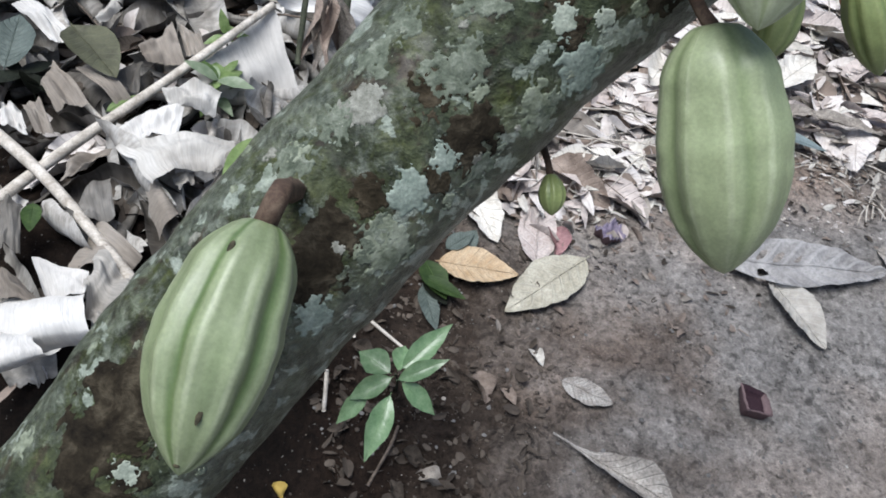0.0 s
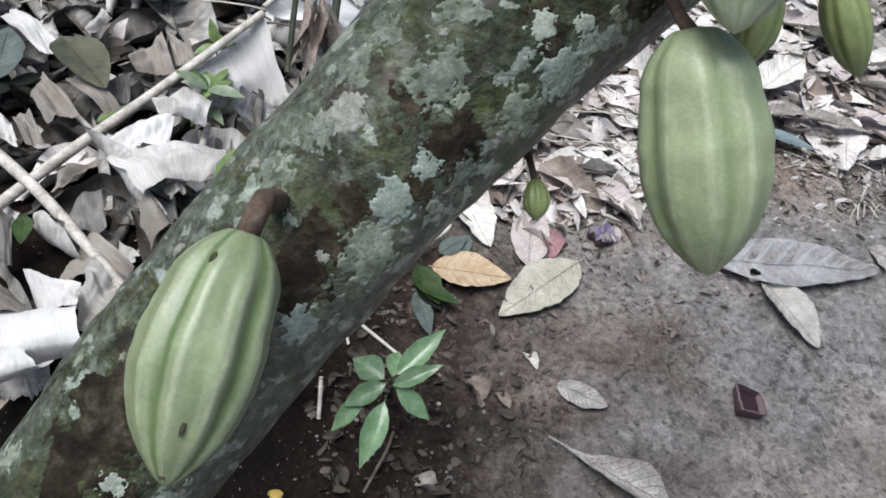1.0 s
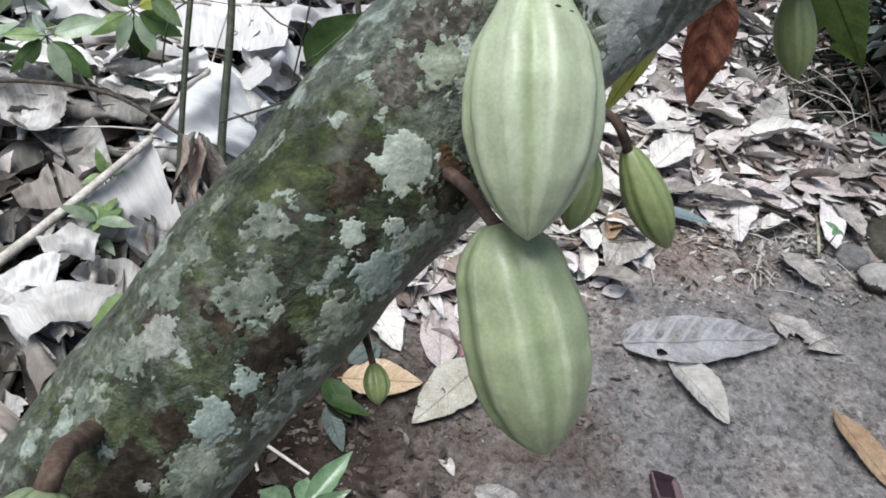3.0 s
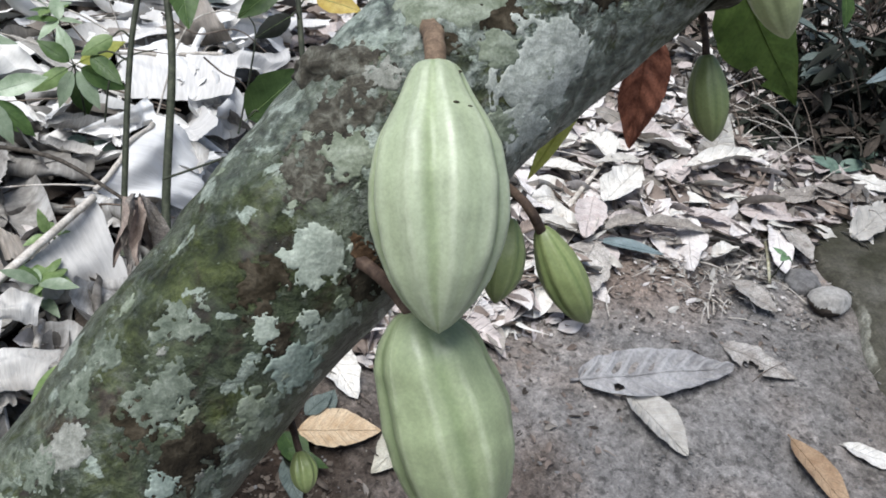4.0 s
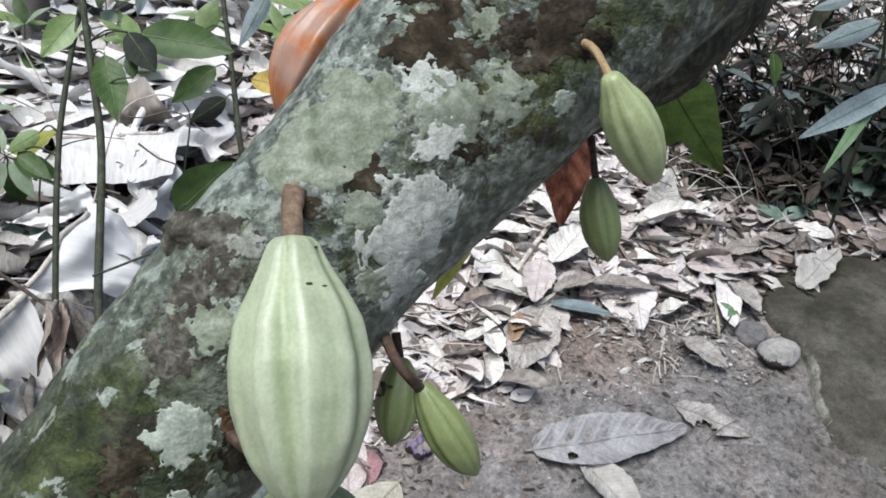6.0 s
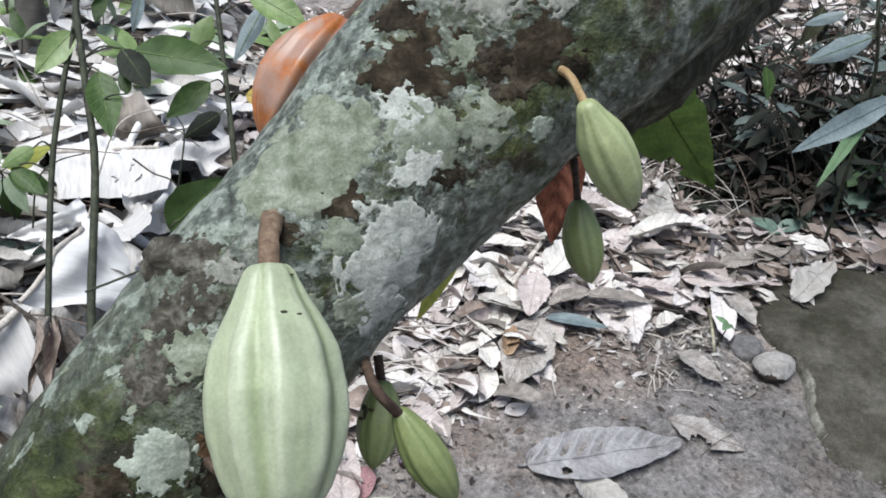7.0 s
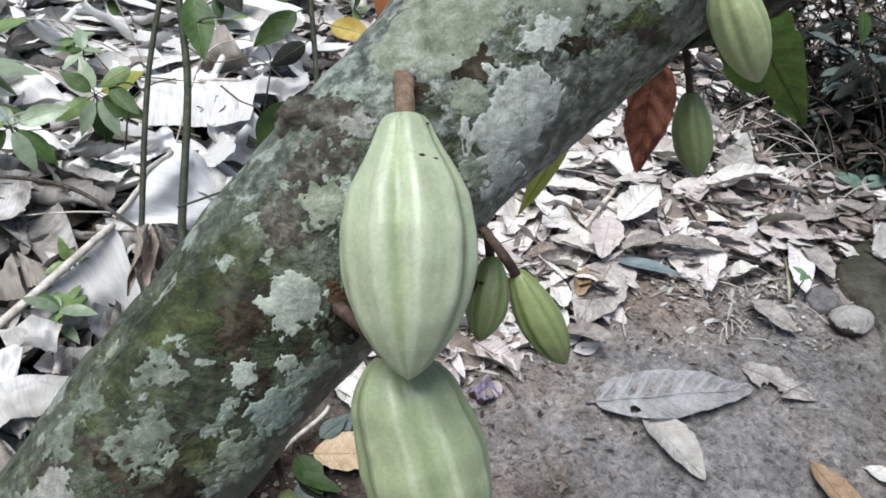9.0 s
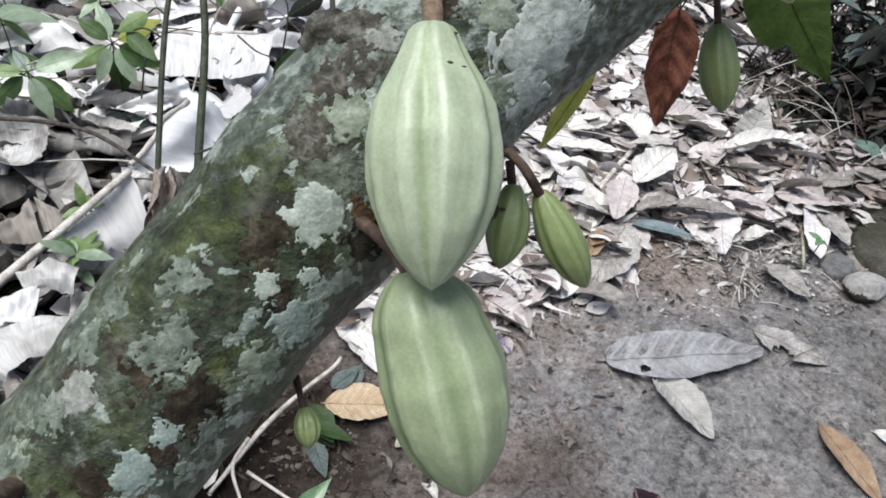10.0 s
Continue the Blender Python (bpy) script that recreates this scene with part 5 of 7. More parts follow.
for k in range(760):
    near = k < 330
    y = 0.90 + (1.15 * RNG.random() if near else 0.9 + 2.9 * RNG.random())
    x = 0.1 * (y - 1.2) - 0.03 - (1.15 if near else 1.9) * RNG.random() ** 1.25
    low = min((Vector((x, y)) - q).length for q in OPEN)
    if near and k < 115:
        size, h, lean = 0.17 + 0.13 * RNG.random(), -0.01 + 0.02 * RNG.random(), 7
    else:
        size, h, lean = 0.10 + 0.15 * RNG.random() ** 1.3, 0.02 + 0.05 * RNG.random(), 18
        if low < 0.13:
            continue
        if not near:
            size *= 1.35
    spots.append((not near, y, x, h, size, lean))
for k in range(110):
    y = 1.75 + 1.3 * RNG.random()
    spots.append((True, y, 0.1 * (y - 1.2) - 0.02 - 1.0 * RNG.random(), 0.03 + 0.06 * RNG.random(), 0.16 + 0.16 * RNG.random(), 15))
spots.sort()
rest = []
for k, (away, y, x, h, size, lean) in enumerate(spots):
    far = y > 1.75 and RNG.random() < (0.2 if x < -0.22 and y < 2.0 else 0.85)
    args = (360 * RNG.random(), RNG.gauss(0, lean), RNG.gauss(0, lean * 1.3), RNG.randrange(21))
    if k < 275:
        banana_piece(on_ground(x, y, h), size, *args, far, "bleached curled dry banana leaf piece" if far else "crumpled grey-beige dry banana leaf piece on the heap")
    else:
        rest.append((Matrix.Translation(on_ground(x, y, h)) @ pose(0, 0, 0, 0, 0, args[0]) @ pose(0, 0, 0, args[2], args[1], 0) @ Matrix.Scale(size, 4), args[3], far))


def join_sheets(rows):
    """The farther pieces of the heap, joined into one mesh."""
    verts, faces, uvs, idx = [], [], [], []
    for m, kind, far in rows:
        me = (PALE_SHEETS if far else SHEETS)[kind]
        co = np.empty(len(me.vertices) * 3)
        me.vertices.foreach_get("co", co)
        a = np.array(m)
        n = len(verts)
        verts.extend(map(tuple, co.reshape(-1, 3) @ a[:3, :3].T + a[:3, 3]))
        quads = grid_faces(26, 19)
        faces.extend(tuple(n + i for i in f) for f in quads)
        uvs.extend((i / 25, j / 18) for i in range(26) for j in range(19))
        idx.extend([1 if far else 0] * len(quads))
    me = mesh_of("dead_banana_leaves", verts, faces, None, uvs)
    me.materials.append(BANANA)
    me.materials.append(WHITE_SHEET)
    me.polygons.foreach_set("material_index", np.array(idx, dtype=np.int32))
    return tagged(new("dead_banana_leaves", me), "distant heap of whitish curled banana leaves", "leaf litter", kind="stuff")


join_sheets(rest)

# ---- litter of dry cacao leaves ----
LITTER = [leaf_mesh("dry_leaf", (LEAF_DRY, LEAF_WHITE, LEAF_BROWN, LEAF_DRY, LEAF_PINK, LEAF_DRY, LEAF_WHITE, LEAF_BROWN, LEAF_DRY)[k % 9], width=0.36 + 0.05 * (k % 4), blunt=0.5, droop=0.15 * (k % 3 - 1), cup=(0.1, 0.6, -0.25, 0.3, 0.9)[k % 5], wavy=0.025 + 0.02 * (k % 4), seed=k, twist=0.8 * (k % 3 - 1), tear=0.26, nu=18, nv=7, bite=(None, None, None, {5, 11, 17, 23, 29}, None, None, {66, 67, 71, 72, 73, 77, 76, 75, 74})[k % 7]) for k in range(20)]


LITTER_RIBS = [rib_mesh(me, 7, me.materials[0], 0.010) for me in LITTER]


def litter_front(x):
    """Where the litter begins, going away from the bare earth."""
    return 1.48 + 0.32 * min(1, max(0, (x - 0.84) / 0.28)) + 0.03 * math.sin(9 * x) - 0.06 * math.exp(-((x - 1.5) / 0.2) ** 2)


def thicket(x, y):
    """Whether a place lies in the undergrowth behind the litter."""
    wob = 0.05 * math.sin(9 * x + 4 * y)
    return y > 2.14 - 0.42 * (x - 1.83) + wob and x > 1.80 - 0.42 * (y - 2.2) + wob


def scatter_spot():
    """A place in the strip of litter beyond the bare earth."""
    while True:
        x, y = -0.0 + 3.2 * RNG.random(), 1.45 + 2.7 * RNG.random() ** 1.3
        if x < 0.1 * (y - 1.2) + 0.12:
            continue
        front = litter_front(x)
        if x > 1.75 and RNG.random() < 0.6:
            continue
        if thicket(x, y) and (y < 2.9 or RNG.random() < 0.6) and RNG.random() < 0.9:
            continue
        if y > front + 0.12 * RNG.random() ** 2:
            return x, y


def dry_leaf(x, y, size, h):
    kind = RNG.randrange(20)
    ob = tagged(new("dry_leaf", LITTER[kind]), "dry pale brown cacao leaf in the litter", "leaf", "fallen leaves")
    ob.matrix_world = Matrix.Translation(on_ground(x, y, h)) @ pose(0, 0, 0, 0, 0, 360 * RNG.random()) @ pose(0, 0, 0, RNG.gauss(0, 11), RNG.gauss(0, 9), 0) @ Matrix.Scale(size, 4)
    part("midrib", LITTER_RIBS[kind], ob)
    return ob


for k in range(290):
    x, y = scatter_spot()
    dry_leaf(x, y, 0.09 + 0.15 * RNG.random() ** 1.2, 0.018 + 0.028 * RNG.random())


def leaf_stuff(name, count, spot, mats, label, lo=0.05, hi=0.16, height=0.03, lean=20):
    """Many small leaves joined into one mesh."""
    base = [leaf_mesh("one", None, width=(0.46, 0.22, 0.38, 0.13, 0.5)[k % 5], blunt=0.5, cup=(0.2, 0.9, -0.4, 0.5)[k % 4], droop=0.12 * (k % 3 - 1), wavy=0.03 + 0.025 * (k % 3), twist=1.2 * (k % 3 - 1), seed=40 + k, nu=8, nv=4) for k in range(20)]
    shapes = []
    for me in base:
        co = np.empty(len(me.vertices) * 3)
        me.vertices.foreach_get("co", co)
        shapes.append(co.reshape(-1, 3))
        bpy.data.meshes.remove(me)
    verts, faces, uvs, mat_index = [], [], [], []
    f0 = grid_faces(8, 4)
    uv0 = [(i / 7, j / 3) for i in range(8) for j in range(4)]
    for k in range(count):
        x, y = spot()
        m = Matrix.Translation(on_ground(x, y, height * RNG.random())) @ pose(0, 0, 0, 0, 0, 360 * RNG.random()) @ pose(0, 0, 0, RNG.gauss(0, lean), RNG.gauss(0, lean), 0) @ Matrix.Scale(lo + (hi - lo) * RNG.random(), 4)
        a = np.array(m)
        pts = shapes[k % 20] @ a[:3, :3].T + a[:3, 3]
        n = len(verts)
        verts.extend(map(tuple, pts))
        faces.extend(tuple(n + i for i in f) for f in f0)
        uvs.extend(uv0)
        mat_index.extend([RNG.randrange(len(mats))] * len(f0))
    me = mesh_of(name, verts, faces, None, uvs)
    for mt in mats:
        me.materials.append(mt)
    me.polygons.foreach_set("material_index", np.array(mat_index, dtype=np.int32))
    return tagged(new(name, me), label, "leaf litter", kind="stuff")


leaf_stuff("leaf_litter", 5200, scatter_spot, (LEAF_DRY, LEAF_PINK, LEAF_TAUPE, LEAF_WHITE, LEAF_BROWN, LEAF_PINK, LEAF_DRY), "bed of small dry leaves and scraps", 0.04, 0.16, 0.03, 13)


def thicket_spot():
    while True:
        x, y = 1.5 + 2.1 * RNG.random(), 1.8 + 1.9 * RNG.random()
        if thicket(x, y):
            return x, y


# Shade on the ground of the thicket comes from these dark leaf colours.
leaf_stuff("dark_litter", 1500, thicket_spot, (LEAF_DARK_BROWN, LEAF_DARK_BROWN, LEAF_DARK), "dead leaves darkened for the shade under the undergrowth", 0.04, 0.13, 0.03, 18)


def side_spot():
    while True:
        x, y = 1.65 + 1.1 * RNG.random(), 1.82 + 0.5 * RNG.random()
        if not thicket(x, y):
            return x, y


leaf_stuff("brown_litter", 420, side_spot, (LEAF_TAUPE, LEAF_PINK, LEAF_SPOTTED, LEAF_BROWN), "flat grey-brown dead leaves before the undergrowth", 0.06, 0.17, 0.02, 8)


def edge_spot():
    """A place on the bare earth, mostly close to the edge of the litter."""
    x = 0.35 + 1.5 * RNG.random()
    y = litter_front(x) + 0.03 - 0.45 * RNG.random() ** 2.4
    return x, y


def front_spot():
    """A place right along the front of the litter."""
    x = 0.35 + 1.4 * RNG.random()
    return x, litter_front(x) + 0.08 - 0.14 * RNG.random()


leaf_stuff("broken_leaves", 230, front_spot, (LEAF_DRY, LEAF_PINK, LEAF_BROWN, LEAF_WHITE), "curled broken pieces of dry leaf along the litter's edge", 0.03, 0.085, 0.012, 26)
leaf_stuff("litter_scraps", 900, edge_spot, (LEAF_TAUPE, LEAF_BROWN, LEAF_DARK_BROWN, LEAF_BROWN), "torn scraps of dry leaf strewn on bare earth", 0.007, 0.034, 0.003, 12)


def bank_spot():
    y = 0.9 + 4.5 * RNG.random() ** 1.2
    return 0.1 * (y - 1.2) + 0.06 - 2.2 * RNG.random(), y


# Mostly dark leaves, so the heap's gaps get their shade by colour.
leaf_stuff("bank_litter", 1500, bank_spot, (LEAF_DARK_BROWN, LEAF_DARK_BROWN, LEAF_DARK_BROWN, LEAF_DRY), "bed of broken brown leaves under the heap", 0.05, 0.12, 0.02, 20)


# ---- larger leaves that lie on top of the litter ----
TOP_LEAVES_A = (
    ((1.052, 1.759, 0.099), (0.896, 1.548, 0.061), LEAF_SPOTTED, "large spotted grey leaf at the edge of the litter", 0.52, 0.1, 0.05),
    ((1.090, 1.922, 0.145), (1.009, 1.746, 0.124), LEAF_PINK, "pinkish broad leaf in the litter", 0.46, 0.2, 0.03),
    ((1.117, 1.901, 0.145), (1.291, 2.069, 0.172), LEAF_WHITE, "smooth white leaf turned up in the litter", 0.42, 0.5, 0.03),
    ((0.901, 1.861, 0.112), (1.012, 1.774, 0.117), LEAF_PALE, "pale grey leaf lying in the litter", 0.42, 0.3, 0.04),
    ((1.204, 1.816, 0.136), (1.390, 1.766, 0.143), LEAF_TAUPE, "narrow grey-brown leaf on edge in the litter", 0.26, 0.6, 0.05),
    ((1.082, 1.790, 0.124), (1.231, 1.834, 0.139), LEAF_TAUPE, "curled grey-brown leaf in the litter", 0.3, 0.7, 0.05),
    ((1.531, 1.872, 0.151), (1.737, 1.818, 0.159), LEAF_PINK, "broad flat pinkish-grey leaf in the litter", 0.42, 0.1, 0.04),
    ((1.673, 1.916, 0.164), (1.958, 1.958, 0.194), LEAF_TAUPE, "long taupe leaf before the undergrowth", 0.26, 0.3, 0.05),
    ((1.883, 1.901, 0.171), (2.116, 1.972, 0.200), LEAF_TAUPE, "flat taupe leaf before the undergrowth", 0.36, 0.2, 0.05),
    ((1.827, 1.738, 0.159), (2.058, 1.877, 0.196), LEAF_PALE, "pale broken leaf lying on the slab", 0.34, 0.5, 0.07),
    ((1.647, 1.813, 0.142), (1.659, 1.661, 0.128), LEAF_SPOTTED, "grey creased leaf at the edge of the litter", 0.5, 0.3, 0.05),
    ((1.383, 1.609, 0.093), (1.467, 1.485, 0.086), LEAF_SPOTTED, "grey spotted creased leaf on bare earth by stones", 0.5, 0.3, 0.06),
    ((1.369, 1.698, 0.106), (1.474, 1.733, 0.115), LEAF_WHITE, "small white crumpled leaf", 0.45, 0.8, 0.08),
    ((1.427, 2.049, 0.191), (1.729, 2.111, 0.221), LEAF_WHITE, "long white folded leaf on the litter", 0.2, 0.9, 0.04),
)
TOP_LEAVES_B = (
    ((0.984, 2.169, 0.161), (1.134, 2.224, 0.180), LEAF_WHITE, "white leaf with veins in the litter", 0.5, 0.2, 0.04),
    ((1.203, 2.107, 0.177), (1.163, 2.237, 0.184), LEAF_WHITE, "white cupped leaf in the litter", 0.7, 0.7, 0.05),
    ((0.932, 2.098, 0.142), (1.134, 2.055, 0.157), LEAF_WHITE, "long white leaf in the litter", 0.3, 0.4, 0.05),
    ((1.285, 2.084, 0.183), (1.141, 2.084, 0.169), LEAF_PALE, "pale tan leaf in the litter", 0.4, 0.4, 0.05),
    ((0.918, 1.632, 0.083), (0.970, 1.734, 0.099), LEAF_TAN, "small tan curled leaf in the litter", 0.4, 0.9, 0.06),
    ((0.871, 1.598, 0.074), (0.875, 1.725, 0.087), LEAF_WHITE, "whitish torn leaf at the edge of the litter", 0.45, 0.3, 0.06),
    ((1.352, 1.871, 0.139), (1.501, 1.810, 0.143), LEAF_PINK, "pinkish grey leaf in the litter", 0.3, 0.5, 0.05),
    ((0.832, 1.799, 0.089), (0.935, 1.833, 0.104), LEAF_BROWN, "brown curled leaf in the litter", 0.4, 0.8, 0.05),
)
for k, (p, q, mat, label, wide, cup, wavy) in enumerate(TOP_LEAVES_A + TOP_LEAVES_B):
    fallen_leaf(p, q, mat, label, lift=0.004, width=wide, cup=cup, wavy=wavy, seed=120 + k, nu=34, nv=11, blunt=0.62, quilt=0.008, tear=0.22, twist=0.5 * (k % 3 - 1))
fallen_leaf((1.577, 2.159, 0.165), (1.586, 2.172, 0.316), LEAF_WHITE, "white broken leaf standing upright in the litter", lift=0.0, up=(-0.45, -0.85, 0.1), width=0.72, cup=0.5, wavy=0.04, seed=150, nu=30, nv=11, belly=0.5)


# ---- hanging leaves under the trunk ----
def hanging_leaf(p, q, mat, label, up, hold=None, **shape):
    """A leaf that hangs from p to q on a thin stalk from hold."""
    me = leaf_mesh("hanging_leaf", mat, **shape)
    ob = tagged(new("hanging_leaf", me), label, "leaf")
    ob.matrix_world = frame_from(p, q, up)
    part("midrib", rib_mesh(me, shape.get("nv", 7), mat, 0.007), ob)
    if hold is not None:
        inv = ob.matrix_world.inverted()
        k = 1 / (Vector(q) - Vector(p)).length
        a, c = inv @ Vector(hold), Vector((0.05, 0, 0))
        b = (a + c) / 2 + Vector((0, 0, 0.08))
        part("leaf_stalk", tube("leaf_stalk", [(*a, 0.0018 * k), (*b, 0.0016 * k), (*c, 0.0014 * k)], STALK, 10, 7), ob)
    return ob


hanging_leaf((0.859, 1.280, 0.973), (1.078, 1.238, 0.761), LEAF_BROAD, "broad green cacao leaf with a bitten edge hanging by the trunk", (-0.35, -0.75, 0.55), (0.860, 1.000, 1.215), width=0.46, droop=0.1, cup=-0.2, wavy=0.03, seed=21, nu=40, nv=11, quilt=0.006, bite={r * 10 + c for r in range(23, 28) for c in (0, 1)}, belly=0.7, blunt=1.05)
hanging_leaf((0.738, 1.240, 0.872), (0.758, 1.220, 0.675), LEAF_RED, "dead red-brown cacao leaf hanging under the trunk", (-0.3, -0.9, 0.35), (0.660, 1.030, 1.040), width=0.37, cup=0.9, wavy=0.10, seed=22, nu=44, nv=19, twist=0.5, quilt=0.012, ribs=6, belly=0.7)
hanging_leaf((0.416, 0.721, 0.988), (0.373, 0.697, 0.908), LEAF_BACKLIT, "narrow yellow-green leaf hanging behind the trunk", (-0.5, -0.6, 0.4), (0.428, 0.742, 1.003), width=0.20, cup=0.3, seed=23)
hanging_leaf((0.530, 0.685, 1.227), (0.506, 0.655, 1.205), LEAF_LIME, "small yellow-green leaf against the bark", (-0.6, -0.6, 0.4), (0.533, 0.687, 1.233), width=0.2, seed=24)


# ---- saplings, weeds and undergrowth ----
def sapling(points, leaves, label, mat=LEAF_GREEN):
    """A thin upright stem with its leaves, each from stalk end to tip."""
    ob = tagged(new("sapling"), label, "sapling")
    part("stem", tube("stem", points, STEM, 24, 10, 0.15), ob)
    line = smooth_line(points, 24)
    for k, (p, q, wide, m2) in enumerate(leaves):
        me = leaf_mesh("leaf", m2 or mat, width=wide, droop=0.12, cup=-0.2 if k % 2 else 0.25, wavy=0.015, seed=60 + k)
        leaf = part("leaf", me, ob)
        leaf.matrix_world = frame_from(p, q, (0.1, -0.75, 0.6))
        part("midrib", rib_mesh(me, 7, LEAF_LIME, 0.007), leaf, "pale green midrib")
        near = min(line, key=lambda r: (Vector(r[:3]) - Vector(p)).length)
        mid = (Vector(near[:3]) + Vector(p)) / 2 + Vector((0, 0, 0.015))
        part("twig", tube("twig", [(*near[:3], 0.0022), (*mid, 0.002), (*p, 0.0015)], STEM, 8, 6), ob)
    return ob


sapling([(*(-0.009, 1.354, 0.273), 0.0085), (*(-0.024, 1.467, 0.370), 0.0085), (*(-0.023, 1.668, 0.579), 0.008), (*(-0.045, 1.791, 0.706), 0.0075), (*(-0.069, 1.923, 0.848), 0.007), (*(-0.082, 2.061, 0.985), 0.006)],
        [((-0.017, 1.786, 0.733), (0.009, 1.676, 0.648), 0.45, None), ((0.029, 1.778, 0.784), (0.080, 1.707, 0.738), 0.6, LEAF_DARK), ((0.045, 1.832, 0.762), (0.220, 1.736, 0.782), 0.42, None), ((0.039, 1.729, 0.710), (0.028, 1.757, 0.751), 0.5, None)],
        "slender dark-stemmed sapling with a few green leaves")
sapling([(*(-0.104, 1.439, 0.261), 0.0062), (*(-0.105, 1.515, 0.364), 0.006), (*(-0.104, 1.688, 0.567), 0.0058), (*(-0.087, 1.801, 0.700), 0.0055), (*(-0.070, 1.871, 0.782), 0.005), (*(-0.054, 2.029, 0.949), 0.004)],
        [((-0.072, 1.871, 0.782), (-0.135, 1.795, 0.723), 0.5, LEAF_LIME), ((-0.138, 1.717, 0.595), (-0.197, 1.693, 0.563), 0.5, LEAF_LIME), ((-0.180, 1.707, 0.556), (-0.118, 1.647, 0.532), 0.4, None)],
        "slender green-stemmed sapling beside another")
sapling([(*(0.263, 1.870, 0.428), 0.0075), (*(0.249, 1.915, 0.494), 0.007), (*(0.233, 2.040, 0.627), 0.0065), (*(0.211, 2.183, 0.788), 0.006), (*(0.202, 2.293, 0.923), 0.005)],
        [((0.196, 1.999, 0.641), (0.096, 1.962, 0.565), 0.45, None), ((0.218, 1.956, 0.582), (0.137, 1.929, 0.534), 0.5, LEAF_DARK), ((0.281, 2.036, 0.846), (0.410, 1.967, 0.805), 0.5, LEAF_LIME), ((0.324, 2.116, 0.802), (0.251, 2.013, 0.693), 0.25, LEAF_BLUE), ((0.043, 2.147, 0.798), (0.023, 2.104, 0.716), 0.3, LEAF_BLUE), ((0.162, 2.100, 0.686), (0.201, 2.132, 0.761), 0.6, LEAF_LIME), ((0.277, 2.002, 0.615), (0.373, 1.938, 0.622), 0.5, LEAF_GOLD)],
        "slender sapling behind the trunk with green leaves")
sapling([(*(0.087, 2.096, 0.080), 0.004), (*(0.134, 1.406, 0.556), 0.003), (*(0.154, 1.414, 0.598), 0.0026), (*(0.173, 1.413, 0.627), 0.002)],
        [((0.124, 1.407, 0.591), (0.212, 1.393, 0.696), 0.6, None)], "single broad green leaf on a short shoot")


sapling([(*(2.10, 1.98, 0.16), 0.006), (*(1.98, 1.90, 0.50), 0.0055), (*(1.88, 1.84, 0.80), 0.005), (*(1.75, 1.80, 1.02), 0.004)],
        [((1.570, 1.880, 0.800), (1.584, 1.834, 0.728), 0.5, None), ((1.680, 1.690, 0.945), (1.570, 1.744, 0.858), 0.34, LEAF_BLUE), ((1.712, 1.921, 0.955), (1.688, 1.914, 0.848), 0.5, LEAF_OLIVE), ((1.630, 1.744, 0.980), (1.555, 1.781, 0.940), 0.3, LEAF_BLUE)],
        "thin sapling with blue-green and olive leaves beside the undergrowth")


def banana_stem(p, height, radius, lean, seed):
    """The stump of a dead banana plant: a fibrous brown stem wrapped in split, hanging sheaths."""
    rnd = random.Random(seed)
    p = on_ground(p[0], p[1], -0.03)
    top = p + Vector((lean[0], lean[1], height))
    ob = tagged(new("dead_banana_plant"), "dead brown banana plant with peeling dry sheaths", "banana plant", "dead banana plants")
    mid = p.lerp(top, 0.5) + Vector((rnd.uniform(-0.02, 0.02), 0, 0))
    part("stem", tube("stem", [(*p, radius * 1.15), (*mid, radius), (*top, radius * 0.8)], DUN_SHEET, 26, 20, 0.25, seed), ob)
    for k in range(7):
        a, f = rnd.uniform(0, 6.283), rnd.uniform(0.35, 1.0)
        c = p.lerp(top, f)
        out = Vector((math.cos(a), math.sin(a), 0))
        q = c + out * (radius + rnd.uniform(0.02, 0.06)) - Vector((0, 0, height * rnd.uniform(0.3, 0.6) * f))
        me = leaf_mesh("sheath", (TAN_SHEET, DUN_SHEET, PALE_GREY)[k % 3], width=rnd.uniform(0.16, 0.3), cup=2.0, wavy=0.05, seed=seed + k, nu=22, nv=9, blunt=0.4)
        sheath = part("sheath", me, ob, "dry curled sheath")
        sheath.matrix_world = frame_from(c + out * radius * 0.8, q, out)
    return ob


banana_stem((-0.39, 3.12), 0.75, 0.045, (0.03, 0.05), 3)
banana_stem((-0.47, 3.55), 0.90, 0.055, (-0.05, 0.04), 13)
banana_stem((-0.02, 3.75), 0.70, 0.04, (0.08, 0.03), 23)


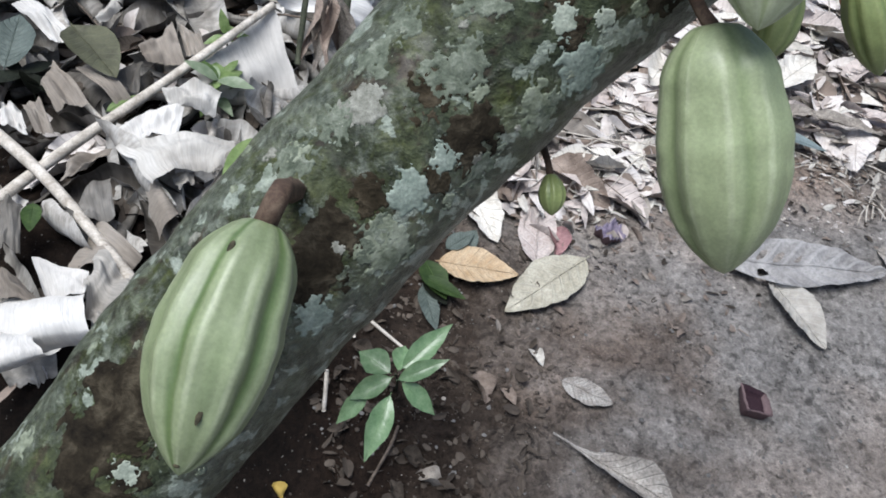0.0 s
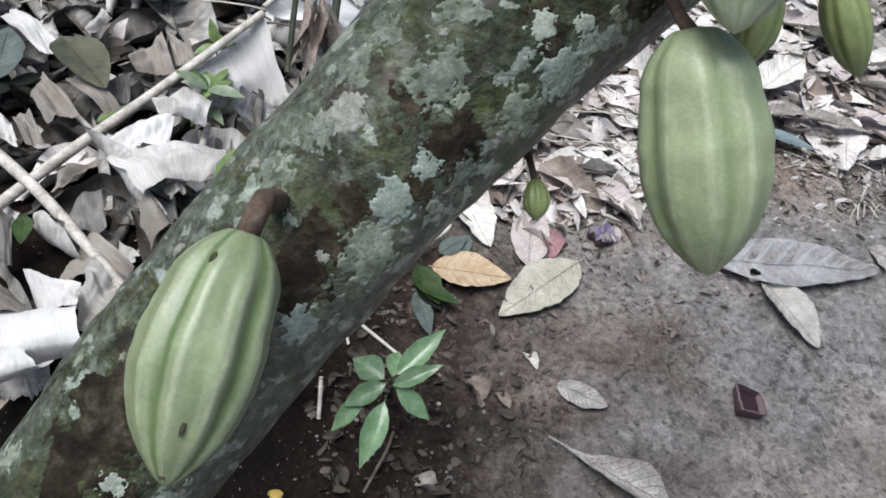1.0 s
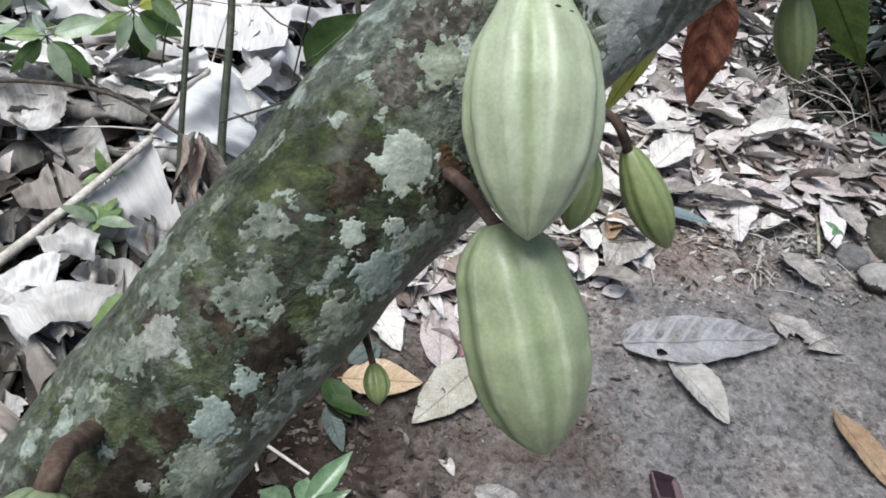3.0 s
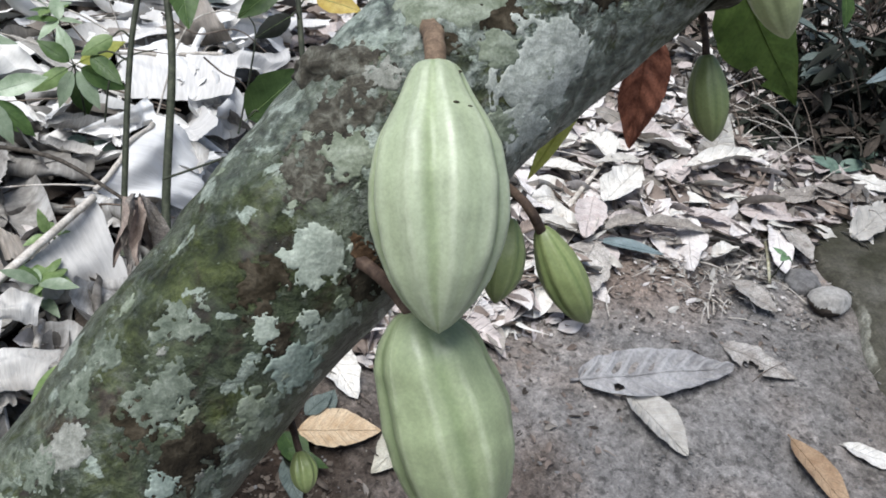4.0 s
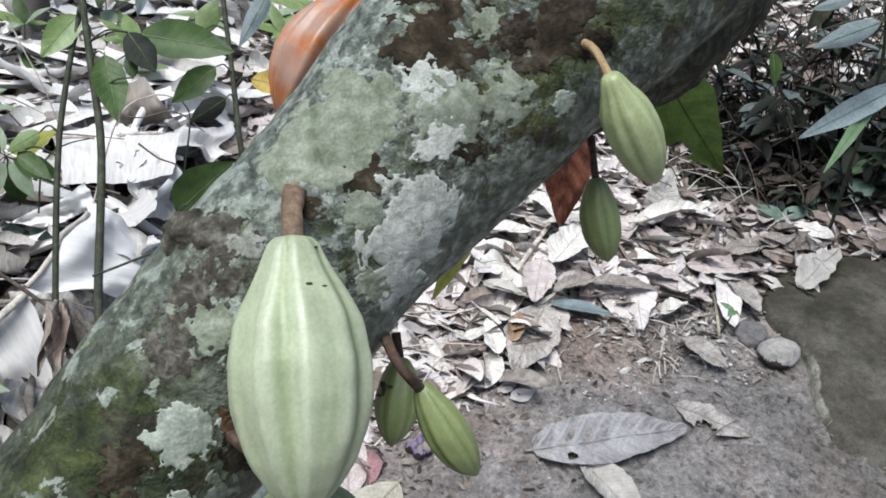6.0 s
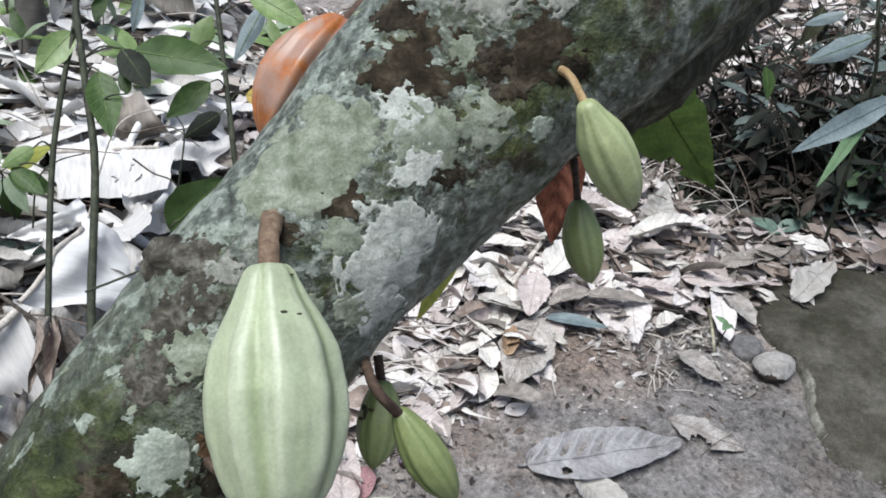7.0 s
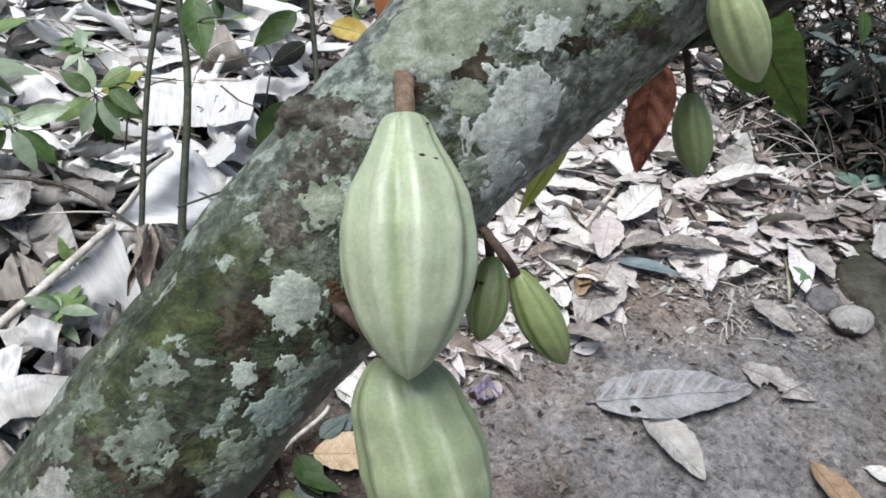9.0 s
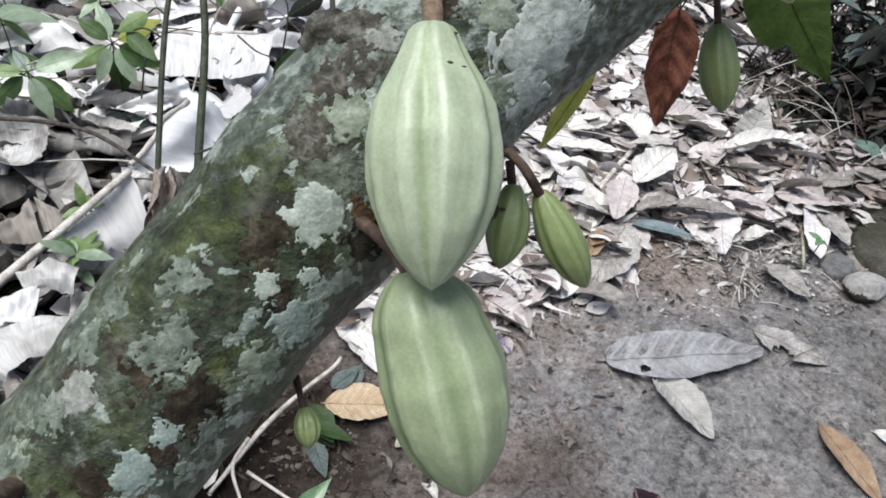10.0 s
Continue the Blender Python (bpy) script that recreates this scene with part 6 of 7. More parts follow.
def weed(p, height, count, size, mat, label, seed, tilt=25, wide=0.4):
    """A small herb: a bent stem with a loose whorl of leaves at its head and a few below."""
    rnd = random.Random(seed)
    p = Vector(p)
    ob = tagged(new("weed"), label, "weed", "weeds")
    head = p + Vector((rnd.uniform(-0.03, 0.03), rnd.uniform(-0.04, 0.01), height))
    mid = (p + head) / 2 + Vector((rnd.uniform(-0.015, 0.015), 0, 0))
    part("stem", tube("stem", [(*(p - Vector((0, 0, 0.02))), 0.0028), (*mid, 0.0022), (*head, 0.0016)], STEM, 8, 6), ob)
    shapes = [leaf_mesh("leaf", m2, width=wide, droop=d, cup=c, wavy=0.02, seed=seed + d * 10, nu=10, nv=5) for m2, d, c in ((mat, 0.15, 0.2), (LEAF_LIME if mat is LEAF_WEED else mat, 0.35, -0.2), (mat, 0.3, 0.3), (LEAF_GREEN if mat is LEAF_WEED else mat, 0.22, -0.1))]
    for k in range(count):
        a = 6.283 * k / count * 1.0 + rnd.uniform(-0.4, 0.4)
        low = head if k < count * 0.75 else mid
        up = radians(rnd.gauss(8, tilt))
        q = low + Vector((math.cos(a) * math.cos(up), math.sin(a) * math.cos(up), math.sin(up))) * size * rnd.uniform(0.7, 1.15)
        leaf = part("leaf", shapes[k % 4], ob)
        leaf.matrix_world = frame_from(low, q, (0, -0.2, 1))
    return ob


WEEDS_A = (
    ((-0.354, 2.369, 0.177), 0.12, 4, 0.085, LEAF_WEED),
    ((-0.654, 2.536, 0.166), 0.10, 7, 0.14, LEAF_LIME),
    ((-0.228, 1.490, 0.114), 0.0, 2, 0.035, LEAF_LIME),
    ((-0.408, 2.972, 0.224), 0.10, 7, 0.12, LEAF_WEED),
)
WEEDS_B = (
    ((-0.112, 3.603, 0.287), 0.12, 7, 0.14, LEAF_LIME),
    ((0.449, 3.514, 0.136), 0.10, 7, 0.12, LEAF_WEED),
    ((-0.608, 1.962, 0.125), 0.10, 7, 0.10, LEAF_WEED),
    ((-0.265, 1.556, 0.118), 0.05, 5, 0.05, LEAF_LIME),
    ((-0.621, 1.407, 0.063), 0.03, 3, 0.09, LEAF_DARK),
    ((-0.406, 2.428, 0.179), 0.12, 5, 0.09, LEAF_WEED),
    ((-0.408, 3.197, 0.234), 0.12, 8, 0.13, LEAF_WEED),
)
WEEDS_C = (
    ((-0.014, 2.762, 0.231), 0.12, 7, 0.13, LEAF_LIME),
    ((-0.281, 1.447, 0.105), 0.04, 5, 0.07, LEAF_WEED),
    ((-0.236, 1.462, 0.111), 0.03, 4, 0.06, LEAF_LIME),
    ((-0.596, 2.241, 0.148), 0.12, 8, 0.15, LEAF_WEED),
    ((0.189, 3.202, 0.197), 0.12, 7, 0.12, LEAF_WEED),
    ((-0.182, 3.286, 0.259), 0.14, 8, 0.13, LEAF_WEED),
    ((0.438, 3.356, 0.128), 0.10, 7, 0.12, LEAF_LIME),
)
for n, (p, h, count, size, mat) in enumerate(WEEDS_A + WEEDS_B + WEEDS_C):
    weed(p, h + 0.07, count + 2, size, mat, "small leafy green weed growing through the dead leaves", n + 3)


def herb(root, head, leaves, label):
    """A leafy herb: a thin stem and broad leaves from its head to given tips."""
    root, head = Vector(root), Vector(head)
    ob = tagged(new("weed"), label, "weed", "weeds")
    part("stem", tube("stem", [(*(root - Vector((0, 0, 0.02))), 0.0030), (*((root + head) / 2 + Vector((0.01, 0, 0))), 0.0026), (*head, 0.0018)], STEM, 10, 7), ob)
    for k, (tip, wide, mat) in enumerate(leaves):
        tip = Vector(tip)
        me = leaf_mesh("leaf", mat, width=wide, droop=0.14, cup=(0.25, -0.2, 0.1)[k % 3], wavy=0.02, seed=90 + k, blunt=0.85)
        leaf = part("leaf", me, ob)
        leaf.matrix_world = frame_from(head.lerp(tip, 0.12), tip, (0.1, -0.7, 0.7))
        part("midrib", rib_mesh(me, 7, mat, 0.006), leaf)
        part("leaf_stalk", tube("leaf_stalk", [(*head, 0.0016), (*head.lerp(tip, 0.16), 0.0012)], STEM, 4, 6), ob)
    return ob


herb((-0.270, 2.030, 0.154), (-0.272, 1.998, 0.401), (
    ((-0.351, 2.018, 0.451), 0.50, LEAF_GREEN),
    ((-0.161, 1.968, 0.484), 0.36, LEAF_BACKLIT),
    ((-0.156, 1.998, 0.351), 0.50, LEAF_GREEN),
    ((-0.306, 1.948, 0.312), 0.36, LEAF_WEED),
    ((-0.373, 1.978, 0.336), 0.40, LEAF_LIME),
    ((-0.213, 1.958, 0.311), 0.38, LEAF_WEED),
    ((-0.253, 2.028, 0.245), 0.40, LEAF_GREEN),
    ((-0.310, 2.048, 0.481), 0.40, LEAF_WEED),
), "leafy weed with light and dark green leaves above dead leaves")
herb((-0.472, 1.980, 0.137), (-0.452, 1.930, 0.343), (
    ((-0.325, 1.960, 0.390), 0.42, LEAF_WEED),
    ((-0.348, 1.890, 0.269), 0.46, LEAF_GREEN),
    ((-0.544, 1.910, 0.349), 0.40, LEAF_LIME),
    ((-0.392, 1.870, 0.254), 0.40, LEAF_WEED),
    ((-0.536, 1.890, 0.262), 0.40, LEAF_GREEN),
    ((-0.490, 1.970, 0.382), 0.36, LEAF_HERB),
), "leafy weed with broad pale green leaves above dead leaves")
herb((-0.244, 1.980, 0.153), (-0.244, 1.960, 0.224), (
    ((-0.286, 1.930, 0.167), 0.50, LEAF_WEED),
    ((-0.182, 1.950, 0.206), 0.50, LEAF_HERB),
    ((-0.243, 1.910, 0.152), 0.50, LEAF_WEED),
    ((-0.306, 1.980, 0.217), 0.40, LEAF_HERB),
), "small pale seedling between dead banana leaves")
drape((-0.215, 2.289, 0.311), (0.101, 2.388, 0.302), (0.084, 2.165, 0.266), (-0.176, 2.095, 0.276), "wide flat white dead banana leaf behind the saplings", 411, sag=0.01, rough=0.008, pleats=9, mat=WHITE_SHEET, arch=0.01, torn=0.08, rib=0.006)
drape((-0.070, 2.520, 0.378), (0.001, 2.530, 0.404), (0.083, 2.450, 0.310), (-0.065, 2.470, 0.268), "tan curled dead banana leaf standing behind the saplings", 412, sag=0.0, rough=0.014, pleats=5, mat=TAN_SHEET, arch=0.05, torn=0.08)

stick([(*(-0.546, 1.630, 0.368), 0.004), (*(-0.373, 1.547, 0.430), 0.004), (*(-0.205, 1.420, 0.486), 0.0038), (*(-0.058, 1.231, 0.523), 0.003)], SHOOT, "thin dark arched twig", "twig", 0.15, 5)
stick([(*(-0.028, 1.456, 0.429), 0.0025), (*(0.052, 1.453, 0.468), 0.0022), (*(0.122, 1.452, 0.504), 0.002)], STEM, "thin green runner between saplings", "runner", 0.15, 6)
VINES = (
    ((-0.089, 1.937, 0.300), (-0.026, 2.022, 0.494), (0.050, 2.050, 0.543), (0.114, 2.051, 0.538)),
    ((0.025, 1.911, 0.483), (0.067, 1.900, 0.453), (0.117, 1.890, 0.430), (0.150, 1.890, 0.330)),
    ((0.106, 1.837, 0.330), (0.133, 1.869, 0.498), (0.138, 1.899, 0.562), (0.122, 1.911, 0.590)),
    ((-0.306, 2.347, 0.618), (-0.266, 2.323, 0.525), (-0.231, 2.301, 0.451), (-0.194, 2.277, 0.330)),
    ((-0.086, 2.126, 0.499), (-0.003, 2.117, 0.456), (0.097, 2.130, 0.469), (0.170, 2.120, 0.420)),
    ((-0.190, 1.859, 0.330), (-0.170, 1.865, 0.445), (-0.131, 1.889, 0.482), (-0.074, 1.905, 0.496)),
)
for k, points in enumerate(VINES):
    stick([(*p, 0.0024 - 0.0003 * i) for i, p in enumerate(points)], (WOOD, TWIG, STEM)[k % 3], "thin dry vine curling over the dead leaves", "vine", 0.15, 20 + k, 6, 20, "vine")
for n, (p, q) in enumerate((((-0.046, 1.238, 0.534), (-0.056, 1.179, 0.412)), ((-0.042, 1.245, 0.529), (-0.019, 1.215, 0.434)), ((-0.041, 1.224, 0.535), (-0.034, 1.130, 0.454)), ((-0.038, 1.253, 0.523), (-0.006, 1.216, 0.471)), ((-0.050, 1.240, 0.520), (-0.047, 1.169, 0.467)), ((-0.060, 1.236, 0.528), (-0.078, 1.180, 0.430)), ((-0.030, 1.236, 0.528), (-0.012, 1.190, 0.400)))):
    fallen_leaf(p, q, (LEAF_TAUPE, LEAF_BROWN, LEAF_BROWN)[n % 3], "brown shrivelled dead leaf strip hanging from a twig", lift=0, name="hanging_dead_leaf", up=(-0.6 + 0.4 * n, -1, 0.1), width=0.15, cup=2.2, wavy=0.10, twist=1.5 * (n % 3 - 1), seed=31 + n, rib=False, nu=30, nv=9)
fallen_leaf((-0.116, 0.990, 0.405), (-0.151, 0.905, 0.381), LEAF_LIME, "yellow-green leaf standing beside the trunk", lift=0, name="leaf_shoot", up=(-0.3, -1, 0.4), width=0.36, cup=0.3, seed=41)
fallen_leaf((-0.444, 1.319, 0.152), (-0.400, 1.374, 0.163), LEAF_LIME, "small green leaf lying on a dead banana leaf", lift=0.01, width=0.35, cup=0.3, seed=42)


def seedling():
    """A low seedling with broad pointed leaves round a short stem."""
    ob = tagged(new("seedling"), "green seedling with pointed glossy leaves on bare earth", "seedling")
    root, head = Vector((0.173, 0.958, -0.114)), Vector((0.151, 0.867, 0.051))
    part("stem", tube("stem", [(*root, 0.003), (*((root + head) / 2 + Vector((0.004, 0, 0))), 0.0026), (*head, 0.002)], STEM, 8, 7), ob)
    for k, (a, b, wide) in enumerate((
            ((0.161, 0.873, 0.060), (0.237, 0.936, 0.121), 0.36), ((0.157, 0.857, 0.049), (0.230, 0.868, 0.105), 0.36), ((0.164, 0.853, 0.047), (0.231, 0.821, 0.011), 0.46),
            ((0.146, 0.832, 0.036), (0.117, 0.734, -0.017), 0.40), ((0.145, 0.856, 0.054), (0.074, 0.828, 0.017), 0.46), ((0.110, 0.848, 0.023), (0.062, 0.804, -0.026), 0.42),
            ((0.142, 0.871, 0.047), (0.084, 0.912, 0.049), 0.75), ((0.156, 0.880, 0.045), (0.169, 0.946, 0.044), 0.6))):
        me = leaf_mesh("leaf", LEAF_SEEDLING, width=wide * 0.92, droop=0.16, cup=0.3, fold=0.15, wavy=0.018, seed=80 + k, blunt=1.0)
        leaf = part("leaf", me, ob)
        leaf.matrix_world = frame_from(a, b, (0, -0.45, 0.9))
        part("midrib", rib_mesh(me, 7, LEAF_SEEDLING, 0.006), leaf, "pale green midrib")
    return ob


fallen_leaf((-0.566, 1.521, 0.211), (-0.437, 1.368, 0.208), LEAF_OLIVE, "olive brown fading leaf lying on the heap", lift=0.0, width=0.5, cup=0.4, wavy=0.025, seed=43)
fallen_leaf((-0.651, 1.385, 0.178), (-0.670, 1.529, 0.211), LEAF_TEAL, "dull grey-green leaf lying on the heap", lift=0.0, width=0.62, cup=0.4, wavy=0.025, seed=44)
fallen_leaf((-0.501, 1.082, 0.122), (-0.486, 1.018, 0.116), LEAF_GREEN, "small green leaf between dead leaves", lift=0.0, width=0.5, cup=0.3, seed=45)
seedling()
for k, (p, q, mat, w) in enumerate((((0.205, 1.201, -0.042), (0.298, 1.144, -0.034), LEAF_GREEN, 0.35), ((0.219, 1.210, -0.051), (0.262, 1.143, -0.057), LEAF_DARK, 0.6), ((0.211, 1.186, -0.054), (0.243, 1.078, -0.066), LEAF_TEAL, 0.36),
                                    ((0.259, 1.293, -0.040), (0.317, 1.338, -0.023), LEAF_TEAL, 0.6), ((0.211, 1.246, -0.037), (0.259, 1.149, -0.047), LEAF_GREEN, 0.55), ((0.287, 1.289, -0.040), (0.326, 1.357, -0.031), LEAF_TEAL, 0.6))):
    fallen_leaf(p, q, mat, "low green leaf at the foot of the trunk", lift=0.0, name="low_leaf", width=w, cup=0.2, seed=50 + k)
stick([(*(0.037, 0.915, -0.024), 0.004), (*(0.040, 0.895, -0.055), 0.004), (*(0.042, 0.877, -0.094), 0.004)], WOOD, "short white stick standing in the earth", "stick", 0.1, 7)
stick([(*(0.091, 1.095, -0.063), 0.004), (*(0.179, 1.041, -0.086), 0.003)], WOOD, "grey twig on the earth", "twig", 0.2, 8, n=8)
stick([(*(0.279, 1.352, -0.003), 0.004), (*(0.262, 1.333, -0.016), 0.005), (*(0.201, 1.273, -0.022), 0.005), (*(0.131, 1.192, -0.027), 0.006), (*(0.082, 1.120, -0.035), 0.005), (*(0.027, 1.023, -0.034), 0.004)], WOOD, "pale crooked twig leaning under the trunk", "twig", 0.3, 9, n=30)
stick([(*(0.091, 1.150, -0.029), 0.004), (*(0.065, 1.086, -0.034), 0.004), (*(0.082, 1.032, -0.065), 0.003)], WOOD, "pale forked twig end", "twig", 0.3, 10)
stick([(*(0.182, 0.877, -0.116), 0.003), (*(0.168, 0.827, -0.108), 0.003), (*(0.135, 0.757, -0.130), 0.003)], TWIG, "dark crooked twig on the earth", "twig", 0.3, 11)
stick([(*(1.189, 2.120, 0.147), 0.008), (*(1.079, 1.988, 0.128), 0.008), (*(0.983, 1.872, 0.101), 0.007)], WOOD, "pale straight stick in the litter", "stick", 0.15, 12)
fallen_leaf((-0.025, 0.729, -0.106), (-0.006, 0.710, -0.120), YELLOW_BIT, "yellow petal scrap on dark earth", lift=0.004, name="petal", width=0.8, cup=1.4, wavy=0.2, seed=61, rib=False)
for k, (p, q, mat) in enumerate((((0.324, 1.002, -0.088), (0.348, 0.935, -0.093), LEAF_BROWN), ((0.374, 0.968, -0.088), (0.402, 0.932, -0.088), LEAF_BROWN), ((0.192, 0.827, -0.121), (0.235, 0.798, -0.122), LEAF_DARK_BROWN), ((0.218, 0.786, -0.124), (0.274, 0.760, -0.123), LEAF_TAUPE), ((0.072, 0.786, -0.124), (0.088, 0.752, -0.133), LEAF_DARK_BROWN), ((0.174, 0.767, -0.130), (0.201, 0.734, -0.133), LEAF_DARK_BROWN), ((0.077, 1.020, -0.081), (0.135, 1.007, -0.096), LEAF_DARK_BROWN), ((0.433, 1.061, -0.070), (0.460, 1.024, -0.072), LEAF_WHITE), ((0.281, 1.470, -0.042), (0.369, 1.408, -0.044), LEAF_WHITE), ((0.510, 1.404, -0.033), (0.510, 1.317, -0.040), LEAF_ROSE))):
    fallen_leaf(p, q, mat, "small curled scrap of dead leaf on earth", lift=0.004, name="leaf_scrap", width=0.55, cup=1.2, wavy=0.16, twist=1.0 * (k % 3 - 1), blunt=0.5, nu=14, nv=7, bite=({0, 1, 2, 3, 6, 7, 8, 12}, {5, 11, 17, 23, 22, 28}, {60, 61, 66, 67, 72, 73, 74})[k % 3], seed=70 + k, rib=False)


def shrub(p, height, spread, stems, leaves, size, mats, label, seed):
    """A thin-stemmed shrub: bare shoots from one foot, small leaves along them."""
    rnd = random.Random(seed)
    p = Vector(p)
    ob = tagged(new("shrub"), label, "shrub", "undergrowth")
    tips = []
    for k in range(stems):
        a, r = rnd.uniform(0, 6.283), spread * rnd.random() ** 0.6
        foot = p + Vector((rnd.uniform(-1, 1), rnd.uniform(-1, 1), 0)) * spread * 0.5
        foot.z = ground_z(foot.x, foot.y) - 0.02
        tip = foot + Vector((math.cos(a) * r, math.sin(a) * r, height * rnd.uniform(0.5, 1.1)))
        mid = (foot + tip) / 2 + Vector((rnd.uniform(-1, 1), rnd.uniform(-1, 1), 0.3)) * 0.06
        part("stem", tube("stem", [(*foot, 0.004), (*mid, 0.003), (*tip, 0.0015)], SHOOT, 9, 5, 0.1), ob)
        tips.append((foot, mid, tip))
    verts, faces, uvs, idx = [], [], [], []
    f0 = grid_faces(6, 3)
    for k in range(leaves):
        foot, mid, tip = rnd.choice(tips)
        f = rnd.random() ** 0.6
        c = foot.lerp(mid, f * 2) if f < 0.5 else mid.lerp(tip, f * 2 - 1)
        a, up = rnd.uniform(0, 6.283), rnd.gauss(-0.2, 0.4)
        m = frame_from(c, c + Vector((math.cos(a) * math.cos(up), math.sin(a) * math.cos(up), math.sin(up))), (0, 0, 1), size * rnd.uniform(0.5, 1.3))
        w = rnd.uniform(0.3, 0.5)
        n = len(verts)
        for i in range(6):
            u = i / 5
            for j in (-1, 0, 1):
                verts.append(m @ Vector((u, j * 0.5 * w * math.sin(math.pi * u ** 0.85) ** 0.8, -0.25 * u * u + 0.08 * abs(j))))
                uvs.append((u, 0.5 + 0.5 * j))
        faces.extend(tuple(n + q for q in f) for f in f0)
        idx.extend([rnd.randrange(len(mats))] * len(f0))
    me = mesh_of("foliage", verts, faces, None, uvs)
    for mt in mats:
        me.materials.append(mt)
    me.polygons.foreach_set("material_index", np.array(idx, dtype=np.int32))
    part("foliage", me, ob)
    return ob


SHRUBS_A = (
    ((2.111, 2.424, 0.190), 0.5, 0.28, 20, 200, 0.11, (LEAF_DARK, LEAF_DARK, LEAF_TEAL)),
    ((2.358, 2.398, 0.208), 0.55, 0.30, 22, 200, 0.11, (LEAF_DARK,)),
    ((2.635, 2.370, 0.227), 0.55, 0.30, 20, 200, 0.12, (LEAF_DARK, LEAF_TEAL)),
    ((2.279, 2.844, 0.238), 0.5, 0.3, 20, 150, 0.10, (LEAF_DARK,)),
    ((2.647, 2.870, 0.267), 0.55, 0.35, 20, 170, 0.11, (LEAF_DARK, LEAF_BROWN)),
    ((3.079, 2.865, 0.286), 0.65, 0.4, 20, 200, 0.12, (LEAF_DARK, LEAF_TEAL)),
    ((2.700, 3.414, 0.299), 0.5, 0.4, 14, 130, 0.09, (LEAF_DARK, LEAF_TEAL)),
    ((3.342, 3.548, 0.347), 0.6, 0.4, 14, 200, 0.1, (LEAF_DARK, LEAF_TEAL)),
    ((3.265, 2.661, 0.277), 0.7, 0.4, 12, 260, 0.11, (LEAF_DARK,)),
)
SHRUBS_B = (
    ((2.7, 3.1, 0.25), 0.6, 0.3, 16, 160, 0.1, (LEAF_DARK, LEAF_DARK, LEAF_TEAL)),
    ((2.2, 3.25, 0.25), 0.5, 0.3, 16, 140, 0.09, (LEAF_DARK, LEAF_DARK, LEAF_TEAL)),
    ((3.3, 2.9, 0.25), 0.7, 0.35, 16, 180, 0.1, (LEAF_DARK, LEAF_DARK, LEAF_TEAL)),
    ((1.88, 2.36, 0.19), 0.2, 0.12, 14, 80, 0.07, (LEAF_DARK, LEAF_DARK, LEAF_DARK_BROWN)),
    ((1.78, 2.62, 0.19), 0.22, 0.12, 14, 80, 0.07, (LEAF_DARK, LEAF_DARK, LEAF_DARK_BROWN)),
    ((2.08, 2.2, 0.19), 0.2, 0.12, 14, 90, 0.07, (LEAF_DARK, LEAF_DARK, LEAF_DARK_BROWN)),
    ((2.02, 2.38, 0.19), 0.24, 0.14, 14, 90, 0.075, (LEAF_DARK, LEAF_DARK, LEAF_DARK_BROWN)),
    ((2.24, 2.26, 0.2), 0.26, 0.14, 14, 110, 0.08, (LEAF_DARK, LEAF_DARK, LEAF_DARK_BROWN)),
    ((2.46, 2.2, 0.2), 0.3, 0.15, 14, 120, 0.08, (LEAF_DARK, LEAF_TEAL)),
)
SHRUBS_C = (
    ((1.92, 2.66, 0.2), 0.28, 0.14, 14, 90, 0.075, (LEAF_DARK, LEAF_DARK, LEAF_DARK_BROWN)),
    ((2.15, 2.62, 0.2), 0.4, 0.2, 14, 140, 0.09, (LEAF_DARK, LEAF_DARK, LEAF_DARK_BROWN)),
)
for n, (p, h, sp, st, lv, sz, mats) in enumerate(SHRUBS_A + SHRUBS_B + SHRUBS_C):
    shrub(p, h * 0.72, sp, st, int(lv * (0.55 if p[1] < 2.5 else 0.30)), sz * (1.05 if p[1] < 2.5 else 0.9), mats, "leafy undergrowth with shade-dark leaves and thin brown shoots", n + 11)
hanging_leaf((1.899, 1.758, 0.783), (1.633, 1.732, 0.635), LEAF_BLUE, "broad blue-green leaf reaching out of the undergrowth", (0.1, -0.7, 0.7), (2.053, 1.822, 0.773), width=0.20, droop=0.1, cup=0.2, seed=25)
hanging_leaf((1.880, 1.796, 0.760), (1.659, 1.649, 0.574), LEAF_SEEDLING, "narrow drooping pale green leaf in the undergrowth", (-0.3, -0.8, 0.4), (1.930, 1.815, 0.780), width=0.10, seed=26)
for n, (p, h, count, size) in enumerate((((1.515, 1.626, 0.077), 0.11, 3, 0.045), ((2.463, 2.271, 0.206), 0.12, 9, 0.20), ((1.966, 2.127, 0.160), 0.03, 6, 0.10), ((2.098, 2.146, 0.171), 0.03, 5, 0.09), ((2.381, 2.224, 0.196), 0.07, 8, 0.16), ((2.570, 2.300, 0.215), 0.09, 8, 0.19))):
    weed(p, h, count, size, LEAF_HERB if n > 1 else LEAF_SEEDLING, "low blue-green herb at the edge of the undergrowth", n + 50, 15, 0.5)
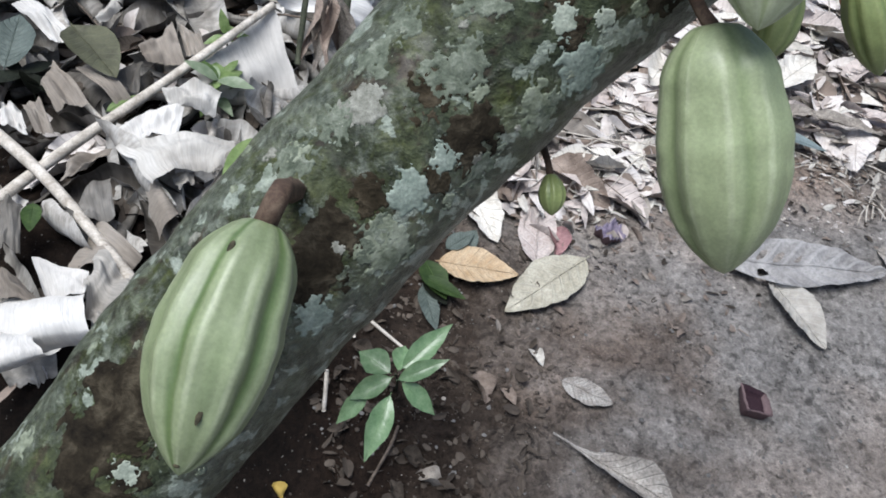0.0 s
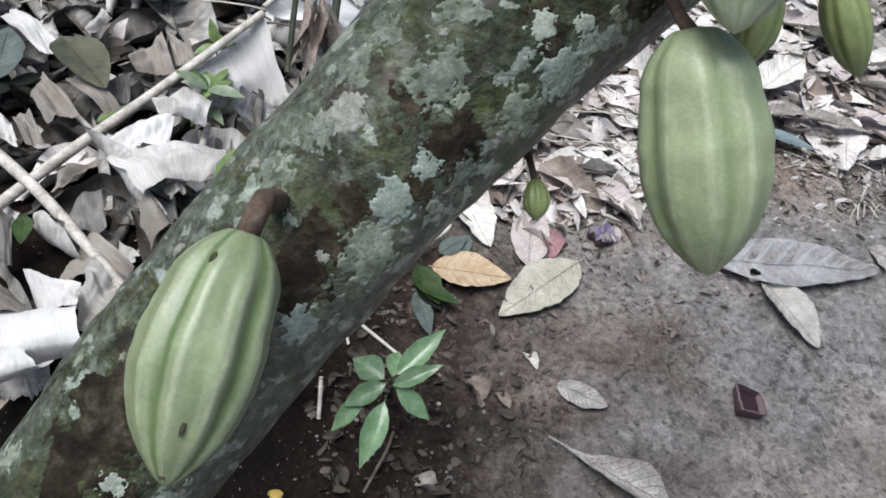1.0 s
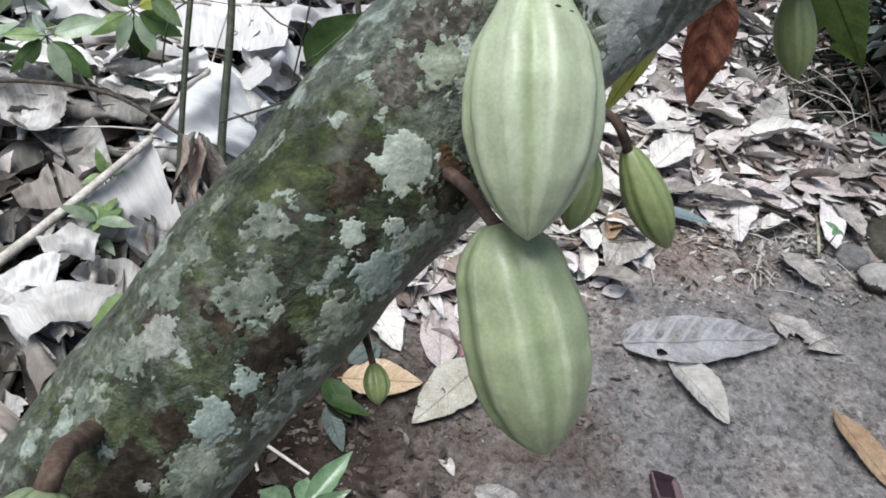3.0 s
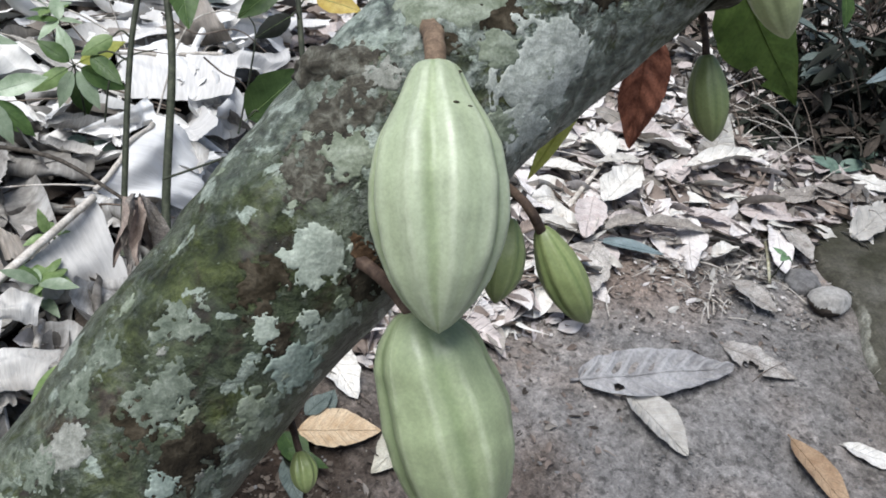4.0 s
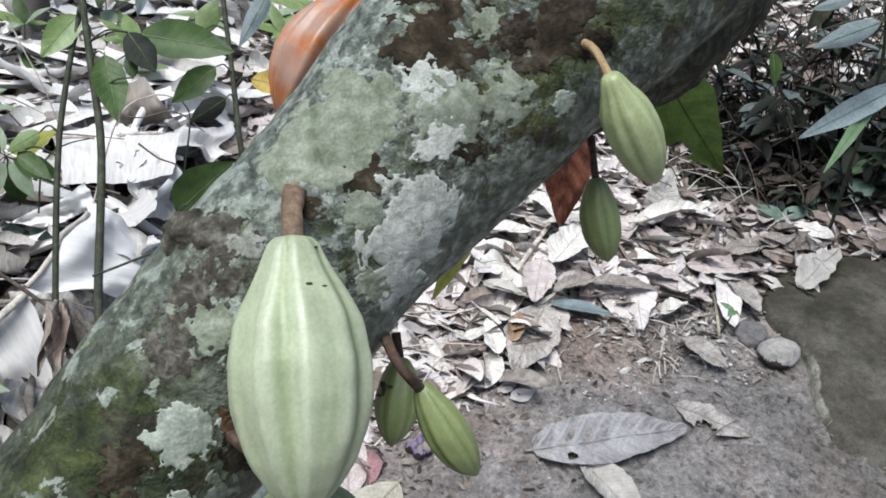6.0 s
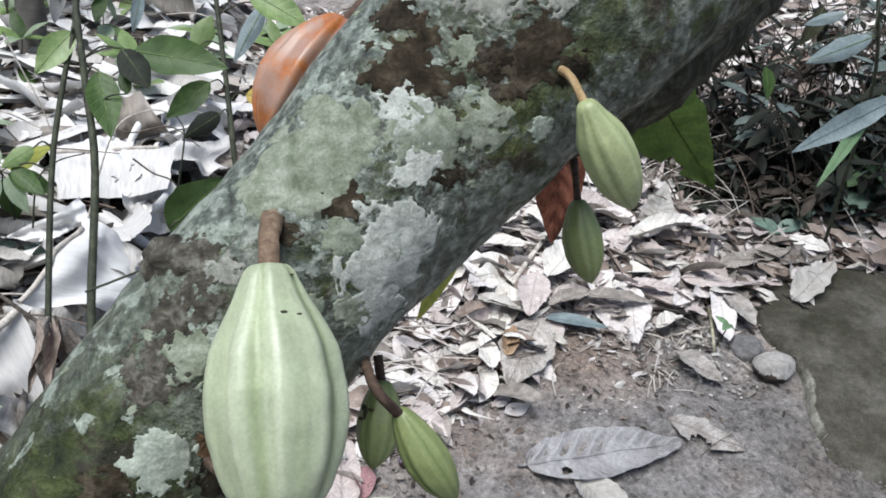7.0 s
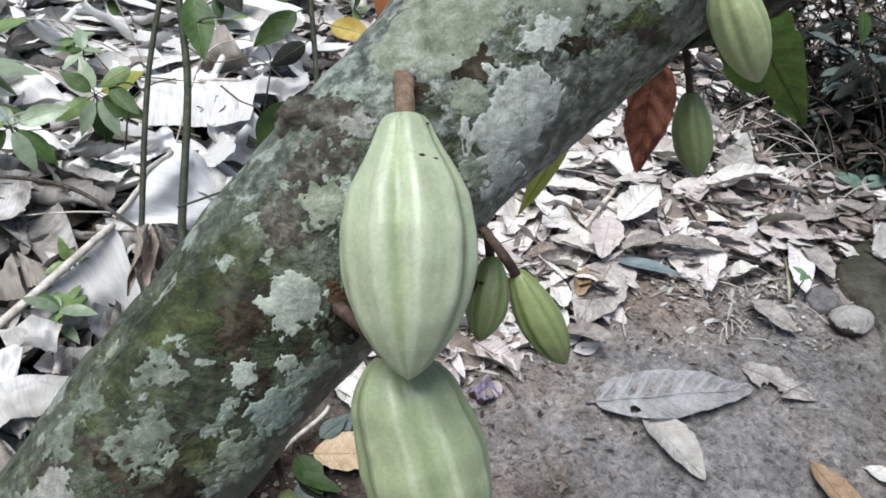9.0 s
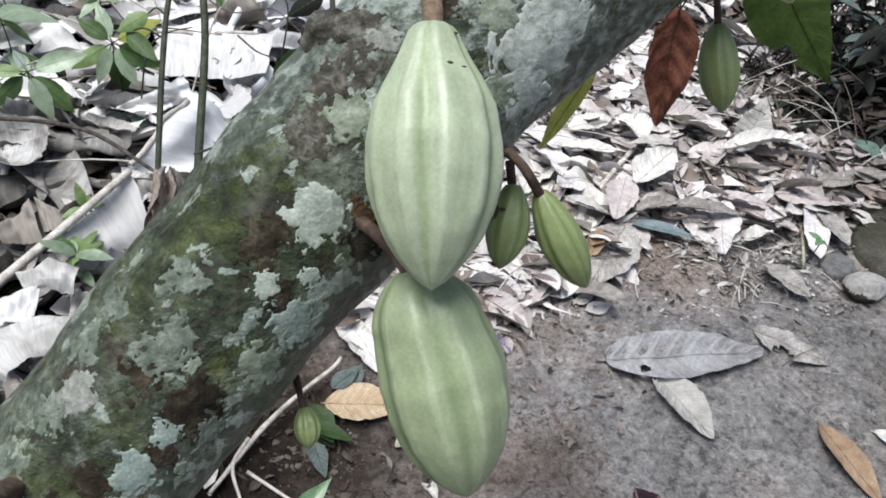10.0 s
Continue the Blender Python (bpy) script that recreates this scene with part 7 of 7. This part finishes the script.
for k in range(130):
    a = (1.759, 2.196, 0.152)
    x, y = (a[0] + RNG.gauss(0.1, 0.22), a[1] + RNG.gauss(0.1, 0.15)) if k < 46 else scatter_spot()
    th, ln = RNG.uniform(0, 6.28), RNG.uniform(0.12, 0.38)
    p = on_ground(x, y, 0.01 if k < 46 else 0.035)
    q = p + Vector((math.cos(th) * ln, math.sin(th) * ln * 0.6, RNG.uniform(0.02, 0.2) if k < 46 else RNG.uniform(0.0, 0.03)))
    stick([(*p, 0.0022), (*((p + q) / 2 + Vector((0, 0, 0.02))), 0.002), (*q, 0.0012)], WOOD if k % 3 else TWIG, "dry straw stalk in the litter", "straw", 0.1, k, 5, 8, "straw")


for k in range(60):
    y = 1.6 + 2.0 * RNG.random()
    x, th, ln = 0.1 * (y - 1.2) - 0.1 - 1.2 * RNG.random(), RNG.uniform(0, 6.28), RNG.uniform(0.15, 0.45)
    p = on_ground(x, y, 0.06 + 0.05 * RNG.random())
    q = p + Vector((math.cos(th) * ln, math.sin(th) * ln * 0.7, RNG.uniform(-0.02, 0.10)))
    stick([(*p, 0.0028), (*((p + q) / 2 + Vector((0, 0, 0.02))), 0.0024), (*q, 0.0014)], WOOD if k % 3 else TWIG, "dry stalk lying on the dead leaves", "dry_stalk", 0.1, k, 5, 8, "stalk")


for k in range(34):
    x, y, th, ln = RNG.gauss(1.38, 0.10), RNG.gauss(1.64, 0.08), RNG.uniform(0, 6.28), RNG.uniform(0.03, 0.13)
    p = on_ground(x, y, 0.006)
    q = p + Vector((math.cos(th) * ln, math.sin(th) * ln, RNG.uniform(0.0, 0.03)))
    stick([(*p, 0.0016), (*((p + q) / 2 + Vector((RNG.uniform(-0.01, 0.01), 0, 0.008))), 0.0014), (*q, 0.0008)], WOOD if k % 4 else TWIG, "short dry straw on the earth by the litter", "straw", 0.1, k, 5, 7, "straw")


# ---- crumbs of earth and chips on the bare ground ----
def crumbs(name, count, mats, lo, hi, label, seed, area=(-0.05, 2.0, 0.6, 2.1)):
    """Clods and chips of earth joined into one mesh, dense near the litter and thin on the trodden part."""
    rnd = random.Random(seed)
    bm = bmesh.new()
    bmesh.ops.create_icosphere(bm, subdivisions=1, radius=1.0)
    co = np.array([v.co[:] for v in bm.verts])
    tri = [tuple(v.index for v in f.verts) for f in bm.faces]
    bm.free()
    verts, faces, idx = [], [], []
    for k in range(count):
        x, y = rnd.uniform(area[0], area[1]), rnd.uniform(area[2], area[3])
        if x < 0.1 * (y - 1.2) + 0.05:
            continue
        s = lo + (hi - lo) * rnd.random() ** 3
        sc = np.array([s * rnd.uniform(0.6, 1.6), s * rnd.uniform(0.6, 1.4), s * rnd.uniform(0.25, 0.55)])
        a = rnd.uniform(0, 6.28)
        rot = np.array([[math.cos(a), -math.sin(a), 0], [math.sin(a), math.cos(a), 0], [0, 0, 1]])
        jit = 1 + 0.25 * np.array([[rnd.uniform(-1, 1)] for _ in co])
        pts = (co * jit * sc) @ rot.T + np.array([x, y, ground_z(x, y) + 0.25 * s])
        n = len(verts)
        verts.extend(map(tuple, pts))
        faces.extend(tuple(n + q for q in f) for f in tri)
        idx.extend([rnd.randrange(len(mats))] * len(tri))
    me = mesh_of(name, verts, faces, None, smooth=False)
    for mt in mats:
        me.materials.append(mt)
    me.polygons.foreach_set("material_index", np.array(idx, dtype=np.int32))
    return tagged(new(name, me), label, "earth crumbs", kind="stuff")


crumbs("earth_crumbs", 12000, (SOIL, SOIL, SOIL, SOIL, SOIL, STONE_DARK), 0.0008, 0.0055, "small clods and grit on the trodden earth", 4)
crumbs("pale_chips", 260, (WOOD, STONE, LEAF_TAUPE), 0.0008, 0.0045, "pale chips and plant scraps on the earth", 5)


crumbs("dark_clods", 1500, (SOIL, LEAF_DARK_BROWN, LEAF_DARK_BROWN), 0.001, 0.008, "dark clods of earth by the trunk", 6, (-0.05, 0.5, 0.7, 1.35))


def foot_spot():
    return 0.02 + 0.42 * RNG.random(), 0.72 + 0.6 * RNG.random()


leaf_stuff("foot_litter", 300, foot_spot, (LEAF_DARK_BROWN, LEAF_DARK_BROWN, LEAF_DARK_BROWN), "small dark scraps on dark earth by the trunk", 0.008, 0.045, 0.006, 25)


def around_spot():
    """A place on the ground round about, beyond the trodden part."""
    while True:
        a, r = RNG.uniform(0, 6.283), 0.6 + 5.5 * RNG.random() ** 0.8
        x, y = 0.6 + r * math.cos(a), 1.2 + r * math.sin(a)
        if -0.2 < x < 2.4 and -0.9 < y < 3.2:
            continue
        return x, y


leaf_stuff("scattered_leaves", 2600, around_spot, (LEAF_DRY, LEAF_BROWN, LEAF_TAUPE, LEAF_DARK_BROWN), "thin scatter of dead leaves on the ground around", 0.06, 0.2, 0.02, 12)


def beyond_spot():
    """A place in the litter beyond the undergrowth."""
    return 1.6 + 4.2 * RNG.random(), 3.0 + 4.0 * RNG.random()


leaf_stuff("far_litter", 3200, beyond_spot, (LEAF_DRY, LEAF_WHITE, LEAF_BROWN, LEAF_PINK), "bed of pale dry leaves beyond the undergrowth", 0.09, 0.22, 0.05, 18)


# ---- rootlets, straws and fine scraps before the litter ----
ROOTLETS = (
    ((1.281, 1.494, 0.060), (1.309, 1.560, 0.078), 0.0022), ((1.337, 1.509, 0.065), (1.312, 1.560, 0.076), 0.0030), ((1.300, 1.506, 0.062), (1.318, 1.575, 0.080), 0.0024),
    ((1.252, 1.477, 0.057), (1.300, 1.545, 0.072), 0.0018), ((1.309, 1.560, 0.078), (1.345, 1.612, 0.080), 0.0030), ((1.350, 1.530, 0.068), (1.316, 1.566, 0.076), 0.0020),
    ((1.299, 1.284, 0.044), (1.408, 1.332, 0.060), 0.0014), ((1.427, 1.681, 0.092), (1.563, 1.702, 0.104), 0.0024), ((1.40, 1.66, 0.092), (1.30, 1.70, 0.096), 0.0024),
    ((1.02, 1.52, 0.044), (1.04, 1.60, 0.052), 0.0020), ((1.04, 1.60, 0.052), (1.07, 1.63, 0.054), 0.0016),
)
for k, (p, q, r) in enumerate(ROOTLETS):
    mid_p = (Vector(p) + Vector(q)) / 2 + Vector((0.004 * (k % 3 - 1), 0.003, 0.003))
    stick([(*p, r), (*mid_p, r * 0.9), (*q, r * 0.6)], TWIG if k == 6 else WOOD, "pale broken rootlet on the earth by the litter", "rootlet", 0.25, 300 + k, 7, 8, "rootlet")
stick([(1.594, 1.804, 0.112, 0.0035), (1.556, 1.712, 0.106, 0.0045), (1.513, 1.612, 0.090, 0.0045)], STRAW, "pale yellowish stalk lying before the litter", "stalk", 0.15, 320, 8, 10, "stalk")


def fringe_spot():
    """A place in the ragged fringe of scraps between the litter and the trodden earth."""
    return RNG.gauss(1.40, 0.15), RNG.gauss(1.67, 0.075)


leaf_stuff("fringe_scraps", 420, fringe_spot, (LEAF_DRY, LEAF_WHITE, LEAF_PALE, LEAF_TAUPE, LEAF_BROWN), "fine torn scraps of dry leaf before the litter", 0.010, 0.045, 0.008, 25)
crumbs("fringe_chips", 420, (WOOD, STONE, LEAF_TAUPE, LEAF_DRY), 0.0012, 0.0055, "pale chips and plant scraps at the litter's edge", 15, (1.05, 1.72, 1.45, 1.72))
